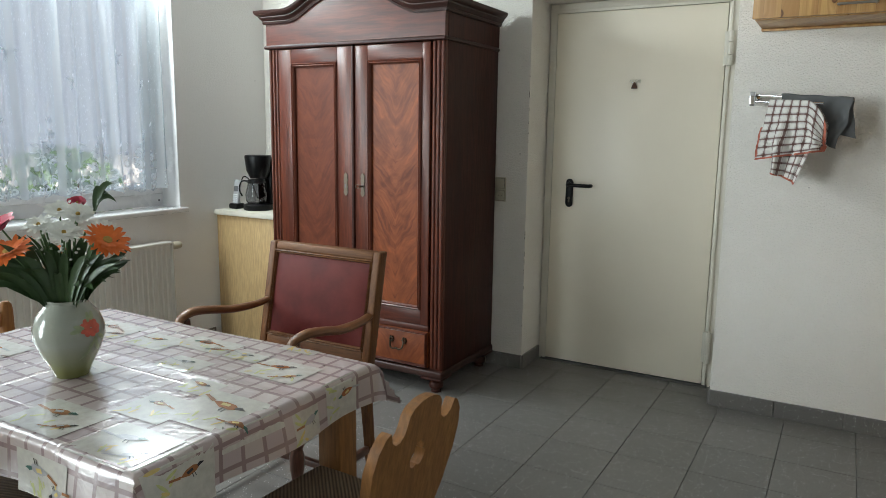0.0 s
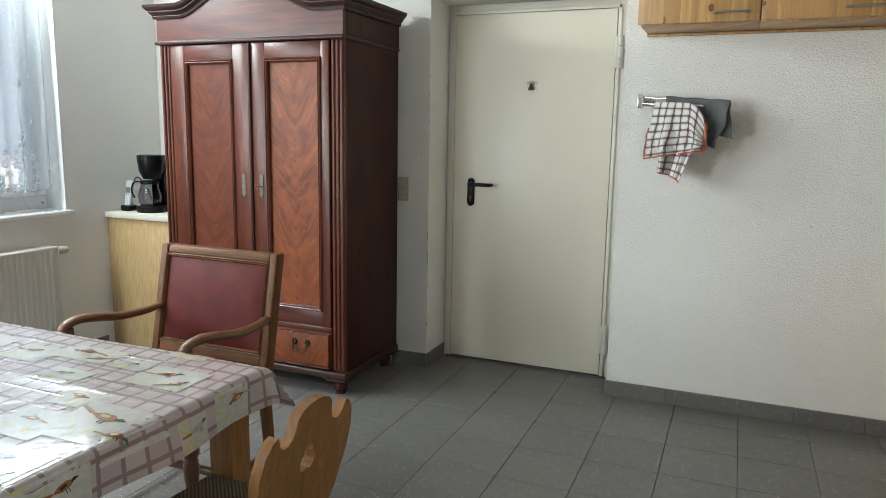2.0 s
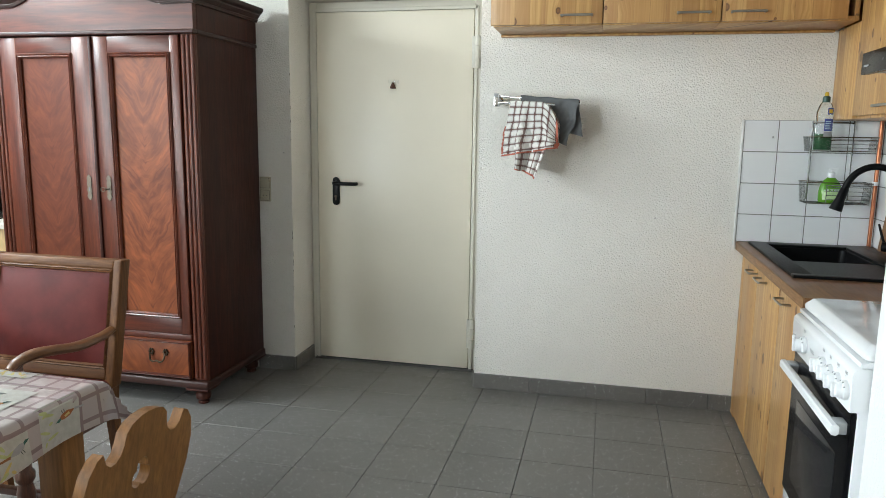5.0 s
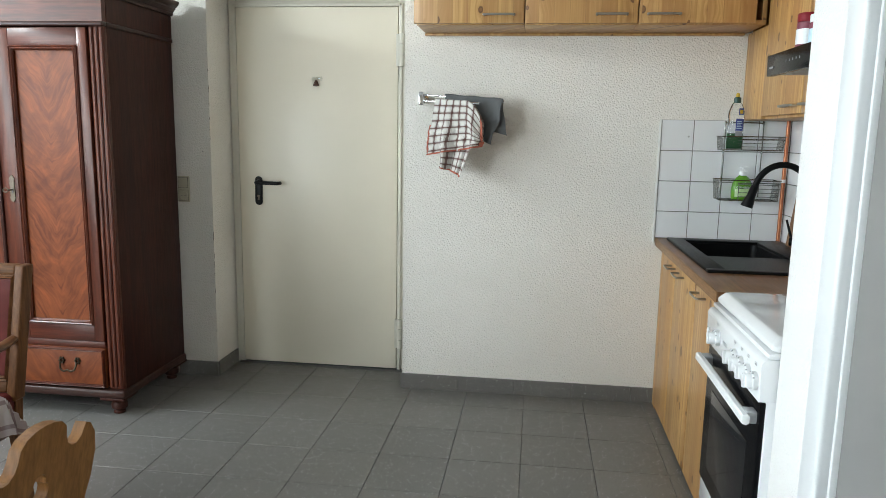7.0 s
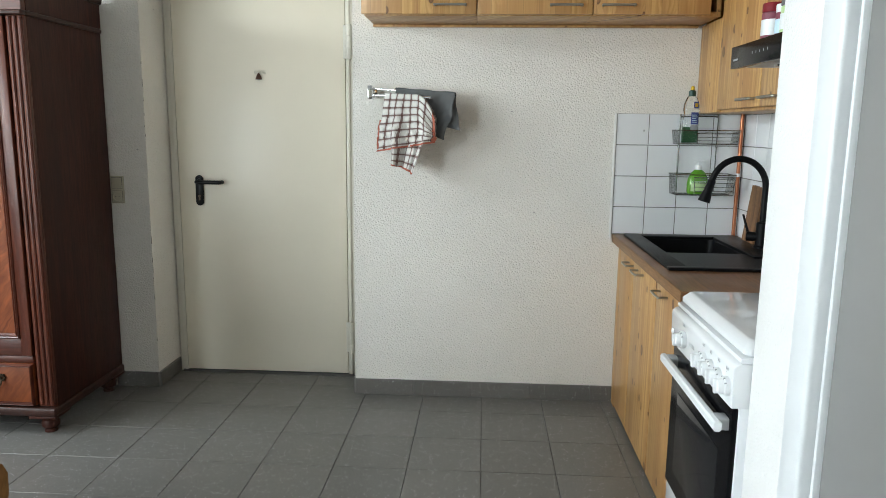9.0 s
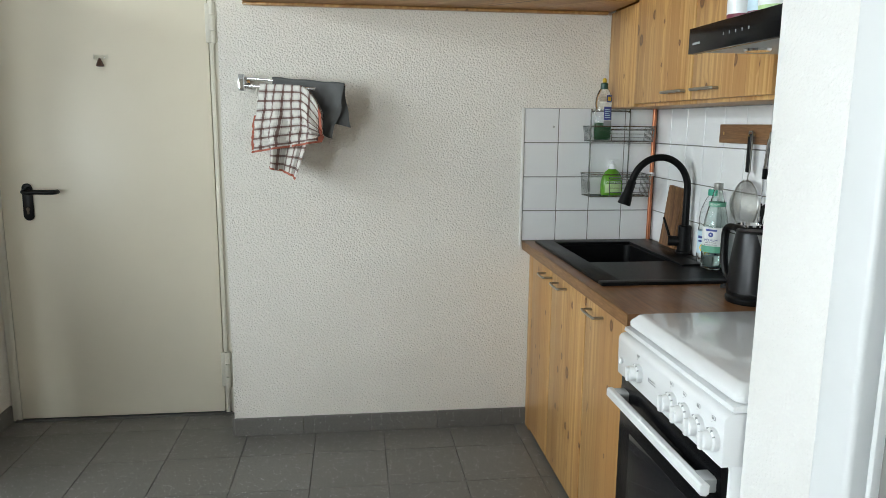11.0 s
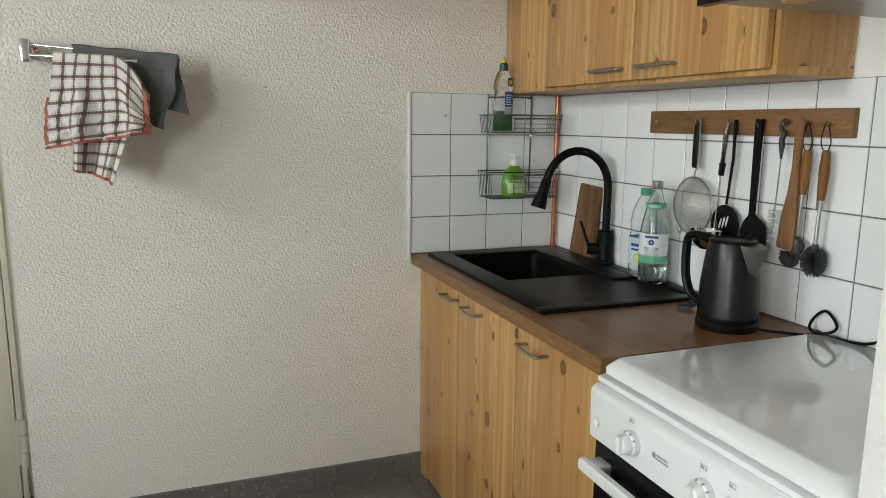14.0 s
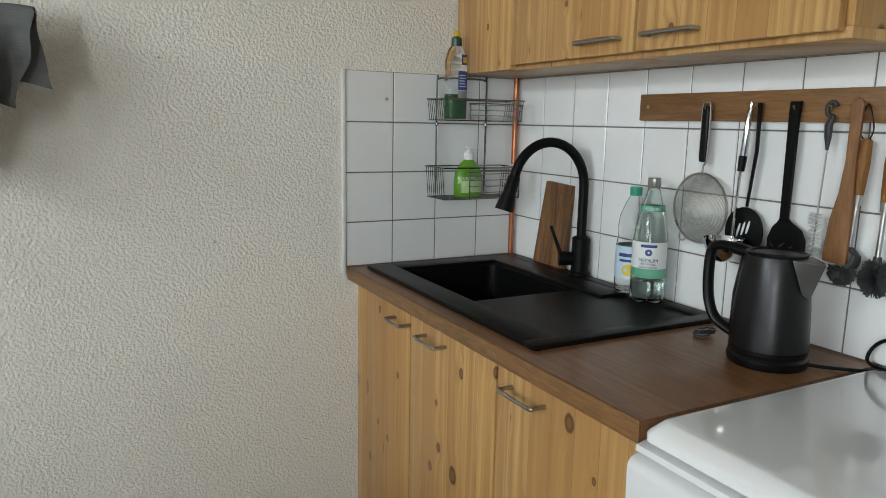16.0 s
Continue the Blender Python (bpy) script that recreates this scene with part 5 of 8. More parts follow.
def on_vase(outline, material, name, lift=0.0012):
    b = bmesh.new()
    cx, cz = sum(p[0] for p in outline) / len(outline), sum(p[1] for p in outline) / len(outline)

    def at(a, z):
        z *= 0.86
        r = vase_radius(z) + lift
        ang = 0.06 + a / 0.085
        return (VX + r * math.cos(ang), VY + r * math.sin(ang), VZ + z)

    rs_ = [[b.verts.new(at(cx + (x - cx) * k, cz + (z - cz) * k)) for x, z in outline] for k in (0.03, 0.5, 1.0)]
    for a, c in zip(rs_, rs_[1:]):
        for i in range(len(outline)):
            b.faces.new((a[i], a[(i + 1) % len(outline)], c[(i + 1) % len(outline)], c[i]))
    b.faces.new(rs_[0])
    part(name, b, material, vase)


rng = random.Random(3)
for k in range(9):
    a = k * 0.7
    on_vase(oval(0.0 + 0.016 * math.cos(a), 0.150 + 0.014 * math.sin(a), 0.013, 0.009, a), "rose_red", "painted_petal", 0.0012 + 0.0001 * k)
for x, z, t in ((-0.03, 0.155, 2.8), (-0.038, 0.145, 3.3), (0.012, 0.108, -1.2), (0.0, 0.098, -2.0), (0.022, 0.09, -0.8), (0.03, 0.118, -0.6), (0.0, 0.178, 1.2), (0.014, 0.18, 0.9)):
    on_vase(oval(x, z, 0.014, 0.006, t, 10), "rose_leaf", "painted_leaf", 0.0022)
on_vase(dense([(0.01, 0.13), (0.013, 0.13), (-0.004, 0.075), (-0.03, 0.06), (-0.03, 0.058), (-0.006, 0.072)], 3), "rose_leaf", "painted_stem", 0.0024)

bunch = thing("flower_bunch", "bunch of orange gerberas, white daisies and crimson blooms", "flowers", (VX, VY, VZ + 0.2))
RIGHT = Vector((0.87, 0.49, 0))
AWAY = Vector((-0.49, 0.87, 0))


def spot(across, up, away=0.0):
    return Vector((VX, VY, VZ)) + RIGHT * across * 0.93 + AWAY * away + Vector((0, 0, up * 0.91))


def stem(to, bm):
    a = Vector((VX, VY, VZ + 0.14)) + Vector((to.x - VX, to.y - VY, 0)) * 0.15
    mid = a.lerp(to, 0.55) + Vector((0, 0, 0.02))
    tube(bm, smooth_line([a, mid, to], 4), 0.0022, 5)


def bloom(at, facing, radius, petals, width, material, rows=2, cup=0.15, eye=0.22):
    """A flower head: rows of pointed petals round a domed eye."""
    q = Vector(facing).normalized().to_track_quat("Z", "Y").to_matrix().to_4x4()
    top = Matrix.Translation(at) @ q
    b = bmesh.new()
    rg = random.Random(int(at.x * 1e4) ^ int(at.z * 1e4))
    for row in range(rows):
        rad = radius * (1 - 0.2 * row)
        for k in range(petals):
            a = 6.2832 * (k + 0.5 * row) / petals + rg.uniform(-0.08, 0.08)
            r1 = rad * rg.uniform(0.9, 1.05)
            lift = cup * rad + row * 0.004
            d = rg.uniform(-0.12, 0.08) * rad
            pts = [(0.12 * r1, -width * 0.3, lift * 0.1), (0.5 * r1, -width, lift * 0.6), (0.85 * r1, -width * 0.8, lift + d), (r1, 0, lift + d * 1.4), (0.85 * r1, width * 0.8, lift + d), (0.5 * r1, width, lift * 0.6), (0.12 * r1, width * 0.3, lift * 0.1), (0.5 * r1, 0, lift * 0.6 + 0.002)]
            rot = Matrix.Rotation(a, 4, "Z")
            add(b, [top @ rot @ Vector(p) for p in pts], [(0, 1, 7), (1, 2, 7), (2, 3, 7), (3, 4, 7), (4, 5, 7), (5, 6, 7), (6, 0, 7)])
    head = part("flower_head", b, material, bunch)
    part("flower_eye", lathe(bmesh.new(), [(eye * radius, 0.003), (eye * radius * 0.9, 0.007), (eye * radius * 0.5, 0.009), (0, 0.008)], 0, 0, 14, top), "flower_eye", head)


CAMW = Vector((0.67, -0.45, 0.45))
stems = bmesh.new()
for across, up, away, radius, kind in ((-0.11, 0.365, -0.05, 0.066, "g"), (0.128, 0.392, -0.02, 0.062, "g"),
                                       (-0.02, 0.46, 0.03, 0.045, "d"), (0.045, 0.455, 0.0, 0.047, "d"), (0.035, 0.415, -0.05, 0.046, "d"), (-0.04, 0.43, -0.03, 0.042, "d"), (0.09, 0.41, 0.03, 0.042, "d"),
                                       (-0.17, 0.41, 0.02, 0.055, "c"), (0.005, 0.475, 0.07, 0.026, "c"), (-0.20, 0.385, -0.02, 0.05, "c"), (-0.06, 0.34, 0.06, 0.035, "g")):
    at = spot(across * 0.97, up - 0.025, away)
    radius *= 0.86
    stem(at, stems)
    face = CAMW * 0.75 + RIGHT * across * 4 + Vector((0, 0, 0.75))
    if kind == "g":
        bloom(at, face, radius * 1.05, 30, 0.0056, "petal_orange", 3, 0.10, 0.2)
    elif kind == "d":
        bloom(at, face, radius, 21, 0.0048, "petal_white", 3, 0.22, 0.13)
    else:
        bloom(at, face, radius, 8, 0.015, "petal_crimson", 2, 0.5, 0.15)
rng = random.Random(8)
gyp = bmesh.new()
for k in range(110):
    at = spot(rng.uniform(-0.07, 0.12), rng.uniform(0.31, 0.39), rng.uniform(-0.045, 0.04))
    if k % 4 == 0:
        stem(at, stems)
    lathe(gyp, [(0, -0.003), (0.003, -0.002), (0.0036, 0.0015), (0, 0.003)], at.x, at.y, 7, Matrix.Translation((0, 0, at.z)))
tagged(part("gypsophila", gyp, "gypsophila", bunch, "tiny white gypsophila"), kind="stuff")
part("stem", stems, "stem_green", bunch)


def long_leaf(base, tip, width, name="leaf", droop=0.03):
    b = bmesh.new()
    base, tip = Vector(base), Vector(tip)
    side = (tip - base).cross(Vector((0.6, -0.5, 0.6))).normalized()
    up = side.cross(tip - base).normalized()
    rows_ = []
    for k in range(8):
        t = k / 7
        p = base.lerp(tip, t) + Vector((0, 0, droop * math.sin(math.pi * t))) + up * 0.004 * math.sin(6 * t)
        w = width * math.sin(math.pi * min(1, 0.08 + 0.92 * t)) ** 0.8
        rows_.append([b.verts.new(p - side * w), b.verts.new(p - up * w * 0.25), b.verts.new(p + side * w)])
    for a, c in zip(rows_, rows_[1:]):
        b.faces.new((a[0], a[1], c[1], c[0])), b.faces.new((a[1], a[2], c[2], c[1]))
    part(name, b, "leaf_green", bunch)


rng = random.Random(21)
for k in range(60):
    ac = rng.uniform(-0.21, 0.20)
    upz = rng.uniform(0.27, 0.40) - abs(ac) * 0.15
    long_leaf(spot(ac * 0.22, 0.195, rng.uniform(-0.02, 0.02)), spot(ac, upz, rng.uniform(-0.09, 0.05)), rng.uniform(0.004, 0.011))
for ac, upz, w in ((-0.10, 0.30, 0.015), (-0.05, 0.315, 0.018), (0.0, 0.33, 0.016), (0.04, 0.325, 0.017), (0.085, 0.32, 0.016), (0.12, 0.33, 0.015), (-0.14, 0.27, 0.014), (0.02, 0.27, 0.015), (0.15, 0.30, 0.012), (-0.03, 0.28, 0.016)):
    long_leaf(spot(ac * 0.25, 0.19, -0.03), spot(ac * 1.15, upz + 0.02, -0.075), w * 0.62)
for tip, w in (((-0.15, 0.25), 0.02), ((-0.12, 0.235), 0.018), ((0.17, 0.345), 0.012), ((0.165, 0.31), 0.012), ((-0.24, 0.28), 0.022), ((-0.21, 0.31), 0.016)):
    long_leaf(spot(tip[0] * 0.25, 0.2), spot(*tip), w, droop=0.02)
for up, ac in ((0.52, 0.125), (0.49, 0.11), (0.47, 0.13), (0.505, 0.095)):
    long_leaf(spot(0.07, 0.43, 0.03), spot(ac, up - 0.01, 0.03), 0.008)

# ---- armchair ----
arm = thing("armchair", "oak armchair with an oxblood leather back", "armchair", (-1.5, 2.35, 0))
AX0, AX1 = -1.782, -1.232
back_y = lambda z: 2.525 + (z - 0.5) * 0.20
TILT = Matrix(((1, 0, 0, 0), (0, 1, 0.20, 2.425), (0, 0, 1, 0), (0, 0, 0, 1)))
for name, a in (("stile", (AX0, AX0 + 0.034, -0.018, 0.03, 0.47, 0.905)), ("stile", (AX1 - 0.034, AX1, -0.018, 0.03, 0.47, 0.905)), ("top_rail", (AX0 + 0.034, AX1 - 0.034, -0.014, 0.028, 0.873, 0.904)), ("bottom_rail", (AX0 + 0.034, AX1 - 0.034, -0.014, 0.028, 0.495, 0.535))):
    bm = box(bmesh.new(), *a, 0.006, 3)
    bmesh.ops.transform(bm, matrix=TILT, verts=bm.verts[:])
    part(name, bm, "oak_frame" if name == "stile" else "oak_frame_cross", arm, "worn oak back frame")
bm = framed_panel(AX0 + 0.032, AX1 - 0.032, 0.533, 0.875, -0.006, 0.016)
bmesh.ops.transform(bm, matrix=TILT, verts=bm.verts[:])
part("back_moulding", bm, "oak_frame_cross", arm)
bm = bmesh.new()
us, vs = span(AX0 + 0.045, AX1 - 0.045, 18), span(0.546, 0.862, 14)
sheet(bm, lambda u, v: Vector((u, -0.010 - 0.016 * (1 - ((u + 1.507) / 0.231) ** 4) * (1 - ((v - 0.704) / 0.159) ** 4), v)), us, vs)
bmesh.ops.transform(bm, matrix=TILT, verts=bm.verts[:])
part("backrest", bm, "oxblood_leather", arm, "oxblood leather back")
bm = box(bmesh.new(), AX0 + 0.04, AX1 - 0.04, 0.004, 0.02, 0.54, 0.87)
bmesh.ops.transform(bm, matrix=TILT, verts=bm.verts[:])
part("back_board", bm, "oxblood_leather", arm)
part("seat", one_box(AX0 + 0.01, AX1 - 0.01, 2.10, 2.53, 0.425, 0.495, 0.022, 4), "oxblood_leather", arm, "oxblood leather seat")
bm = bmesh.new()
for a in ((AX0 + 0.01, AX1 - 0.01, 2.09, 2.115), (AX0 + 0.01, AX1 - 0.01, 2.52, 2.545)):
    box(bm, *a, 0.36, 0.43, 0.004)
for x in (AX0 + 0.012, AX1 - 0.034):
    box(bm, x, x + 0.022, 2.115, 2.52, 0.36, 0.43, 0.004)
part("seat_frame", bm, "turned_wood", arm)
for x, s in ((AX1 - 0.022, 1), (AX0 + 0.022, -1)):
    bm = bmesh.new()
    pts = smooth_line([(x, 2.548, 0.672), (x + s * 0.006, 2.48, 0.662), (x + s * 0.016, 2.36, 0.665), (x + s * 0.020, 2.26, 0.683), (x + s * 0.018, 2.18, 0.694), (x + s * 0.012, 2.125, 0.686), (x + s * 0.008, 2.10, 0.668)], 5)
    tube(bm, pts, [0.017 + 0.009 * math.sin(math.pi * i / (len(pts) - 1)) for i in range(len(pts))], 12, flat=0.62)
    part("armrest", bm, "oak_arm", arm, "curved oak armrest")
    lx = x + s * 0.004
    bm = bmesh.new()
    lathe(bm, [(0, 0), (0.018, 0.0), (0.020, 0.02), (0.016, 0.03), (0.023, 0.05), (0.025, 0.09), (0.025, 0.13), (0.020, 0.14), (0.026, 0.15), (0.020, 0.16), (0.016, 0.18), (0.024, 0.24), (0.026, 0.28), (0.020, 0.31), (0.028, 0.325), (0.028, 0.345), (0.021, 0.355), (0.021, 0.43), (0.018, 0.50), (0.022, 0.54), (0.016, 0.58), (0.020, 0.64), (0.018, 0.676), (0, 0.676)], lx, 2.125, 18)
    part("front_leg", bm, "turned_wood", arm, "dark turned front leg")
    bm = bmesh.new()
    tube(bm, [(x, 2.53, 0.49), (x, 2.52, 0.40), (x, 2.56, 0.0)], [0.023, 0.024, 0.019], 4)
    part("rear_leg", bm, "oak_frame", arm)
    part("stretcher", one_box(x - 0.011, x + 0.011, 2.14, 2.53, 0.13, 0.158, 0.004), "turned_wood", arm)
part("stretcher", one_box(AX0 + 0.03, AX1 - 0.03, 2.32, 2.345, 0.132, 0.157, 0.004), "turned_wood", arm)


# ---- farmhouse chairs ----
def farm_chair():
    """A board-backed chair at the origin: seat towards -x, back board at x = 0, y across."""
    ch = thing("farmhouse_chair", "beech farmhouse chair with a pierced board back", "chair", group="chairs round the table")
    out = [(-0.075, 0.44), (-0.095, 0.50), (-0.130, 0.58), (-0.150, 0.66), (-0.154, 0.715), (-0.145, 0.758), (-0.128, 0.783), (-0.114, 0.790), (-0.110, 0.782), (-0.104, 0.766), (-0.092, 0.756), (-0.078, 0.757), (-0.066, 0.768), (-0.060, 0.786), (-0.057, 0.806), (-0.044, 0.820), (-0.022, 0.828)]
    outline = out + [(0.0, 0.830)] + [(-y, z) for y, z in reversed(out)]
    # clover-shaped hole
    hole = []
    for k in range(30):
        a = 6.2832 * k / 30 + math.pi / 2
        r = 0.017 + 0.010 * abs(math.cos(1.5 * (a - math.pi / 2))) ** 0.7
        hole.append((r * math.cos(a), 0.700 + 1.25 * r * math.sin(a)))
    b = bmesh.new()
    d = 0.024
    lean = lambda y, z, t: Vector((t + (z - 0.79) * 0.20, y, z))
    for ring_pts in (outline, hole):
        f0, f1 = [b.verts.new(lean(y, z, 0)) for y, z in ring_pts], [b.verts.new(lean(y, z, d)) for y, z in ring_pts]
        for i in range(len(ring_pts)):
            j = (i + 1) % len(ring_pts)
            b.faces.new((f0[i], f0[j], f1[j], f1[i]))
    for t in (0, d):
        es = [e for e in b.edges if all(abs(v.co.x - (v.co.z - 0.79) * 0.20 - t) < 1e-5 for v in e.verts)]
        bmesh.ops.triangle_fill(b, edges=es, use_beauty=True)
    part("backrest", b, "beech", ch)
    bm = bmesh.new()
    prism(bm, [(-0.07, -0.15), (-0.07, 0.15), (-0.42, 0.20), (-0.44, 0.18), (-0.44, -0.18), (-0.42, -0.20)], 0.03, Matrix.Translation((0, 0, 0.425)), 0.006)
    part("seat", bm, "beech", ch)
    bm = bmesh.new()
    box(bm, -0.425, -0.085, -0.175, 0.175, 0.455, 0.495, 0.018, 4)
    part("seat_cushion", bm, "brown_corduroy", ch, "brown ribbed cushion")
    for sx, sy in ((-0.38, 0.15), (-0.38, -0.15), (-0.11, 0.11), (-0.11, -0.11)):
        bm = bmesh.new()
        ex = -0.42 if sx < -0.2 else -0.04
        tube(bm, [(sx, sy, 0.43), ((sx + ex) / 2, sy * 1.12, 0.22), (ex, sy * 1.25, 0.0)], [0.020, 0.018, 0.013], 10)
        part("leg", bm, "beech", ch)
    return ch


chair = farm_chair()
chair.matrix_basis = pose(-0.463, 1.602, 0, 0, 0, -3)

rail_chair = thing("rail_back_chair", "plain wooden rail-back chair at the table's end", "chair", (-2.0, 1.47, 0))
for y in (1.27, 1.665):
    part("back_post", lathe(bmesh.new(), [(0, 0), (0.016, 0), (0.019, 0.02), (0.021, 0.45), (0.021, 0.77), (0.018, 0.79), (0.010, 0.80), (0, 0.802)], -2.055, y, 16), "beech", rail_chair)
    part("front_leg", lathe(bmesh.new(), [(0, 0), (0.015, 0), (0.020, 0.40), (0.020, 0.43), (0, 0.43)], -1.72, y, 14), "beech", rail_chair)
for z in (0.52, 0.62, 0.72):
    part("back_rail", one_box(-2.064, -2.046, 1.28, 1.655, z, z + 0.05, 0.005), "beech", rail_chair)
part("seat", one_box(-2.06, -1.69, 1.25, 1.685, 0.43, 0.455, 0.008), "beech", rail_chair)
copy_thing(chair, pose(-1.50, 0.92, 0, 0, 0, -92))

# ---- upper cabinets on the far wall ----
def bar_handle(bm, p, q, out, r=0.005):
    """A bent bar handle between two points, standing out from the door."""
    p, q, o = Vector(p), Vector(q), Vector(out)
    w = (q - p).normalized() * 0.008
    tube(bm, smooth_line([p, p + o * 0.7, p + o + w, q + o - w, q + o * 0.7, q], 4), r, 10)


UZ0, UZ1, UF = 1.842, 2.30, 3.80
EDGES = (-0.160, 0.343, 0.836, 1.330)
GRIPS = ((0.164, 0.294), (0.658, 0.786), (0.877, 1.008))
for i in range(3):
    x0, x1 = EDGES[i], EDGES[i + 1]
    unit = thing("wall_cabinet", "knotty pine wall cabinet above the towel rail", "cabinet", ((x0 + x1) / 2, 3.95, UZ0), "pine wall cabinets")
    a0, a1 = x0 + (0.012 if i == 0 else 0.0005), (x1 + 0.045 if i == 2 else x1 - 0.0005)
    part("bottom_panel", one_box(a0, a1, UF + 0.022, YF - 0.003, UZ0, UZ0 + 0.019, 0.001), "pine", unit)
    part("top_panel", one_box(a0, a1, UF + 0.022, YF - 0.003, UZ1 - 0.019, UZ1, 0.001), "pine", unit)
    for s0, s1 in ((a0, a0 + 0.018), (a1 - 0.018, a1)):
        part("side_panel", one_box(s0, s1, UF + 0.022, YF - 0.003, UZ0 + 0.019, UZ1 - 0.019, 0.001), "pine", unit)
    part("back_panel", one_box(a0 + 0.018, a1 - 0.018, YF - 0.012, YF - 0.004, UZ0 + 0.019, UZ1 - 0.019), "pine", unit)
    leaf = part("door", one_box(x0 + 0.0025, x1 - 0.0025, UF, UF + 0.020, UZ0 + 0.004, UZ1 - 0.003, 0.003), "pine", unit)
    bm = bmesh.new()
    bar_handle(bm, (GRIPS[i][0], UF + 0.001, 1.882), (GRIPS[i][1], UF + 0.001, 1.882), (0, -0.026, 0))
    part("handle", bm, "brushed_nickel", leaf, "brushed steel bar handle")
solid("cabinet_batten", one_box(-0.150, 1.36, YF - 0.030, YF - 0.002, UZ0 - 0.012, UZ0 - 0.001, 0.003), "pine", "pine batten under the wall cabinets", "batten")

# ---- upper cabinets on the kitchen wall ----
KX, KZ0 = 1.378, 1.441
for y0, y1, g0, g1 in ((3.320, 3.800, 3.362, 3.495), (2.856, 3.316, 3.143, 3.275)):
    unit = thing("corner_wall_cabinet", "knotty pine wall cabinet over the worktop", "cabinet", (1.5, (y0 + y1) / 2, KZ0), "pine cabinets over the worktop")
    c0, c1 = (y0 - 0.002, 4.105) if y0 > 3.0 else (y0 - 0.010, y1 + 0.0015)
    part("bottom_panel", one_box(KX + 0.022, XK - 0.003, c0, c1, KZ0, KZ0 + 0.019, 0.001), "pine", unit)
    part("top_panel", one_box(KX + 0.022, XK - 0.003, c0, c1, UZ1 - 0.019, UZ1, 0.001), "pine", unit)
    for s0, s1 in ((c0, c0 + 0.018), (c1 - 0.018, c1)):
        part("side_panel", one_box(KX + 0.022, XK - 0.003, s0, s1, KZ0 + 0.019, UZ1 - 0.019, 0.001), "pine", unit)
    part("back_panel", one_box(XK - 0.012, XK - 0.004, c0 + 0.018, c1 - 0.018, KZ0 + 0.019, UZ1 - 0.019), "pine", unit)
    if y0 > 3.0:
        part("filler_panel", one_box(KX + 0.004, KX + 0.022, 3.803, 4.105, KZ0 + 0.002, 1.838, 0.001), "pine", unit)
    leaf = part("door", one_box(KX, KX + 0.020, y0 + 0.0025, y1 - 0.002, KZ0 + 0.012, UZ1 - 0.003, 0.003), "pine", unit)
    bm = bmesh.new()
    bar_handle(bm, (KX + 0.001, g0, 1.484), (KX + 0.001, g1, 1.484), (-0.026, 0, 0))
    part("handle", bm, "brushed_nickel", leaf, "brushed steel bar handle")

# ---- base units and worktop ----
BX, CT = 1.052, 0.862
for y0, y1, h0, h1 in ((3.727, 4.030, 3.731, 3.818), (3.308, 3.725, 3.532, 3.636), (2.862, 3.306, 3.138, 3.248)):
    unit = thing("base_cabinet", "knotty pine base cabinet under the worktop", "cabinet", (1.3, (y0 + y1) / 2, 0), "pine base cabinets")
    for s0 in (y0 + 0.0005, y1 - 0.018):
        part("side_panel", one_box(BX + 0.022, XK - 0.005, s0, s0 + 0.0175, 0.0, CT - (0.215 if 3.5 < s0 < 4.0 else 0.040)), "pine", unit)
    part("bottom_panel", one_box(BX + 0.022, XK - 0.005, y0 + 0.018, y1 - 0.018, 0.06, 0.08), "pine", unit)
    part("back_panel", one_box(XK - 0.015, XK - 0.006, y0 + 0.018, y1 - 0.018, 0.0, CT - 0.040), "pine", unit)
    part("plinth", one_box(BX + 0.035, BX + 0.05, y0 + 0.001, y1 - 0.001, 0.0, 0.06), "pine", unit)
    leaf = part("door", one_box(BX, BX + 0.020, y0 + 0.002, y1 - 0.002, 0.018, CT - 0.043, 0.003), "pine", unit)
    bm = bmesh.new()
    bar_handle(bm, (BX + 0.001, h0, 0.774), (BX + 0.001, h1, 0.774), (-0.036, 0, 0), 0.0045)
    part("handle", bm, "brushed_nickel", leaf, "brushed steel bar handle")
solid("filler_strip", one_box(BX + 0.004, BX + 0.022, 4.032, YF - 0.002, 0.0, CT - 0.040, 0.001), "pine", "pine filler strip between base cabinet and wall", "filler")
# worktop with a cut-out for the sink
SX0, SX1, SY0, SY1 = 1.066, 1.585, 3.198, 4.060
bm = bmesh.new()
box(bm, 1.022, SX0 + 0.02, 2.860, YF - 0.001, CT - 0.038, CT)
box(bm, SX1 - 0.02, XK - 0.001, 2.860, YF - 0.001, CT - 0.038, CT)
box(bm, SX0 + 0.02, SX1 - 0.02, 2.860, SY0 + 0.02, CT - 0.038, CT)
box(bm, SX0 + 0.02, SX1 - 0.02, SY1 - 0.02, YF - 0.001, CT - 0.038, CT)
bmesh.ops.remove_doubles(bm, verts=bm.verts[:], dist=1e-5)
worktop = thing("worktop", "oiled brown oak worktop with a sink cut-out", "worktop", (1.3, 3.48, CT - 0.038))
part("board", bm, "worktop_oak", worktop)
part("front_edge", one_box(1.0175, 1.0215, 2.860, YF - 0.0135, CT - 0.037, CT - 0.001, 0.001), "oak_rail", worktop, "paler oak front edge")

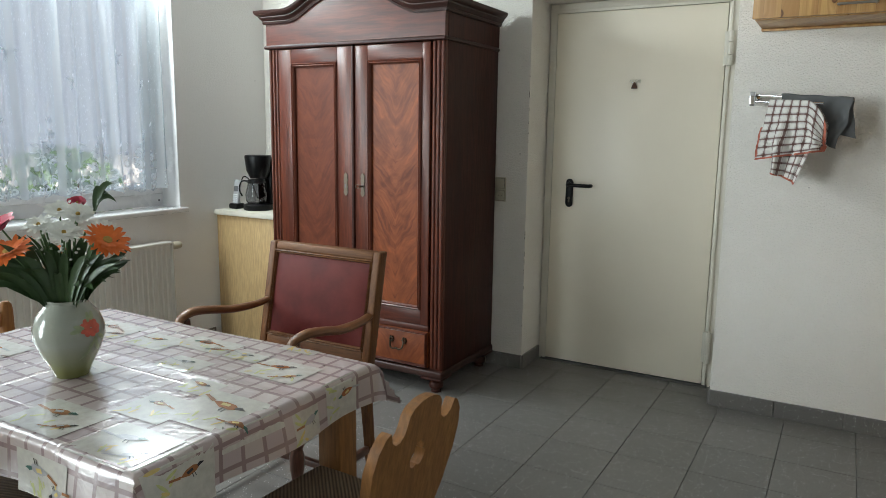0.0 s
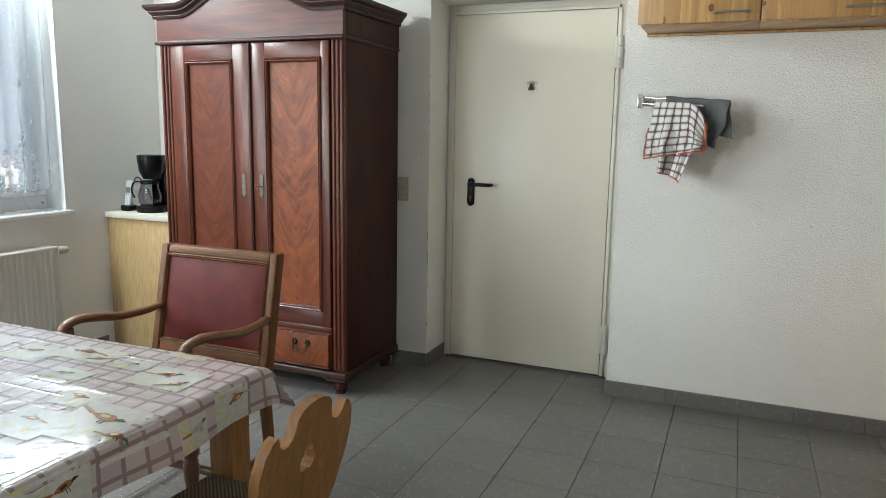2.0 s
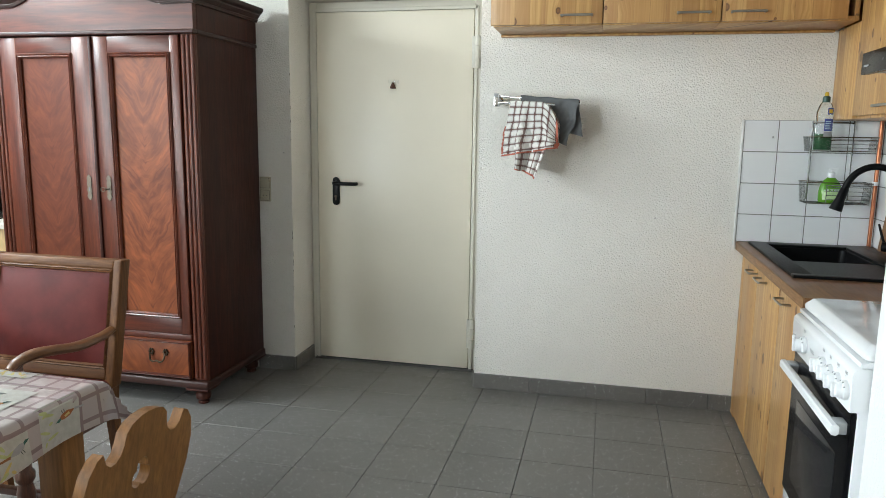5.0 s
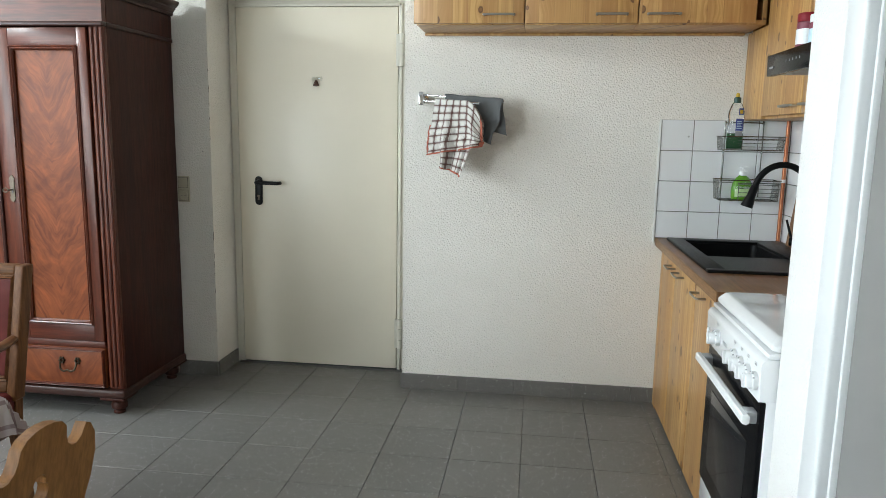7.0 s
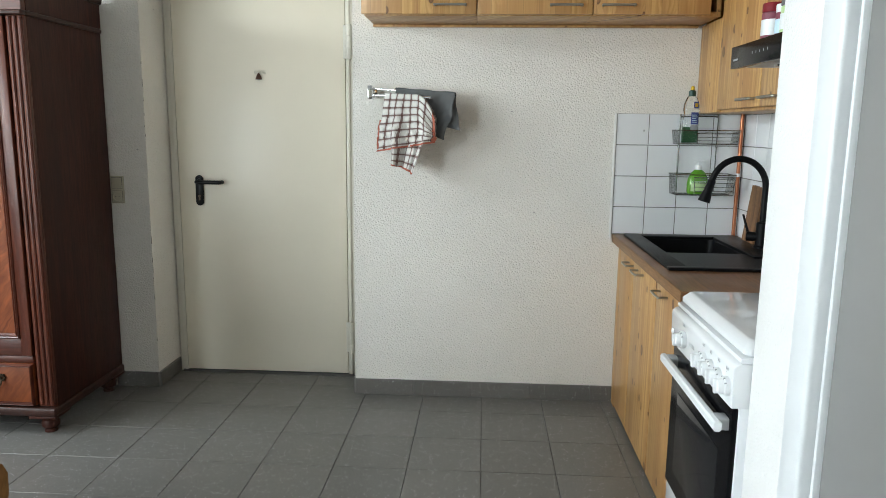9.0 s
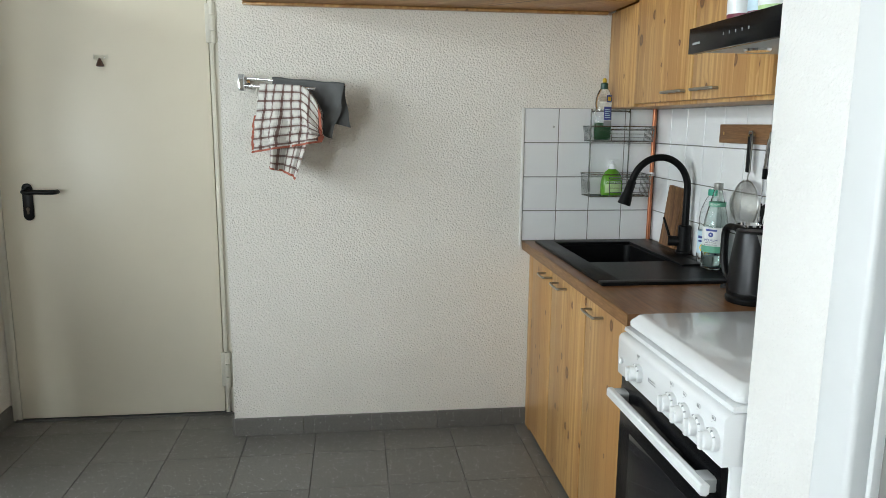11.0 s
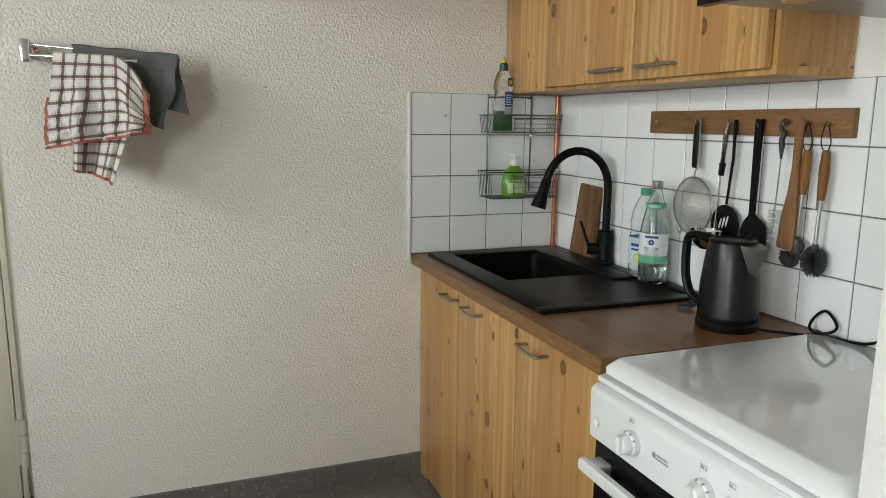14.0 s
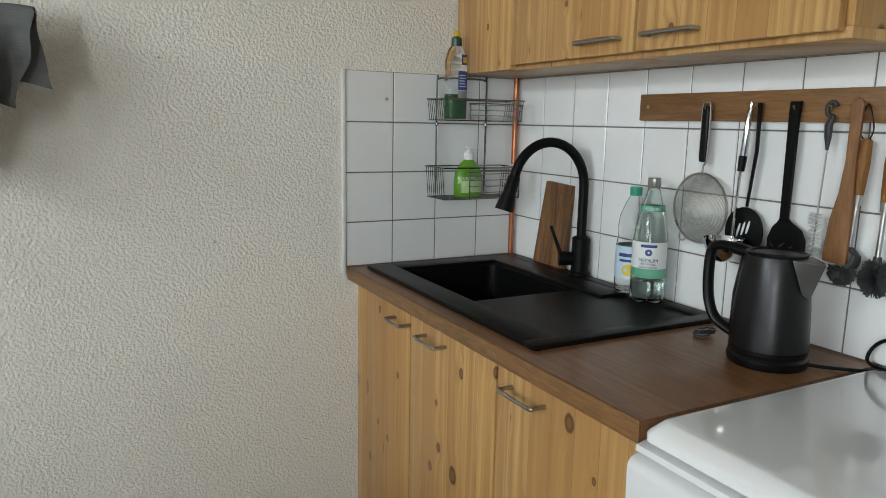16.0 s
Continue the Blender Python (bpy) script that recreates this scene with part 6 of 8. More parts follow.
# sink: rim, bowl, draining board
sink = thing("kitchen_sink", "black granite sink with a bowl and a draining board", "sink", (1.33, 3.65, CT))
R = 0.011
B0, B1, C0, C1 = 1.140, 1.468, 3.575, 3.985
bm = bmesh.new()
zt = CT + R
box(bm, SX0, SX1, SY0, SY0 + 0.040, CT - 0.004, zt, 0.003)
box(bm, SX0, B0, SY0 + 0.034, SY1, CT - 0.004, zt - 0.0003, 0.003)
box(bm, B1 + 0.078, SX1, SY0 + 0.034, SY1, CT - 0.004, zt - 0.0003, 0.003)
box(bm, B1, B1 + 0.081, C0 - 0.10, SY1, CT - 0.004, zt - 0.0006, 0.003)
box(bm, B0 - 0.006, B1 + 0.006, C1, SY1, CT - 0.004, zt - 0.0006, 0.003)
part("rim", bm, "granite_black", sink)
bm = bmesh.new()
sheet(bm, lambda u, v: Vector((u, v, zt - 0.006 - 0.003 * (v - SY0) / 0.4)), span(B0 - 0.004, B1 + 0.080, 12), span(SY0 + 0.036, C0 + 0.005, 12))
part("draining_board", bm, "granite_black", sink)
bm = bmesh.new()
rings = []
for inset, z in ((-0.004, zt - 0.0095), (0.004, zt - 0.014), (0.012, CT - 0.15), (0.035, CT - 0.185), (0.12, CT - 0.19)):
    pts = []
    x0, x1, y0, y1, r = B0 + inset, B1 - inset, C0 + inset, C1 - inset, 0.03
    for cx, cy, a0 in ((x1 - r, y1 - r, 0), (x0 + r, y1 - r, 90), (x0 + r, y0 + r, 180), (x1 - r, y0 + r, 270)):
        pts += [(cx + r * math.cos(radians(a0 + 18 * k)), cy + r * math.sin(radians(a0 + 18 * k)), z) for k in range(6)]
    rings.append([bm.verts.new(p) for p in pts])
for a, b in zip(rings, rings[1:]):
    for i in range(len(a)):
        bm.faces.new((a[i], a[(i + 1) % len(a)], b[(i + 1) % len(a)], b[i]))
bm.faces.new(rings[-1])
part("bowl", bm, "granite_black", sink)
part("drain", lathe(bmesh.new(), [(0, CT - 0.186), (0.03, CT - 0.185), (0.042, CT - 0.187), (0.044, CT - 0.1895)], (B0 + B1) / 2, (C0 + C1) / 2, 20), "steel", sink, "steel drain")

# tap
tap = thing("kitchen_tap", "matte black gooseneck tap with a pull-out spray", "tap", (1.582, 3.715, CT + R))
TXC, TYC, TZ0 = 1.578, 3.702, CT + R
bm = lathe(bmesh.new(), [(0, TZ0), (0.030, TZ0), (0.030, TZ0 + 0.006), (0.0255, TZ0 + 0.010), (0.0255, TZ0 + 0.105), (0.020, TZ0 + 0.110), (0, TZ0 + 0.110)], TXC, TYC, 24)
part("body", bm, "matte_black", tap)
WAY = Vector((-0.985, 0.15, 0)).normalized()
bm = bmesh.new()
top = TZ0 + 0.252
RAD = 0.110
pts = [Vector((TXC, TYC, TZ0 + 0.10)), Vector((TXC, TYC, TZ0 + 0.2))]
for a in span(0, 165, 22):
    ca, sa = math.cos(radians(a)), math.sin(radians(a))
    pts.append(Vector((TXC, TYC, top)) + WAY * (RAD * (1 - ca)) + Vector((0, 0, RAD * sa * 1.12)))
tube(bm, pts, 0.0135, 14)
part("spout", bm, "matte_black", tap)
tip = pts[-1]
down = (pts[-1] - pts[-2]).normalized()
bm = bmesh.new()
tube(bm, [tip, tip + down * 0.004, tip + down * 0.05, tip + down * 0.072, tip + down * 0.098], [0.0135, 0.0165, 0.018, 0.023, 0.026], 18)
part("spray_head", bm, "matte_black", tap)
bm = bmesh.new()
tube(bm, [(TXC, TYC, TZ0 + 0.045), (TXC - 0.052, TYC + 0.030, TZ0 + 0.045)], [0.019, 0.021], 16)
tube(bm, [Vector((TXC - 0.045, TYC + 0.028, TZ0 + 0.05)), Vector((TXC - 0.062, TYC + 0.062, TZ0 + 0.135))], [0.006, 0.0045], 10)
part("lever", bm, "matte_black", tap)

board = thing("chopping_board", "rustic dark wooden board leaning on the tiles", "chopping board", (1.59, 3.83, CT + R))
bm = bmesh.new()
prism(bm, [(3.788, 0.0), (3.932, 0.0), (3.905, 0.262), (3.782, 0.256)], 0.018, Matrix(((0, 0, 1, 0), (1, 0, 0, 0), (0, 1, 0, 0), (0, 0, 0, 1))), 0.002)
part("plank", bm, "acacia", board)
board.children[0].matrix_parent_inverse = board.matrix_basis.inverted() @ Matrix(((1, 0, 0.082, 1.576), (0, 1, 0, 0), (0, 0, 1, CT + 0.001), (0, 0, 0, 1)))

# ---- bottles by the tap ----
def writing(words, size, spot_, parent, material, bend=0.0, name="lettering"):
    """Raised lettering in the built-in font, read from -x; bent round a vertical axis where bend is its radius."""
    cu = bpy.data.curves.new(name, "FONT")
    cu.body, cu.size, cu.align_x, cu.extrude = words, size, "CENTER", 0.0002
    tmp = bpy.data.objects.new("tmp", cu)
    scene.collection.objects.link(tmp)
    me = bpy.data.meshes.new_from_object(tmp.evaluated_get(bpy.context.evaluated_depsgraph_get()))
    bpy.data.objects.remove(tmp)
    b = bmesh.new()
    b.from_mesh(me)
    cx, cy, z, head = spot_
    for v in b.verts:
        x, y, d = v.co
        if bend:
            a = head + x / bend
            v.co = (cx + (bend + 0.0006 + d) * math.cos(a), cy + (bend + 0.0006 + d) * math.sin(a), z + y)
        else:
            h = head + math.pi / 2
            v.co = (cx + x * math.cos(h) + d * math.cos(head), cy + x * math.sin(h) + d * math.sin(head), z + y)
    return part(name, b, material, parent)


def ring_label(parent, cx, cy, r, z0, z1, material, a0=0.0, a1=6.2832, name="label"):
    b = bmesh.new()
    sheet(b, lambda a, z: Vector((cx + r * math.cos(a), cy + r * math.sin(a), z)), span(a0, a1, 40), [z0, z1])
    return part(name, b, material, parent)


SEE = math.radians(222)      # the way labels face, towards the room
Z0 = CT + R
bot = thing("water_bottle", "clear glass water bottle with a white and green label, part full", "bottle", (1.540, 3.392, Z0))
prof = [(0, 0.004), (0.038, 0), (0.042, 0.006), (0.0425, 0.03), (0.042, 0.15), (0.038, 0.18), (0.027, 0.225), (0.017, 0.265), (0.0135, 0.278), (0.0135, 0.292)]
inner = [(r - 0.0025, z) for r, z in reversed(prof[2:])] + [(0.035, 0.010), (0, 0.012)]
part("body", lathe(bmesh.new(), [(r, Z0 + z) for r, z in prof + inner], 1.540, 3.392, 36), "bottle_glass", bot)
part("water", lathe(bmesh.new(), [(0, Z0 + 0.013), (0.034, Z0 + 0.011), (0.0385, Z0 + 0.02), (0.0393, Z0 + 0.052), (0, Z0 + 0.052)], 1.540, 3.392, 36), "bottle_glass", bot)
part("cap", lathe(bmesh.new(), [(0.0145, Z0 + 0.278), (0.0155, Z0 + 0.28), (0.0155, Z0 + 0.300), (0.014, Z0 + 0.302), (0, Z0 + 0.302)], 1.540, 3.392, 24), "steel", bot, "screw cap")
ring_label(bot, 1.540, 3.392, 0.0431, Z0 + 0.085, Z0 + 0.150, "label_white", SEE - 1.3, SEE + 1.3)
ring_label(bot, 1.540, 3.392, 0.0431, Z0 + 0.062, Z0 + 0.085, "label_green", SEE - 1.3, SEE + 1.3, "label_band")
ring_label(bot, 1.540, 3.392, 0.0290, Z0 + 0.222, Z0 + 0.236, "label_green", 0, 6.2832, "neck_label")
writing("MEDIUM", 0.0125, (1.540, 3.392, Z0 + 0.1015, SEE), bot, "label_blue", 0.0431)
writing("MIT WENIG", 0.0075, (1.540, 3.392, Z0 + 0.094, SEE), bot, "print_ink", 0.0431)
writing("KOHLENSÄURE", 0.0065, (1.540, 3.392, Z0 + 0.0868, SEE), bot, "print_ink", 0.0431)
writing("MEDIUM", 0.010, (1.540, 3.392, Z0 + 0.2255, SEE), bot, "label_white", 0.0292)
ring_label(bot, 1.540, 3.392, 0.0435, Z0 + 0.137, Z0 + 0.144, "label_blue", SEE - 0.45, SEE + 0.45, "label_mark")
b = bmesh.new()
sheet(b, lambda a, t: Vector((1.540 + 0.0436 * math.cos(SEE + 0.2 * t * math.cos(a)), 3.392 + 0.0436 * math.sin(SEE + 0.2 * t * math.cos(a)), Z0 + 0.125 + 0.0085 * t * math.sin(a))), span(0, 6.2832, 20), [0.25, 1.0])
part("label_mark", b, "label_blue", bot)
bot = thing("lemonade_bottle", "clear plastic bottle with a green cap and a lemon label", "bottle", (1.566, 3.480, Z0))
prof = [(0, 0.006), (0.03, 0), (0.040, 0.008), (0.0415, 0.03), (0.0415, 0.125), (0.038, 0.145), (0.0405, 0.165), (0.036, 0.20), (0.022, 0.235), (0.0135, 0.248), (0.0135, 0.256)]
inner = [(r - 0.0012, z) for r, z in reversed(prof[2:])] + [(0, 0.009)]
part("body", lathe(bmesh.new(), [(r, Z0 + z) for r, z in prof + inner], 1.566, 3.480, 32), "pet_clear", bot)
part("cap", lathe(bmesh.new(), [(0.0155, Z0 + 0.250), (0.0158, Z0 + 0.252), (0.0158, Z0 + 0.270), (0.014, Z0 + 0.272), (0, Z0 + 0.272)], 1.566, 3.480, 24), "cap_green", bot, "green screw cap")
ring_label(bot, 1.566, 3.480, 0.0421, Z0 + 0.040, Z0 + 0.123, "label_sky")
for da, z, w in ((-0.25, 0.096, 0.014), (-0.2, 0.083, 0.010)):
    ring_label(bot, 1.566, 3.480, 0.0426, Z0 + z, Z0 + z + w * 0.65, "label_blue", SEE + da - 0.5, SEE + da + 0.6, "label_mark")
ring_label(bot, 1.566, 3.480, 0.0426, Z0 + 0.048, Z0 + 0.116, "label_blue", SEE + 0.85, SEE + 1.0, "label_mark")
b = bmesh.new()
sheet(b, lambda a, t: Vector((1.566 + 0.0427 * math.cos(SEE - 0.05 + 0.45 * t * math.cos(a)), 3.480 + 0.0427 * math.sin(SEE - 0.05 + 0.45 * t * math.cos(a)), Z0 + 0.062 + 0.016 * t * math.sin(a))), span(0, 6.2832, 20), [0.05, 1.0])
part("lemon_print", b, "lemon", bot)

# ---- kettle ----
KCX, KCY = 1.436, 2.966
ket = thing("electric_kettle", "dark steel electric kettle with a black handle", "kettle", (KCX, KCY, CT))
part("base", lathe(bmesh.new(), [(0, CT), (0.069, CT), (0.072, CT + 0.006), (0.072, CT + 0.016), (0.068, CT + 0.021), (0.070, CT + 0.025), (0.070, CT + 0.032), (0, CT + 0.032)], KCX, KCY, 36), "black_plastic", ket)
part("body", lathe(bmesh.new(), [(0, CT + 0.033), (0.0695, CT + 0.033), (0.0695, CT + 0.05), (0.0665, CT + 0.11), (0.061, CT + 0.160), (0.0555, CT + 0.198), (0.053, CT + 0.206), (0, CT + 0.206)], KCX, KCY, 40), "kettle_steel", ket)
part("lid", lathe(bmesh.new(), [(0.053, CT + 0.204), (0.054, CT + 0.211), (0.048, CT + 0.213), (0.044, CT + 0.209), (0.02, CT + 0.208), (0, CT + 0.208)], KCX, KCY, 32), "black_plastic", ket)
KH = Vector((-0.15, 1.0, 0)).normalized()
bm = bmesh.new()
kp = lambda o, z: Vector((KCX, KCY, CT + z)) + KH * o
pts = smooth_line([kp(0.045, 0.200), kp(0.09, 0.207), kp(0.118, 0.206), kp(0.132, 0.196), kp(0.136, 0.17), kp(0.135, 0.12), kp(0.128, 0.085), kp(0.112, 0.058), kp(0.074, 0.040)], 6)
tube(bm, pts, [0.015] * 6 + [0.0125] * (len(pts) - 6), 12, flat=0.8)
tube(bm, [kp(0.074, 0.05), kp(0.073, 0.12), kp(0.060, 0.20)], 0.014, 10, flat=0.5)
part("handle", bm, "black_plastic", ket)
bm = bmesh.new()
d2 = Vector((KH.y, -KH.x, 0))
kq = lambda o, s, z: Vector((KCX, KCY, CT + z)) - KH * o + d2 * s
add(bm, [kq(0.048, 0.036, 0.206), kq(0.048, -0.036, 0.206), kq(0.090, 0.0, 0.200), kq(0.063, 0.020, 0.145), kq(0.063, -0.020, 0.145), kq(0.068, 0.0, 0.133), kq(0.078, 0.018, 0.202), kq(0.078, -0.018, 0.202)],
    [(0, 3, 6), (6, 3, 5, 2), (1, 7, 4), (7, 2, 5, 4), (3, 4, 5), (0, 6, 2, 7, 1)])
part("spout", bm, "spout_steel", ket)
bm = bmesh.new()
tube(bm, smooth_line([(KCX + 0.04, KCY - 0.06, CT + 0.006), (1.50, 2.88, CT + 0.005), (1.56, 2.83, CT + 0.006), (1.595, 2.80, CT + 0.025), (1.602, 2.835, CT + 0.056), (1.60, 2.865, CT + 0.035), (1.585, 2.86, CT + 0.008), (1.585, 2.80, CT + 0.006), (1.598, 2.72, CT + 0.014), (1.600, 2.66, CT + 0.06), (1.600, 2.62, CT + 0.13)], 8), 0.0034, 8)
part("cable", bm, "black_plastic", ket)
dish = thing("pot_scourer", "small dark wire scourer behind the kettle", "scourer", (1.46, 3.14, CT))
bm = bmesh.new()
for k in range(5):
    tube(bm, [(1.452 + 0.02 * math.cos(a + k) + 0.004 * k, 3.135 + 0.012 * math.sin(a), CT + 0.004 + 0.003 * k) for a in span(0, 6.0, 14)], 0.0016, 5)
part("wire", bm, "rubber_grey", dish)

# ---- cooker ----
OY0, OY1, OX = YP + 0.004, 2.857, 1.008
cook = thing("cooker", "white freestanding cooker with its lid closed", "cooker", (1.3, 2.56, 0))
part("body", one_box(OX + 0.009, XK - 0.03, OY0 + 0.002, OY1 - 0.002, 0.02, 0.8145, 0.003), "enamel", cook)
bm = bmesh.new()
prism(bm, [(1.014, 0.816), (1.009, 0.820), (1.011, 0.829), (1.03, 0.832), (XK - 0.03, 0.832), (XK - 0.03, 0.816)], OY1 - OY0, Matrix(((1, 0, 0, 0), (0, 0, 1, OY0), (0, 1, 0, 0), (0, 0, 0, 1))), 0.003)
part("hob_rim", bm, "enamel", cook)
bm = bmesh.new()
rings = []
L0, L1, M0, M1 = 1.019, XK - 0.04, OY0 + 0.002, OY1 - 0.002
for inset, z in ((0.002, 0.8345), (0.0, 0.837), (0.0, 0.848), (0.003, 0.853), (0.017, 0.8685), (0.024, 0.870)):
    pts = []
    x0, x1, y0, y1, r = L0 + inset, L1, M0 + inset, M1 - inset, 0.018
    for cx, cy, a0 in ((x1 - r, y1 - r, 0), (x0 + r, y1 - r, 90), (x0 + r, y0 + r, 180), (x1 - r, y0 + r, 270)):
        pts += [(cx + r * math.cos(radians(a0 + 18 * k)), cy + r * math.sin(radians(a0 + 18 * k)), z) for k in range(6)]
    rings.append([bm.verts.new(p) for p in pts])
for a, b in zip(rings, rings[1:]):
    for i in range(len(a)):
        bm.faces.new((a[i], a[(i + 1) % len(a)], b[(i + 1) % len(a)], b[i]))
bm.faces.new(rings[-1]), bm.faces.new(rings[0][::-1])
part("lid", bm, "enamel", cook, "white enamel lid, closed")
# sloping control panel
P0, P1 = Vector((0.9935, 0, 0.803)), Vector((0.9965, 0, 0.703))
bm = bmesh.new()
prism(bm, [(1.010, 0.815), (1.05, 0.815), (1.05, 0.703), (P1.x, P1.z), (P0.x + 0.0003, P0.z - 0.008), (0.9955, 0.804), (1.001, 0.811)], OY1 - OY0, Matrix(((1, 0, 0, 0), (0, 0, 1, OY0), (0, 1, 0, 0), (0, 0, 0, 1))), 0.004)
panel = part("control_panel", bm, "enamel", cook, "white control panel with printed marks")
slope = (P1 - P0).normalized()
PN = Vector((slope.z, 0, -slope.x)).normalized()
if PN.x > 0:
    PN = -PN
on_panel = lambda y, z: P0 + slope * ((0.803 - z) / -slope.z) + Vector((0, y, 0)) + PN * 0.0015
KT = PN.to_track_quat("Z", "Y").to_matrix().to_4x4()
for y in (2.708, 2.514, 2.450, 2.386, 2.322):
    c = on_panel(y, 0.750)
    knob = part("knob", lathe(bmesh.new(), [(0.024, -0.001), (0.0235, 0.010), (0.021, 0.012), (0.0195, 0.013), (0.0185, 0.024), (0.016, 0.027), (0, 0.0275)], 0, 0, 24, Matrix.Translation(c) @ KT), "white_plastic", panel, "white rotary knob")
    bm = box(bmesh.new(), -0.006, 0.006, -0.0185, 0.0185, 0.022, 0.034, 0.003)
    bmesh.ops.transform(bm, matrix=Matrix.Translation(c) @ KT @ Matrix.Rotation(radians(4), 4, "Z"), verts=bm.verts[:])
    part("grip", bm, "white_plastic", knob)
    bm = bmesh.new()
    for a in (0.6, 1.2, 1.9):
        b2 = box(bmesh.new(), -0.002, 0.002, -0.0015, 0.0015, 0.0085, 0.0125)
        merge(bm, b2, Matrix.Translation(c) @ KT @ Matrix.Rotation(a, 4, "Z") @ Matrix.Translation((0.0222, 0, 0)))
    part("scale_mark", bm, "pale_ink", knob)
    bm = box(bmesh.new(), -0.0005, 0.0005, -0.0012, 0.0012, 0, 0.0006)
    bmesh.ops.transform(bm, matrix=Matrix.Translation(on_panel(y + 0.010, 0.783)) @ KT @ Matrix.Rotation(radians(90), 4, "Z"), verts=bm.verts[:])
    part("index_mark", bm, "pale_ink", panel)
    bm = bmesh.new()
    for a0, a1, b0, b1 in ((-0.009, 0.009, 0.005, 0.0058), (-0.009, 0.009, -0.0058, -0.005), (-0.009, -0.0082, -0.005, 0.005), (0.0082, 0.009, -0.005, 0.005), (-0.007, 0.0, -0.004, 0.001)):
        box(bm, 0.8 * a0, 0.8 * a1, 0.7 * b0, 0.7 * b1, 0, 0.0006)
    bmesh.ops.transform(bm, matrix=Matrix.Translation(on_panel(y + 0.004, 0.793)) @ KT, verts=bm.verts[:])
    part("printed_symbol", bm, "pale_ink", panel)
bm = bmesh.new()
for k, w in enumerate((0.030, 0.034)):
    box(bm, -w / 2, w / 2, 0.004 - 0.007 * k - 0.0011, 0.004 - 0.007 * k + 0.0011, 0, 0.0006)
box(bm, -0.026, -0.020, -0.004, 0.006, 0, 0.0006)
bmesh.ops.transform(bm, matrix=Matrix.Translation(on_panel(2.622, 0.754)) @ KT, verts=bm.verts[:])
part("maker_mark", bm, "pale_ink", panel)
part("button", lathe(bmesh.new(), [(0.009, -0.001), (0.009, 0.003), (0.0075, 0.004), (0.0065, 0.0025), (0, 0.0025)], 0, 0, 20, Matrix.Translation(on_panel(2.828, 0.742)) @ KT), "white_plastic", panel)
odoor = part("oven_door", one_box(OX - 0.004, OX + 0.028, OY0 + 0.010, OY1 - 0.010, 0.235, 0.699, 0.006), "black_glass", cook, "black glass oven door")
part("oven_window", one_box(OX - 0.0052, OX - 0.002, OY0 + 0.09, OY1 - 0.09, 0.30, 0.56, 0.001), "oven_glass", odoor)
bm = bmesh.new()
prism(bm, [(-0.011, -0.008), (-0.007, -0.013), (0.004, -0.015), (0.010, -0.010), (0.011, 0.008), (0.004, 0.014), (-0.007, 0.013), (-0.011, 0.008)], OY1 - OY0 - 0.03, Matrix(((1, 0, 0, OX - 0.035), (0, 0, 1, OY0 + 0.015), (0, 1, 0, 0.650), (0, 0, 0, 1))), 0.003)
hd = part("oven_handle", bm, "white_plastic", odoor, "white bar handle")
for y in (OY0 + 0.05, OY1 - 0.05):
    part("bracket", one_box(OX - 0.033, OX + 0.001, y - 0.022, y + 0.022, 0.634, 0.666, 0.005), "phone_grey", hd)
part("drawer", one_box(OX + 0.002, OX + 0.028, OY0 + 0.006, OY1 - 0.006, 0.075, 0.230, 0.006), "enamel", cook, "white lower drawer")
for x in (OX + 0.06, XK - 0.08):
    for y in (OY0 + 0.05, OY1 - 0.05):
        part("foot", lathe(bmesh.new(), [(0, 0), (0.018, 0), (0.016, 0.022), (0, 0.022)], x, y, 12), "black_plastic", cook)

# ---- cooker hood with jars on it ----
HZ0, HZ1, HY0, HY1 = 1.534, 1.592, YP + 0.010, 2.702
hood = thing("cooker_hood", "slim black glass and steel cooker hood above the cooker", "cooker hood", (1.35, 2.5, HZ0))
part("front_panel", one_box(1.066, 1.086, HY0, HY1, HZ0, HZ1, 0.002), "black_glass", hood, "black glass front panel")
part("body", one_box(1.087, XK - 0.002, HY0 + 0.004, HY1 - 0.004, HZ0 + 0.008, HZ1 - 0.004, 0.002), "steel", hood, "steel body")
part("filter_plate", one_box(1.10, XK - 0.03, HY0 + 0.02, HY1 - 0.02, HZ0 + 0.003, HZ0 + 0.0075, 0.001), "brushed_nickel", hood)
part("chimney", one_box(1.40, XK - 0.002, HY0 + 0.10, HY1 - 0.10, HZ1 - 0.003, CEIL - 0.001, 0.003), "steel", hood)
part("lamp_cover", lathe(bmesh.new(), [(0.03, HZ0 + 0.003), (0.028, HZ0 - 0.002), (0.022, HZ0 - 0.002), (0, HZ0 - 0.001)], 1.17, HY1 - 0.12, 20), "chrome", hood)
for y0, y1, z0, z1 in [(2.44 + 0.025 * k, 2.443 + 0.025 * k, 1.560, 1.566) for k in range(5)] + [(2.645, 2.68, 1.553, 1.558)]:
    part("printed_mark", one_box(1.0652, 1.0662, y0, y1, z0, z1), "pale_ink", hood)
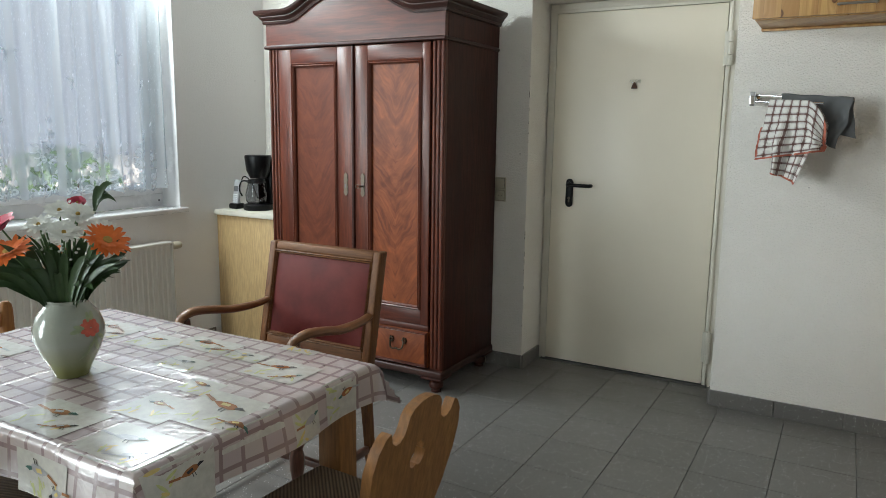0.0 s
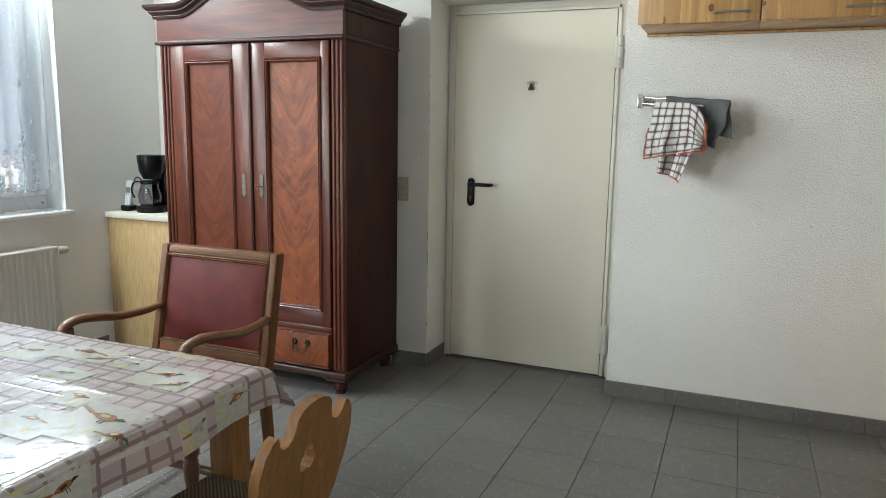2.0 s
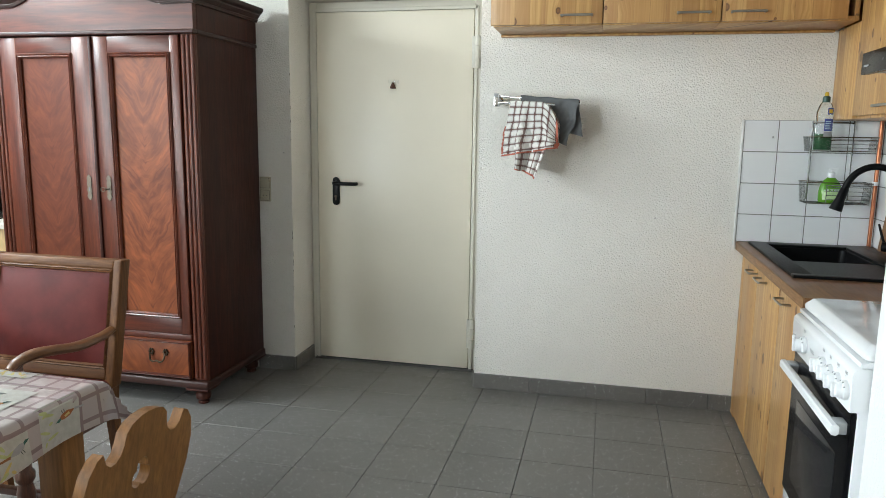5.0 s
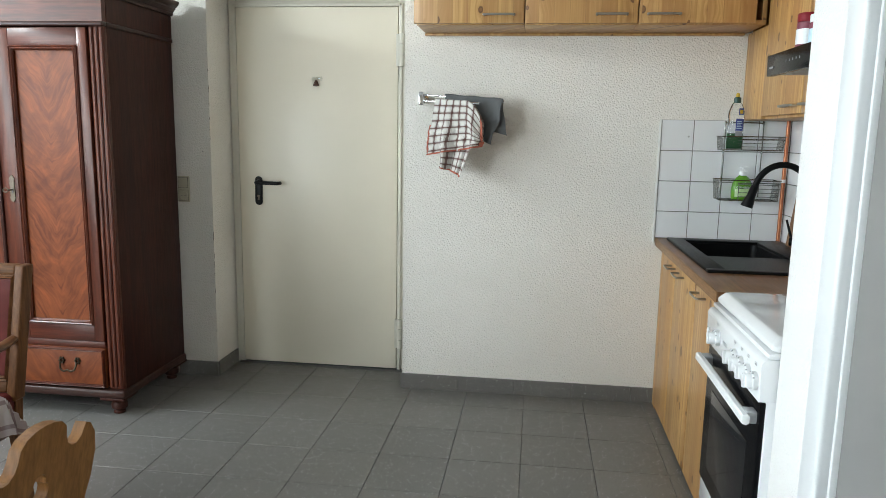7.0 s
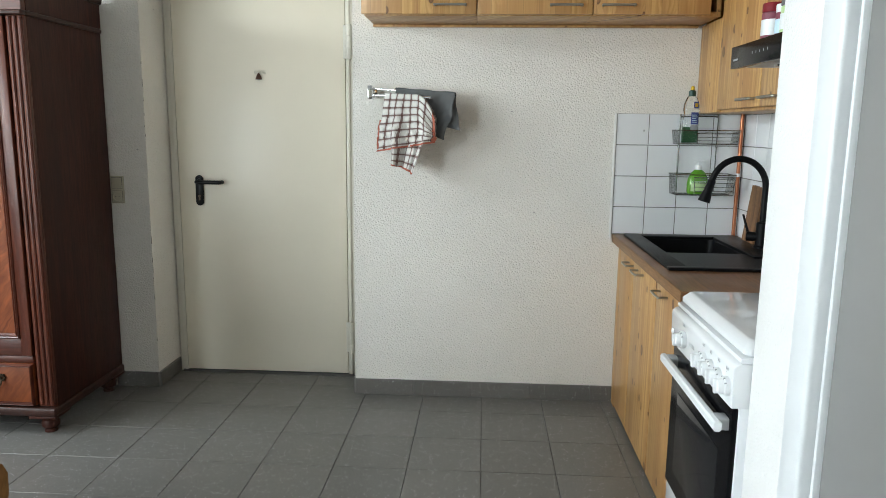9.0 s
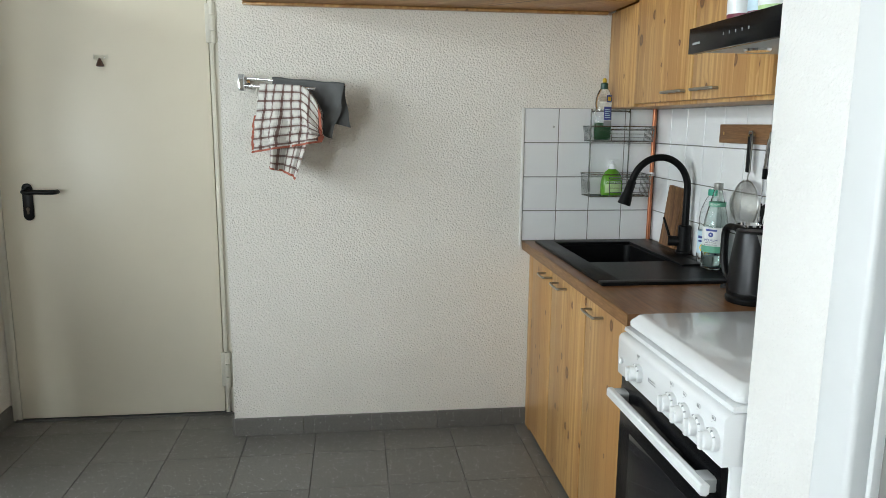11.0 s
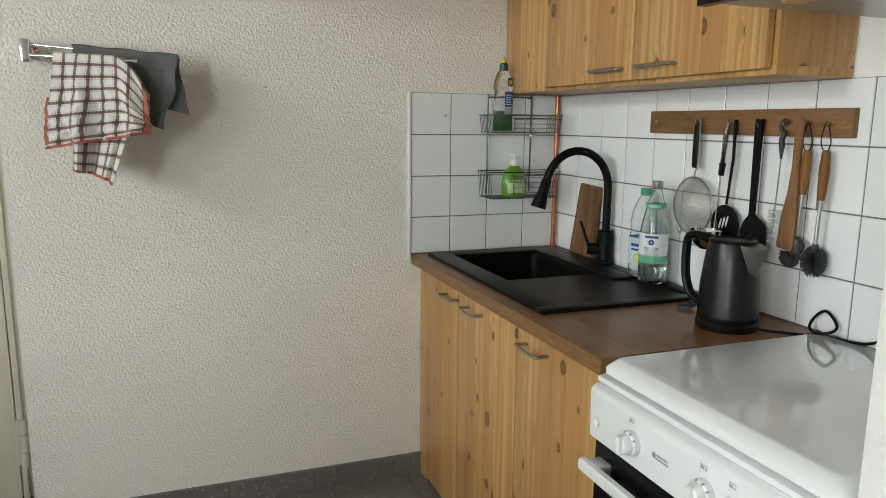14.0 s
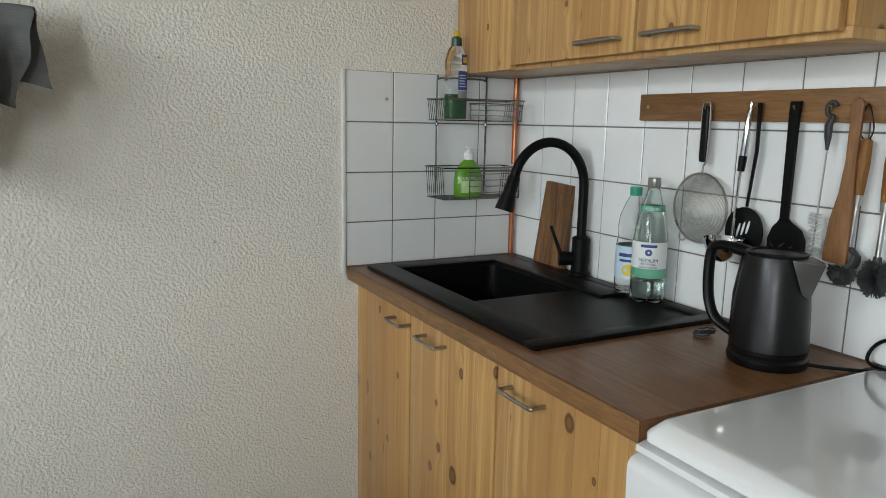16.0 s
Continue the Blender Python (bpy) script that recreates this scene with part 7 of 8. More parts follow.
for x, y, h, r, lid, fill in ((1.135, 2.600, 0.105, 0.030, "red_lid", "jar_spice"), (1.140, 2.532, 0.092, 0.026, "label_white", "jar_spice"), (1.130, 2.470, 0.10, 0.028, "print_ink", "leaf_print"), (1.145, 2.405, 0.092, 0.026, "red_lid", "label_white"), (1.20, 2.56, 0.10, 0.028, "label_white", "jar_spice"), (1.21, 2.44, 0.11, 0.03, "steel", "oak_rail")):
    jar = thing("spice_jar", "spice jar standing on the cooker hood", "jar", (x, y, HZ1 - 0.004), "jars on the hood")
    z = HZ1 - 0.004 if x > 1.087 else HZ1
    part("body", lathe(bmesh.new(), [(0, z), (r - 0.002, z), (r, z + 0.004), (r, z + h * 0.76), (r * 0.85, z + h * 0.8), (0, z + h * 0.8)], x, y, 20), "jug_glass" if fill == "oak_rail" else fill, jar)
    part("label", lathe(bmesh.new(), [(r + 0.0006, z + h * 0.22), (r + 0.0006, z + h * 0.6)], x, y, 20), "label_white" if lid != "label_white" else "label_sky", jar)
    part("lid", lathe(bmesh.new(), [(r * 0.97, z + h * 0.78), (r * 1.0, z + h * 0.8), (r * 1.0, z + h * 0.97), (r * 0.95, z + h), (0, z + h)], x, y, 20), lid, jar)

# ---- copper pipe ----
pipe = thing("copper_pipe", "copper water pipe up the tiled corner", "pipe", (1.592, YF - 0.028, CT))
bm = bmesh.new()
tube(bm, [(1.590, YF - 0.030, CT + 0.001), (1.590, YF - 0.030, KZ0 + 0.02)], 0.009, 14)
part("pipe", bm, "copper", pipe)
bm = bmesh.new()
lathe(bm, [(0.0095, 1.150), (0.0125, 1.150), (0.0125, 1.166), (0.0095, 1.166)], 1.590, YF - 0.030, 16)
box(bm, 1.585, 1.595, YF - 0.022, YF - 0.008, 1.152, 1.164)
part("clip", bm, "white_plastic", pipe, "white pipe clip")

# ---- wire baskets on the far wall ----
shelf = thing("wire_caddy", "two-tier chrome wire basket on the tiled wall", "rack", (1.39, 4.03, 1.07))


def wire_basket(x0, x1, y0, y1, z0, z1):
    bm = bmesh.new()
    t = 0.008
    rim = [(x0, y0, z1), (x1, y0, z1), (x1, y1, z1), (x0, y1, z1)]
    low = [(x0 + t, y0 + t, z0), (x1 - t, y0 + t, z0), (x1 - t, y1, z0), (x0 + t, y1, z0)]
    tube(bm, rim, 0.0024, 6, closed=True)
    tube(bm, low, 0.0018, 6, closed=True)
    for k in range(9):
        f = (k + 0.5) / 9
        for (a, b, c, d) in ((x0, x0 + t, 1, 0), (x1, x1 - t, 1, 0)):
            y = y0 + (y1 - y0) * f
            tube(bm, [(a, y, z1), (b, y, z0)], 0.0012, 5, caps=False)
    n = 4 if z1 - z0 > 0.07 else 3
    for k in range(1, n + 1):
        f = k / (n + 1)
        z = z1 + (z0 - z1) * f
        tube(bm, [(x0 + 0.09, y0 + t * f, z), (x1 - 0.01, y0 + t * f, z)], 0.0015, 5)
    tube(bm, smooth_line([(x0 + 0.09, y0 - 0.001, z0), (x0 + 0.09, y0 - 0.001, z1 - 0.02), (x0 + 0.10, y0 - 0.001, z1 - 0.012), (x1 - 0.02, y0 - 0.001, z1 - 0.012), (x1 - 0.01, y0 - 0.001, z1 - 0.02), (x1 - 0.01, y0 - 0.001, z0)], 3), 0.0018, 6)
    for k in range(7):
        y = y0 + t + (y1 - y0 - t) * (k + 0.5) / 7
        tube(bm, [(x0 + t, y, z0), (x1 - t, y, z0)], 0.0012, 5, caps=False)
    return bm


part("upper_basket", wire_basket(1.270, 1.552, 3.975, 4.085, 1.303, 1.365), "wire_steel", shelf)
part("lower_basket", wire_basket(1.268, 1.545, 3.965, 4.085, 1.069, 1.163), "wire_steel", shelf)
bm = bmesh.new()
xa, xb = 1.306, 1.482
tube(bm, smooth_line([(xa, 4.088, 1.08), (xa, 4.088, 1.41), (xa + 0.006, 4.088, 1.426), (xa + 0.03, 4.088, 1.430), (xb - 0.03, 4.088, 1.430), (xb - 0.006, 4.088, 1.426), (xb, 4.088, 1.41), (xb, 4.088, 1.08)], 4), 0.003, 8)
for x in (xa, xb):
    lathe(bm, [(0.003, 1.285), (0.0055, 1.288), (0.0055, 1.296), (0.003, 1.299)], x, 4.088, 10)
part("hanger", bm, "wire_steel", shelf)
fit_ = thing("dish_soap", "washing-up liquid bottle, a third full of green liquid", "bottle", (1.338, 4.030, 1.306))
fx, fy, fz = 1.338, 4.030, 1.3065
FL = Matrix.Translation((fx, fy, 0)) @ Matrix.Diagonal((1, 0.68, 1, 1))
part("body", lathe(bmesh.new(), [(0, fz), (0.034, fz), (0.037, fz + 0.008), (0.0365, fz + 0.10), (0.034, fz + 0.135), (0.037, fz + 0.15), (0.035, fz + 0.175), (0.024, fz + 0.205), (0.014, fz + 0.216), (0.014, fz + 0.222), (0, fz + 0.222)], 0, 0, 28, FL), "pet_clear", fit_)
part("liquid", lathe(bmesh.new(), [(0, fz + 0.003), (0.032, fz + 0.003), (0.035, fz + 0.01), (0.035, fz + 0.073), (0, fz + 0.073)], 0, 0, 28, FL), "dish_liquid", fit_, "green liquid")
part("cap", lathe(bmesh.new(), [(0.016, fz + 0.212), (0.016, fz + 0.235), (0.010, fz + 0.240), (0, fz + 0.24)], fx, fy, 18), "cap_dark_green", fit_)
part("nozzle", lathe(bmesh.new(), [(0.007, fz + 0.239), (0.009, fz + 0.243), (0.009, fz + 0.252), (0.005, fz + 0.258), (0, fz + 0.258)], fx, fy, 14), "cap_yellow", fit_)


def front_patch(parent, cx, cy, a, b_, z0, z1, x0, x1, material, name="label", lift=0.001):
    """A label on an oval bottle's front, towards -y."""
    b = bmesh.new()
    sheet(b, lambda x, z: Vector((cx + x, cy - (b_ + lift) * math.sqrt(max(0.02, 1 - (x / (a + lift)) ** 2)), z)), span(x0, x1, 10), [z0, z1])
    return part(name, b, material, parent)


front_patch(fit_, fx, fy, 0.037, 0.0255, fz + 0.085, fz + 0.140, -0.006, 0.030, "label_blue")
front_patch(fit_, fx, fy, 0.037, 0.0255, fz + 0.060, fz + 0.083, -0.006, 0.030, "pale_ink")
front_patch(fit_, fx, fy, 0.037, 0.0255, fz + 0.158, fz + 0.188, 0.004, 0.028, "label_blue", "emblem")
front_patch(fit_, fx, fy, 0.037, 0.0255, fz + 0.164, fz + 0.181, 0.009, 0.024, "cap_yellow", "emblem", 0.0016)
for k in range(5):
    front_patch(fit_, fx, fy, 0.037, 0.0255, fz + 0.094 + 0.008 * k, fz + 0.097 + 0.008 * k, -0.002, 0.024 - 0.003 * (k % 3), "label_sky", "small_print", 0.0016)
soap = thing("hand_soap", "green hand soap pump bottle in the lower basket", "soap", (1.389, 4.028, 1.072))
sx, sy, sz = 1.389, 4.028, 1.072
SLm = Matrix.Translation((sx, sy, 0)) @ Matrix.Diagonal((1, 0.62, 1, 1))
part("body", lathe(bmesh.new(), [(0, sz), (0.044, sz), (0.048, sz + 0.008), (0.049, sz + 0.045), (0.044, sz + 0.075), (0.030, sz + 0.100), (0.016, sz + 0.112), (0.014, sz + 0.116), (0, sz + 0.116)], 0, 0, 30, SLm), "soap_green", soap)
part("pump_collar", lathe(bmesh.new(), [(0.0155, sz + 0.112), (0.0155, sz + 0.132), (0.011, sz + 0.136), (0.006, sz + 0.138), (0.005, sz + 0.15), (0, sz + 0.15)], sx, sy, 18), "white_plastic", soap, "white pump")
bm = bmesh.new()
box(bm, sx - 0.012, sx + 0.026, sy - 0.007, sy + 0.007, sz + 0.146, sz + 0.154, 0.003)
part("pump_head", bm, "white_plastic", soap)
front_patch(soap, sx, sy, 0.049, 0.030, sz + 0.012, sz + 0.050, -0.036, 0.036, "leaf_print")
cur = bpy.data.curves.new("lettering", "FONT")
cur.body, cur.size, cur.align_x = "CREMESEIFE", 0.0125, "CENTER"
tmp = bpy.data.objects.new("tmp", cur)
scene.collection.objects.link(tmp)
me = bpy.data.meshes.new_from_object(tmp.evaluated_get(bpy.context.evaluated_depsgraph_get()))
bpy.data.objects.remove(tmp)
b = bmesh.new()
b.from_mesh(me)
for v in b.verts:
    x, z, _ = v.co
    v.co = (sx + x, sy - 0.0322 * math.sqrt(max(0.02, 1 - (x / 0.051) ** 2)), sz + 0.053 + z)
part("lettering", b, "label_white", soap)
scr = solid("wall_screw", lathe(bmesh.new(), [(0.0045, 0), (0.005, 0.003), (0.003, 0.004), (0.002, 0.002), (0, 0.002)], 0, 0, 12, Matrix.Translation((1.143, YF - 0.010, 1.361)) @ Matrix.Rotation(radians(90), 4, "X")), "steel", "small screw in a white wall tile", "screw")

# ---- rail with utensils ----
rail = thing("utensil_rail", "oak board with brass hooks on the tiled wall", "rail", (1.6, 3.17, 1.31))
part("board", one_box(1.596, 1.6135, 2.815, 3.520, 1.311, 1.376, 0.002), "oak_rail", rail)
HOOKS = (3.290, 3.168, 3.066, 2.988, 2.930, 2.864)
for y in HOOKS:
    bm = bmesh.new()
    tube(bm, smooth_line([(1.597, y, 1.343), (1.586, y, 1.340), (1.580, y, 1.336), (1.575, y, 1.343)], 4), 0.0022, 7)
    lathe(bm, [(0, 0), (0.004, 0.001), (0.004, 0.004), (0, 0.005)], 0, 0, 10, Matrix.Translation((1.5965, y, 1.343)) @ Matrix.Rotation(radians(-90), 4, "Y"))
    part("hook", bm, "brass", rail, "brass hook")
for y in (3.49, 2.835):
    part("screw", lathe(bmesh.new(), [(0.0055, 0), (0.005, 0.001), (0.001, 0.0003), (0, 0.0003)], 0, 0, 12, Matrix.Translation((1.596, y, 1.345)) @ Matrix.Rotation(radians(-90), 4, "Y")), "brass", rail)


def strip(bm, pts, r, flat=0.4, seg=10):
    tube(bm, pts, r, seg, flat=flat)


X0 = 1.583
y = HOOKS[0]
sv = thing("sieve", "steel mesh sieve with a black handle on a hook", "sieve", (X0, y, 1.03), "hanging utensils")
bm = bmesh.new()
box(bm, X0 - 0.006, X0 + 0.006, y - 0.010, y + 0.010, 1.218, 1.345, 0.005, 3)
part("handle", bm, "black_plastic", sv, "black handle")
bm = bmesh.new()
tube(bm, smooth_line([(X0, y + 0.011, 1.23), (X0, y + 0.011, 1.34), (X0, y, 1.352), (X0, y - 0.011, 1.34), (X0, y - 0.011, 1.23), (X0, y - 0.003, 1.21), (X0, y, 1.185)], 4), 0.0025, 6)
c = Vector((X0 - 0.003, y - 0.004, 1.112))
tube(bm, [c + Vector((0, 0.078 * math.cos(a), 0.080 * math.sin(a))) for a in span(0, 6.2832 * 35 / 36, 36)], 0.0028, 6, closed=True)
tube(bm, [c + Vector((0, 0.010 * math.cos(a) + 0.045, -0.072 + 0.010 * math.sin(a))) for a in span(0, 6.2832 * 11 / 12, 12)], 0.002, 6, closed=True)
part("rim", bm, "steel", sv, "steel rim")
bm = bmesh.new()
sheet(bm, lambda a, t: c + Vector((-0.045 * (1 - t * t) + 0.0, 0.078 * t * math.cos(a), 0.078 * t * math.sin(a))), span(0, 6.2832, 33), [0.02, 0.3, 0.55, 0.75, 0.9, 1.0])
part("mesh_bowl", bm, "sieve_mesh", sv, "fine steel mesh")
y = HOOKS[1]
sp = thing("slotted_spoon", "black nylon slotted spoon on a hook", "spoon", (X0 + 0.008, y - 0.012, 1.02), "hanging utensils")
bm = bmesh.new()
strip(bm, [(X0 + 0.006, y - 0.014, 1.35), (X0 + 0.006, y - 0.016, 1.25), (X0 + 0.004, y - 0.006, 1.13)], [0.012, 0.010, 0.008])
part("handle", bm, "matte_black", sp)
bm = bmesh.new()
outline = [(y - 0.004 + 0.049 * math.cos(a), 1.074 + 0.054 * math.sin(a)) for a in (6.2832 * k / 28 for k in range(28))]
prism(bm, outline, 0.005, YZ(X0 + 0.001), 0.0015)
bowl = part("bowl", bm, "matte_black", sp)
bm = bmesh.new()
for k in range(3):
    prism(bm, oval(y - 0.016 + 0.012 * k, 1.085 - 0.004 * k, 0.0028, 0.016, 0.25, 12), 0.0012, YZ(X0 - 0.0003))
part("slot", bm, "white_tile", bowl)
ld = thing("ladle", "polished steel ladle hanging by its handle", "ladle", (X0 - 0.008, y + 0.005, 1.0), "hanging utensils")
bm = bmesh.new()
strip(bm, [(X0 - 0.004, y, 1.352), (X0 - 0.004, y, 1.335), (X0 - 0.005, y + 0.002, 1.325), (X0 - 0.008, y + 0.006, 1.235)], [0.006, 0.007, 0.010, 0.011], 0.7)
strip(bm, [(X0 - 0.010, y + 0.008, 1.208), (X0 - 0.012, y + 0.011, 1.10), (X0 - 0.012, y + 0.012, 1.06)], [0.008, 0.007, 0.009], 0.45)
lathe(bm, [(0.042, 1.062), (0.041, 1.050), (0.034, 1.028), (0.018, 1.012), (0, 1.008), (0, 1.010), (0.017, 1.014), (0.032, 1.030), (0.039, 1.050), (0.042, 1.062)], X0 - 0.046, y + 0.004, 28)
part("steel_body", bm, "chrome", ld)
bm = bmesh.new()
strip(bm, [(X0 - 0.008, y + 0.006, 1.238), (X0 - 0.0095, y + 0.0075, 1.205)], [0.012, 0.010], 0.75)
part("black_collar", bm, "black_plastic", ld)
y = HOOKS[2]
tn = thing("turner", "black nylon turner hanging on a hook", "turner", (X0, y + 0.01, 1.02), "hanging utensils")
bm = bmesh.new()
prism(bm, [(y - 0.013, 1.352), (y + 0.012, 1.352), (y + 0.012, 1.325), (y + 0.010, 1.20), (y + 0.010, 1.108), (y - 0.008, 1.108), (y - 0.009, 1.20), (y - 0.008, 1.325)], 0.007, YZ(X0 - 0.003), 0.002)
part("handle", bm, "matte_black", tn)
bm = bmesh.new()
prism(bm, [(y + 0.010, 1.118), (y - 0.008, 1.118), (y - 0.018, 1.108), (y - 0.042, 1.096), (y - 0.053, 1.075), (y - 0.050, 1.005), (y + 0.030, 1.000), (y + 0.036, 1.070), (y + 0.026, 1.096), (y + 0.014, 1.106)], 0.003, YZ(X0 - 0.001), 0.001)
bl = part("blade", bm, "matte_black", tn)
bm = bmesh.new()
for k in range(3):
    prism(bm, oval(y - 0.016 + 0.018 * k, 1.055 + 0.004 * (k % 2), 0.0016, 0.012, 0.9 if k < 2 else -0.6, 10), 0.001, YZ(X0 - 0.0018))
part("slot", bm, "rubber_grey", bl)
y = HOOKS[3]
bb = thing("bottle_brush", "slim bottle brush with a hooked grey handle", "brush", (X0, y, 1.05), "hanging utensils")
bm = bmesh.new()
tube(bm, [(X0 + 0.010 * 0, y + 0.010 * math.cos(a), 1.335 + 0.014 * math.sin(a)) for a in span(2.6, -2.0, 14)], 0.0045, 8)
strip(bm, [(X0, y - 0.004, 1.325), (X0, y + 0.004, 1.305), (X0, y + 0.003, 1.285), (X0, y + 0.002, 1.258)], [0.006, 0.012, 0.011, 0.004], 0.6)
part("handle", bm, "rubber_grey", bb)
bm = bmesh.new()
tube(bm, [(X0, y + 0.002, 1.262), (X0, y + 0.010, 1.05)], 0.0018, 6)
part("stem", bm, "steel", bb)
bm = bmesh.new()
rng = random.Random(4)
for k in range(170):
    z = rng.uniform(1.05, 1.135)
    a = rng.uniform(0, 6.2832)
    p = Vector((X0, y + 0.008, z))
    tube(bm, [p, p + Vector((0.013 * math.cos(a), 0.015 * math.sin(a), rng.uniform(-0.003, 0.003)))], 0.0008, 3, caps=False)
tagged(part("bristles", bm, "bristle_clear", bb, "clear bristles"), kind="stuff")
y = HOOKS[4]
db = thing("dish_brush", "dish brush with a wooden handle and grey bristles", "brush", (X0, y, 1.0), "hanging utensils")


def wooden_handle(parent, yy, z1, z0, slant=0.0):
    bm = bmesh.new()
    at = lambda z: (X0, yy + slant * (z1 - z), z)
    L = z1 - z0
    tube(bm, [at(z1), at(z1 - 0.004), at(z1 - L * 0.4), at(z1 - L * 0.8), at(z0)], [0.007, 0.0095, 0.0115, 0.010, 0.0085], 14)
    part("handle", bm, "beech", parent, "varnished wooden handle")
    bm = bmesh.new()
    tube(bm, [at(z0 + 0.001), at(z0 - 0.018)], [0.0092, 0.008], 12)
    tube(bm, [at(z0 - 0.016), at(z0 - 0.10)], 0.0048, 10)
    part("ferrule", bm, "steel", parent, "steel stem")
    bm = bmesh.new()
    tube(bm, smooth_line([(X0 - 0.002, yy + 0.003, z1 - 0.006), (X0 - 0.004, yy + 0.014, z1 + 0.02), (1.578, yy + 0.002, 1.345), (X0 - 0.004, yy - 0.012, z1 + 0.02), (X0 - 0.002, yy - 0.003, z1 - 0.006)], 4), 0.0014, 5)
    part("cord_loop", bm, "matte_black", parent)
    return at(z0 - 0.10)


end = wooden_handle(db, y - 0.016, 1.282, 1.178, 0.04)
bm = bmesh.new()
tube(bm, smooth_line([end, (X0 - 0.002, y - 0.022, 1.068), (X0 - 0.006, y - 0.024, 1.052), (X0 - 0.012, y - 0.014, 1.036)], 4), [0.007] * 5 + [0.011] * 6 + [0.009] * 2, 10, flat=0.6)
part("brush_head", bm, "rubber_grey", db)
bm = bmesh.new()
c = Vector((X0 - 0.016, y - 0.008, 1.034))
for k in range(700):
    d = Vector((rng.gauss(0, 1), rng.gauss(0, 1), rng.gauss(0, 1))).normalized()
    if d.z > 0.35:
        d.z *= -1
    q = c + Vector((0.019 * d.x, 0.027 * d.y, 0.027 * d.z)) * rng.uniform(0.85, 1.06)
    tube(bm, [c + Vector((0.3 * (q.x - c.x), 0.4 * (q.y - c.y), 0.006)), q], 0.0010, 3, caps=False)
tagged(part("bristles", bm, "bristle_grey", db, "grey bristles"), kind="stuff")
st = thing("wooden_spatula", "wooden spatula hanging on a hook", "spatula", (X0 - 0.012, y, 1.04), "hanging utensils")
bm = bmesh.new()
out = [(y - 0.012, 1.345), (y - 0.008, 1.353), (y, 1.356), (y + 0.008, 1.353), (y + 0.011, 1.345), (y + 0.010, 1.30), (y + 0.010, 1.24), (y + 0.016, 1.18), (y + 0.028, 1.13), (y + 0.036, 1.06), (y + 0.034, 1.048), (y - 0.008, 1.045), (y - 0.013, 1.052), (y - 0.014, 1.13), (y - 0.012, 1.18), (y - 0.010, 1.24), (y - 0.011, 1.30)]
prism(bm, out, 0.007, YZ(1.566), 0.002)
part("blade", bm, "spatula_wood", st)
y = HOOKS[5]
rb = thing("round_brush", "round washing-up brush with a wooden handle", "brush", (X0, y, 0.975), "hanging utensils")
end = wooden_handle(rb, y, 1.283, 1.170, 0.02)
bm = bmesh.new()
tube(bm, [end, (end[0], end[1], end[2] - 0.02)], [0.007, 0.009], 12)
part("brush_head", bm, "rubber_grey", rb)
bm = bmesh.new()
for k in range(1000):
    a, t = rng.uniform(0, 6.2832), rng.uniform(-1, 1)
    p = Vector((end[0], end[1], end[2] - 0.040 - 0.018 * t))
    r = math.sqrt(max(0.12, 1 - 0.8 * t * t)) * rng.uniform(0.85, 1.08)
    q = p + Vector((0.026 * r * math.cos(a), 0.029 * r * math.sin(a), -0.014 * t + rng.uniform(-0.004, 0.004)))
    q.x = min(q.x, 1.607)
    tube(bm, [p, q], 0.0010, 3, caps=False)
tagged(part("bristles", bm, "bristle_grey", rb, "dark grey bristles"), kind="stuff")

# ---- towel rail and towels ----
MT = Vector((-0.156, YF, 1.527))
ARM = Vector((0.955, -0.20, -0.075)).normalized()
tr = thing("towel_rail", "chrome swing-arm towel rail on the wall", "towel rail", MT)
bm = bmesh.new()
lathe(bm, [(0, 0), (0.024, 0), (0.026, 0.004), (0.024, 0.012), (0.016, 0.018), (0.016, 0.050), (0, 0.050)], 0, 0, 24, Matrix.Translation(MT) @ Matrix.Rotation(radians(90), 4, "X"))
box(bm, MT.x - 0.012, MT.x + 0.012, YF - 0.088, YF - 0.045, 1.492, 1.556, 0.003)
part("bracket", bm, "chrome", tr)
P_A, P_B = Vector((MT.x + 0.01, YF - 0.062, 1.543)), Vector((MT.x + 0.005, YF - 0.078, 1.512))
ARM_B = Vector((0.90, -0.33, -0.045)).normalized()
for p, d, reach in ((P_A, ARM, 0.41), (P_B, ARM_B, 0.31)):
    bm = bmesh.new()
    tube(bm, [p, p + d * reach], 0.0058, 12)
    part("arm", bm, "chrome", tr)


def towel_sheet(p, d, u0, u1, front, back, shape):
    """Cloth folded over an arm: v runs from the front hem over the arm to the back hem."""
    side = Vector((-d.y, d.x, 0)).normalized()
    if side.y > 0:
        side = -side

    def fn(u, v):
        along = p + d * u
        f, sway, lift = shape(u, v)
        if v < -0.012:
            return along + side * (0.011 + f) + d * sway + Vector((0, 0, v + 0.018 + lift))
        if v > 0.012:
            return along - side * (0.011 - f * 0.5) + d * sway * 0.6 + Vector((0, 0, -v + 0.018 + lift))
        a = v / 0.012 * math.pi / 2
        return along - side * 0.011 * math.sin(a) + side * f * 0.3 + Vector((0, 0, 0.007 + 0.006 * math.cos(a) + lift))

    nv = 26
    vs = [-front + (front - 0.014) * k / (nv - 1) for k in range(nv)] + [-0.011, -0.006, 0, 0.006, 0.011] + [0.014 + (back - 0.014) * k / 14 for k in range(15)]
    return fn, span(u0, u1, 34), vs


grey = thing("grey_towel", "dark grey ribbed towel folded over the rail", "towel", P_A + ARM * 0.3)


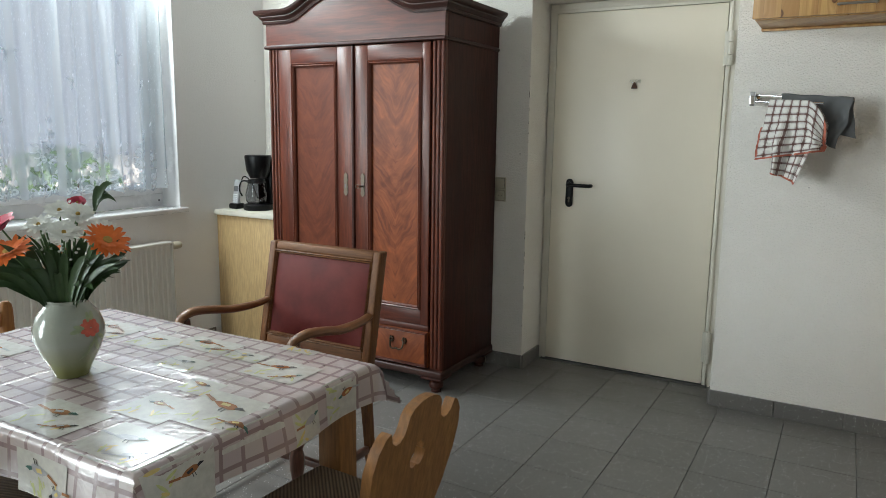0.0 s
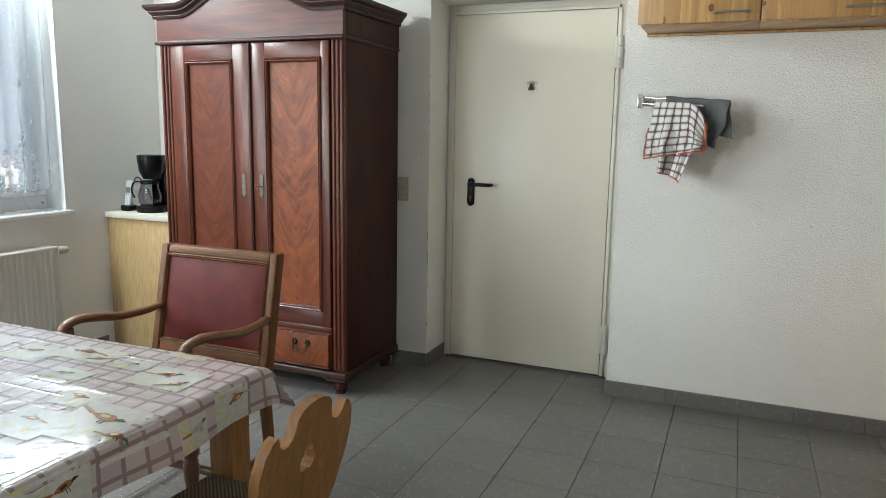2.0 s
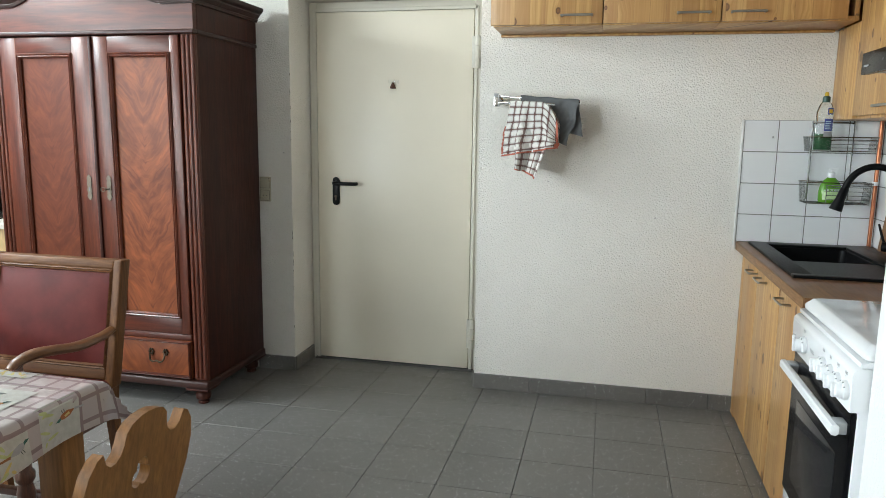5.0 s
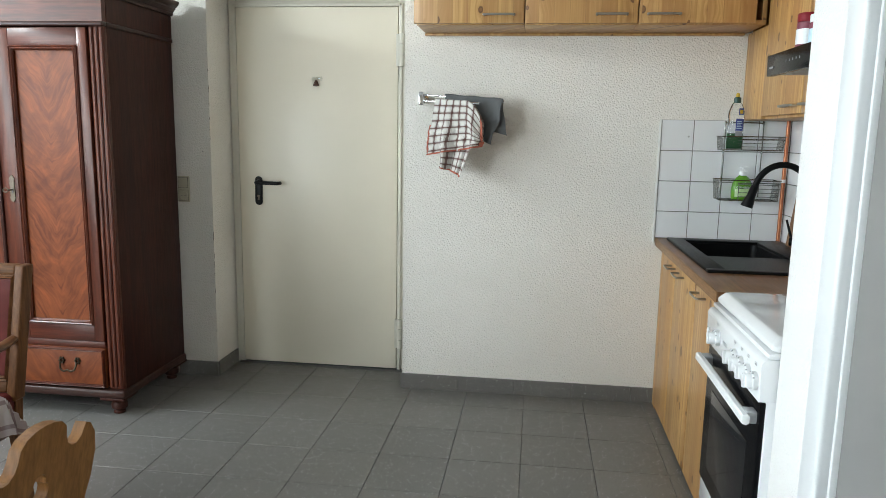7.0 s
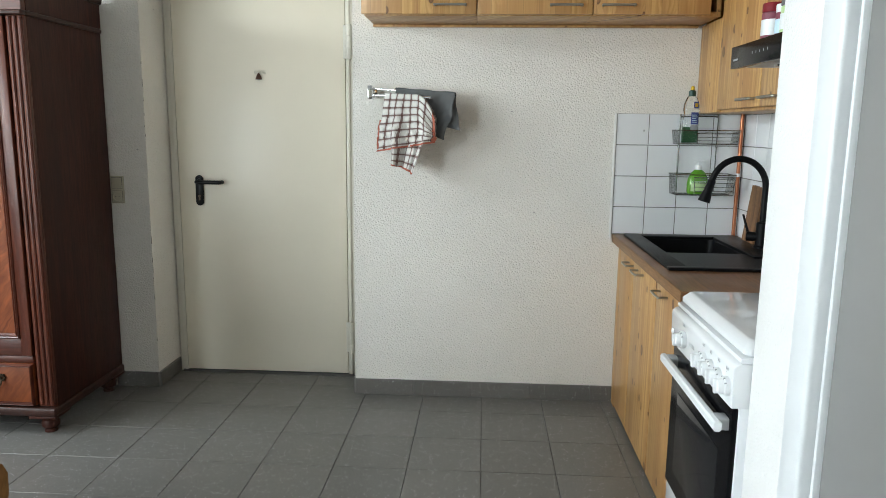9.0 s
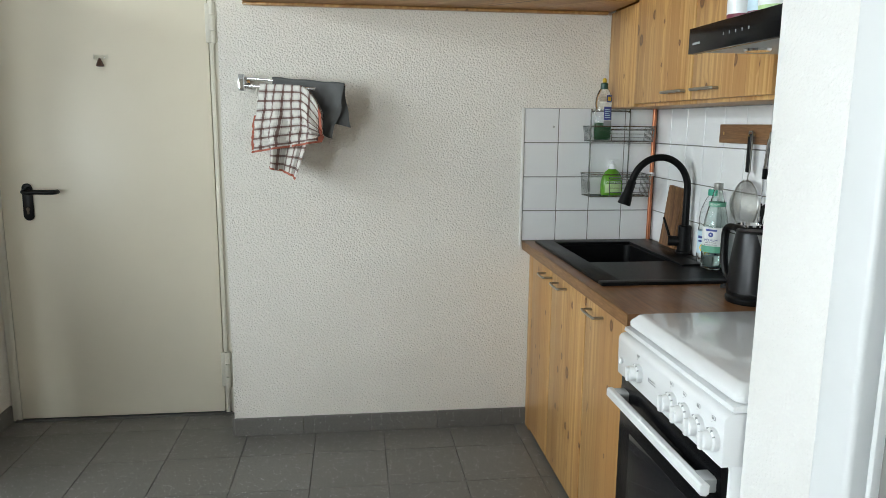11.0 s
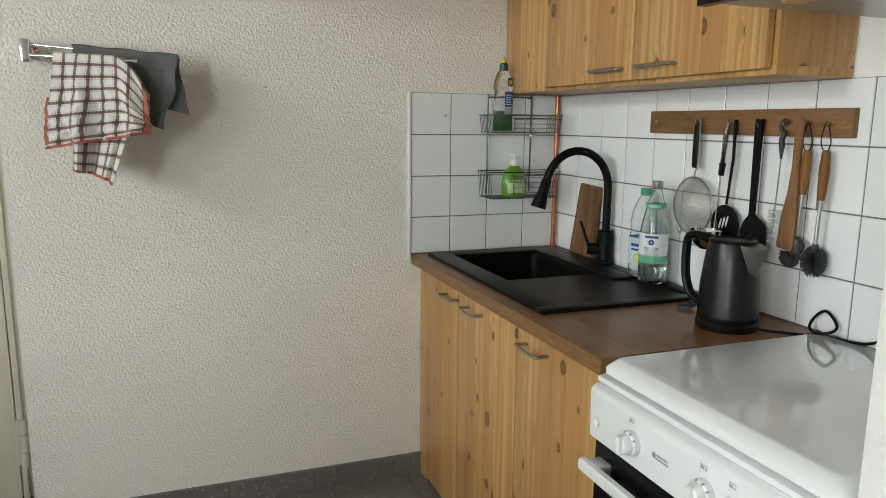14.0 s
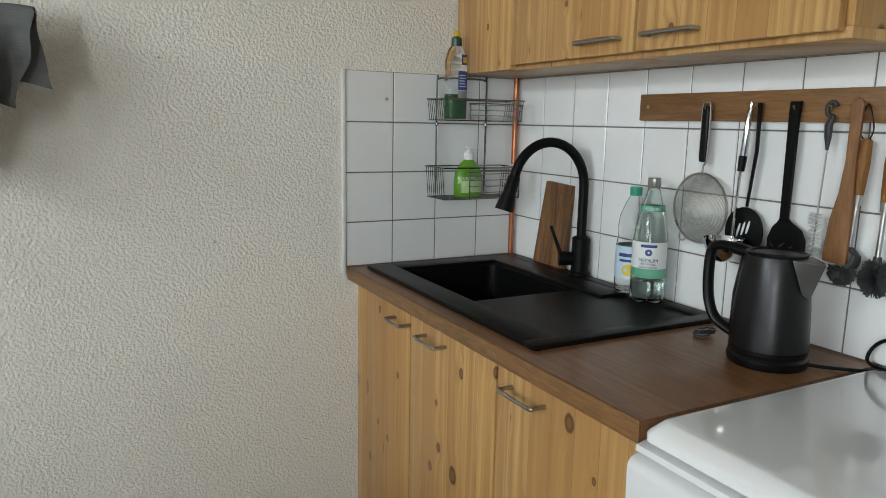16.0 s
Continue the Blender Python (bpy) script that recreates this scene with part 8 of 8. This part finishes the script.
def grey_shape(u, v):
    t = min(1.0, abs(v) / 0.2)
    w = 0.5 + 0.5 * math.sin(u * 31 + 0.8)
    f = t * (0.014 * math.sin(u * 36 + 5 * v) + 0.004 * math.sin(u * 120 - 60 * v)) + 0.003 * math.sin(u * 70 + 30 * v)
    sway = (-0.050 if v < 0 else 0.062) * t * t * (u - 0.05) / 0.35 + 0.004 * math.sin(v * 60 + u * 20)
    lift = 0.0015 * math.sin(u * 55) * (1 - t) - (0.012 * w + 0.05 * max(0.0, u - 0.30)) * t
    return f, sway, lift


fn, us, vs = towel_sheet(P_A, ARM, 0.115, 0.405, 0.212, 0.165, grey_shape)
part("cloth", sheet(bmesh.new(), fn, us, vs), "grey_cotton", grey)

check = thing("checked_towel", "white and brown checked kitchen towel with orange hems", "towel", P_B + ARM_B * 0.2)


def check_shape(u, v):
    t = min(1, max(0, (-v - 0.01) / 0.25)) if v < 0 else min(1, v / 0.3)
    f = t * (0.022 * math.sin(u * 48 + 0.5 + 3 * v) + 0.012 * math.sin(u * 95 + 9 * v)) + 0.008 * math.sin(v * 40 + u * 20) * t + (0.3 + t) * (0.0034 * math.sin(u * 190 + v * 90) + 0.0030 * math.sin(u * 120 - v * 210 + 2 * math.sin(v * 50)))
    sway = (-0.055 * t * (0.317 - u) / 0.25 if v < 0 else -0.02 * t)
    corner = -0.055 * max(0.0, (u - 0.240) / 0.07) ** 2 if v > -0.10 else -0.055 * max(0.0, (u - 0.240) / 0.07) ** 2 * max(0.0, 1 + (v + 0.10) / 0.15)
    slant = t * (0.058 * (u - 0.078) / 0.24 - 0.012) if v < 0 else 0.0
    return f, sway, corner + slant


fn, us, vs = towel_sheet(P_B, ARM_B, 0.078, 0.334, 0.270, 0.10, check_shape)
part("cloth", sheet(bmesh.new(), fn, us, vs), "checked_cotton", check)
bm = bmesh.new()
fw = Vector((-0.003, -0.004, 0))
sheet(bm, lambda u, t: fn(u, -0.270 + 0.008 * t) + fw * 0.6, us, [0.0, 1.0])
sheet(bm, lambda t, v: fn(0.334 + 0.001 - 0.011 * t, v) + fw * 0.6, [0.0, 1.0], [w for w in vs if w < 0.0])
part("hem", bm, "orange_hem", check, "orange stitched hem")


def tail(u, v):
    x = fn(0.105 + 0.76 * u, -0.235)
    return x + Vector((-0.050 * (v / 0.12) * (u - 0.05) / 0.2, 0.022 + 0.010 * math.sin(u * 60), -v * (0.60 + 2.5 * u)))


bm = sheet(bmesh.new(), tail, span(0.05, 0.25, 16), span(-0.02, 0.136, 10))
part("back_corner", bm, "checked_cotton", check)
bm = sheet(bmesh.new(), lambda u, v: tail(u, v) + fw * 0.5, span(0.05, 0.25, 16), [0.130, 0.138])
part("back_hem", bm, "orange_hem", check)
bm = sheet(bmesh.new(), lambda t, v: fn(0.078 + 0.007 * t, v) + Vector((-0.007, 0.012, -0.01)), [-0.5, 1.0], [w for w in vs if -0.25 < w < -0.11])
part("side_hem", bm, "orange_hem", check)

# ---- switch and socket, wall marks ----
sw = thing("switch_socket", "ivory light switch above a socket on the wall", "switch", (-1.452, YF, 1.04))
part("plate", one_box(-1.487, -1.420, YF - 0.010, YF + 0.001, 0.968, 1.106, 0.004), "ivory_plastic", sw)
part("rocker", one_box(-1.479, -1.428, YF - 0.016, YF - 0.009, 1.045, 1.098, 0.003), "ivory_plastic", sw)
part("gap", one_box(-1.4805, -1.4265, YF - 0.0112, YF - 0.0095, 1.0435, 1.0995), "floor_grout", sw)
part("gap", one_box(-1.4805, -1.4265, YF - 0.0112, YF - 0.0095, 0.974, 1.0325), "floor_grout", sw)
part("socket_insert", one_box(-1.479, -1.428, YF - 0.0125, YF - 0.0095, 0.9755, 1.031, 0.001), "ivory_plastic", sw)
bm = bmesh.new()
lathe(bm, [(0.0235, 0.010), (0.0235, 0.0135), (0.020, 0.0135), (0.019, 0.0108), (0, 0.0108)], 0, 0, 26, Matrix.Translation((-1.4535, YF - 0.002, 1.003)) @ Matrix.Rotation(radians(90), 4, "X"))
sk = part("socket", bm, "ivory_plastic", sw)
bm = bmesh.new()
for dx in (-0.0095, 0.0095):
    lathe(bm, [(0.0026, 0), (0.0026, 0.001), (0, 0.001)], 0, 0, 8, Matrix.Translation((-1.4535 + dx, YF - 0.0125, 1.003)) @ Matrix.Rotation(radians(90), 4, "X"))
part("pin_hole", bm, "print_ink", sk)

# chips along the recess corner
bm = bmesh.new()
rng = random.Random(6)
for k in range(26):
    z = rng.choice((rng.uniform(0.25, 0.95), rng.uniform(0.6, 0.8), rng.uniform(1.2, 1.7)))
    h, w = rng.uniform(0.004, 0.022), rng.uniform(0.001, 0.0035)
    add(bm, [(DOOR_L - w, YF - 0.0016, z), (DOOR_L + 0.0012, YF - 0.0016, z - h * 0.3), (DOOR_L + 0.0012, YF - 0.0016, z + h), (DOOR_L - w * 0.5, YF - 0.0016, z + h * 0.8)], [(0, 1, 2, 3)])
structure("wall_chips", bm, "wall_chip", "chipped plaster along the recess edge", "chips")

# ---- tiles: kitchen walls, skirting, floor ----
GR = 0.0035


def tile_mesh(name, w, h, d, material, bev=0.0012):
    """A tile of that width and height, its face towards -y, its back at y = 0."""
    b = bmesh.new()
    x0, x1, z0, z1 = 0, w, 0, h
    add(b, [(x0, 0, z0), (x1, 0, z0), (x1, 0, z1), (x0, 0, z1), (x0, -d + bev, z0), (x1, -d + bev, z0), (x1, -d + bev, z1), (x0, -d + bev, z1), (x0 + bev, -d, z0 + bev), (x1 - bev, -d, z0 + bev), (x1 - bev, -d, z1 - bev), (x0 + bev, -d, z1 - bev)],
        [(0, 1, 5, 4), (1, 2, 6, 5), (2, 3, 7, 6), (3, 0, 4, 7), (4, 5, 9, 8), (5, 6, 10, 9), (6, 7, 11, 10), (7, 4, 8, 11), (8, 9, 10, 11)])
    return mesh_of(name, b, material, 20)


def piece(name, me, parent, m):
    ob = new(name, me)
    ob.parent = parent
    ob.matrix_basis = m
    return ob


rows = ((CT + 0.001, 0.996), (0.996, 1.1445), (1.1445, 1.293), (1.293, 1.4405))
splash = structure("tiled_splashback", one_box(1.0145, XK - 0.001, YF - 0.0055, YF - 0.0005, CT, 1.440), "tile_grout", "white glazed wall tiles with dark joints", "tiles")
part("edge_trim", one_box(1.004, 1.0145, YF - 0.0125, YF - 0.0003, CT - 0.02, 1.441, 0.002), "tile_edge", splash, "white edge strip")
cols = (1.0150, 1.167, 1.314, 1.466, XK - 0.008)
cache = {}


def white_tile(w, h):
    k = (round(w, 3), round(h, 3))
    if k not in cache:
        cache[k] = tile_mesh("tile", w, h, 0.0075, "white_tile")
    return cache[k]


for z0, z1 in rows:
    for x0, x1 in zip(cols, cols[1:]):
        piece("tile", white_tile(x1 - x0 - GR, z1 - z0 - GR), splash, Matrix.Translation((x0 + GR / 2, YF - 0.001, z0 + GR / 2)))
side = structure("tiled_side_wall", one_box(XK - 0.0055, XK - 0.0005, YP, YF - 0.006, CT, 1.440), "tile_grout", "white glazed wall tiles with dark joints behind the worktop", "tiles")
lines = [YF - 0.008] + [3.954 - 0.1462 * k for k in range(12)] + [YP]
for z0, z1 in rows:
    for y1, y0 in zip(lines, lines[1:]):
        w = y1 - y0 - GR
        if w > 0.02:
            piece("tile", white_tile(w, z1 - z0 - GR), side, pose(XK - 0.001, y1 - GR / 2, z0 + GR / 2, 0, 0, -90))

bm = bmesh.new()
for a, b, f in SKIRTS:
    q = [a, b, b + f * 0.003, a + f * 0.003]
    add(bm, [p for p in q] + [p + Vector((0, 0, 0.078)) for p in q], [(0, 1, 2, 3), (4, 5, 6, 7), (0, 1, 5, 4), (1, 2, 6, 5), (2, 3, 7, 6), (3, 0, 4, 7)])
skirt = structure("baseboard", bm, "skirting_grout", "dark grey tile skirting", "skirting")
for a, b, f in SKIRTS:
    w = (b - a).length
    ang = math.atan2(f.x, -f.y)
    left = a if (b - a).normalized().dot(Vector((math.cos(ang), math.sin(ang), 0))) > 0 else b
    k = ("s", round(w, 3))
    if k not in cache:
        cache[k] = tile_mesh("skirting_tile", w - 0.003, 0.080, 0.010, "floor_tile", 0.0015)
    piece("skirting_tile", cache[k], skirt, Matrix.Translation(left) @ Matrix.Rotation(ang, 4, "Z") @ Matrix.Translation((0.0015, 0, 0)))

# floor tiles, 0.3 m, laid from the far wall
FG = 0.0022
xs_ = [x for x in [-0.2 + 0.3 * k for k in range(-11, 8)]]
ys_ = [y for y in [3.3 + 0.3 * k for k in range(-17, 4)]]
for x in xs_:
    for y in ys_:
        x0, x1, y0, y1 = max(x, XW), min(x + 0.3, XK), max(y, YB), min(y + 0.3, DOOR_Y)
        if x1 - x0 < 0.03 or y1 - y0 < 0.03 or (x0 > 1.09) or y1 < 0.35 and x < -1.0:
            continue
        w, h = round(x1 - x0 - FG, 3), round(y1 - y0 - FG, 3)
        k = ("f", w, h)
        if k not in cache:
            cache[k] = tile_mesh("floor_tile", w, h, 0.012, "floor_tile", 0.0012)
        piece("floor_tile", cache[k], floor, Matrix(((1, 0, 0, x0 + FG / 2), (0, 0, 1, y0 + FG / 2), (0, -1, 0, -0.012), (0, 0, 0, 1))))
bm = bmesh.new()
for x in xs_:
    for y in ys_:
        x0, x1, y0, y1 = max(x, XW), min(x + 0.3, XK), max(y, YB), min(y + 0.3, DOOR_Y)
        if x1 - x0 < 0.03 or y1 - y0 < 0.03 or not (x0 > 1.09 or y1 < 0.35 and x < -1.0):
            continue
        box(bm, x0 + FG / 2, x1 - FG / 2, y0 + FG / 2, y1 - FG / 2, -0.012, 0.0)
tagged(part("outer_tiles", bm, "floor_tile", floor), kind="stuff")
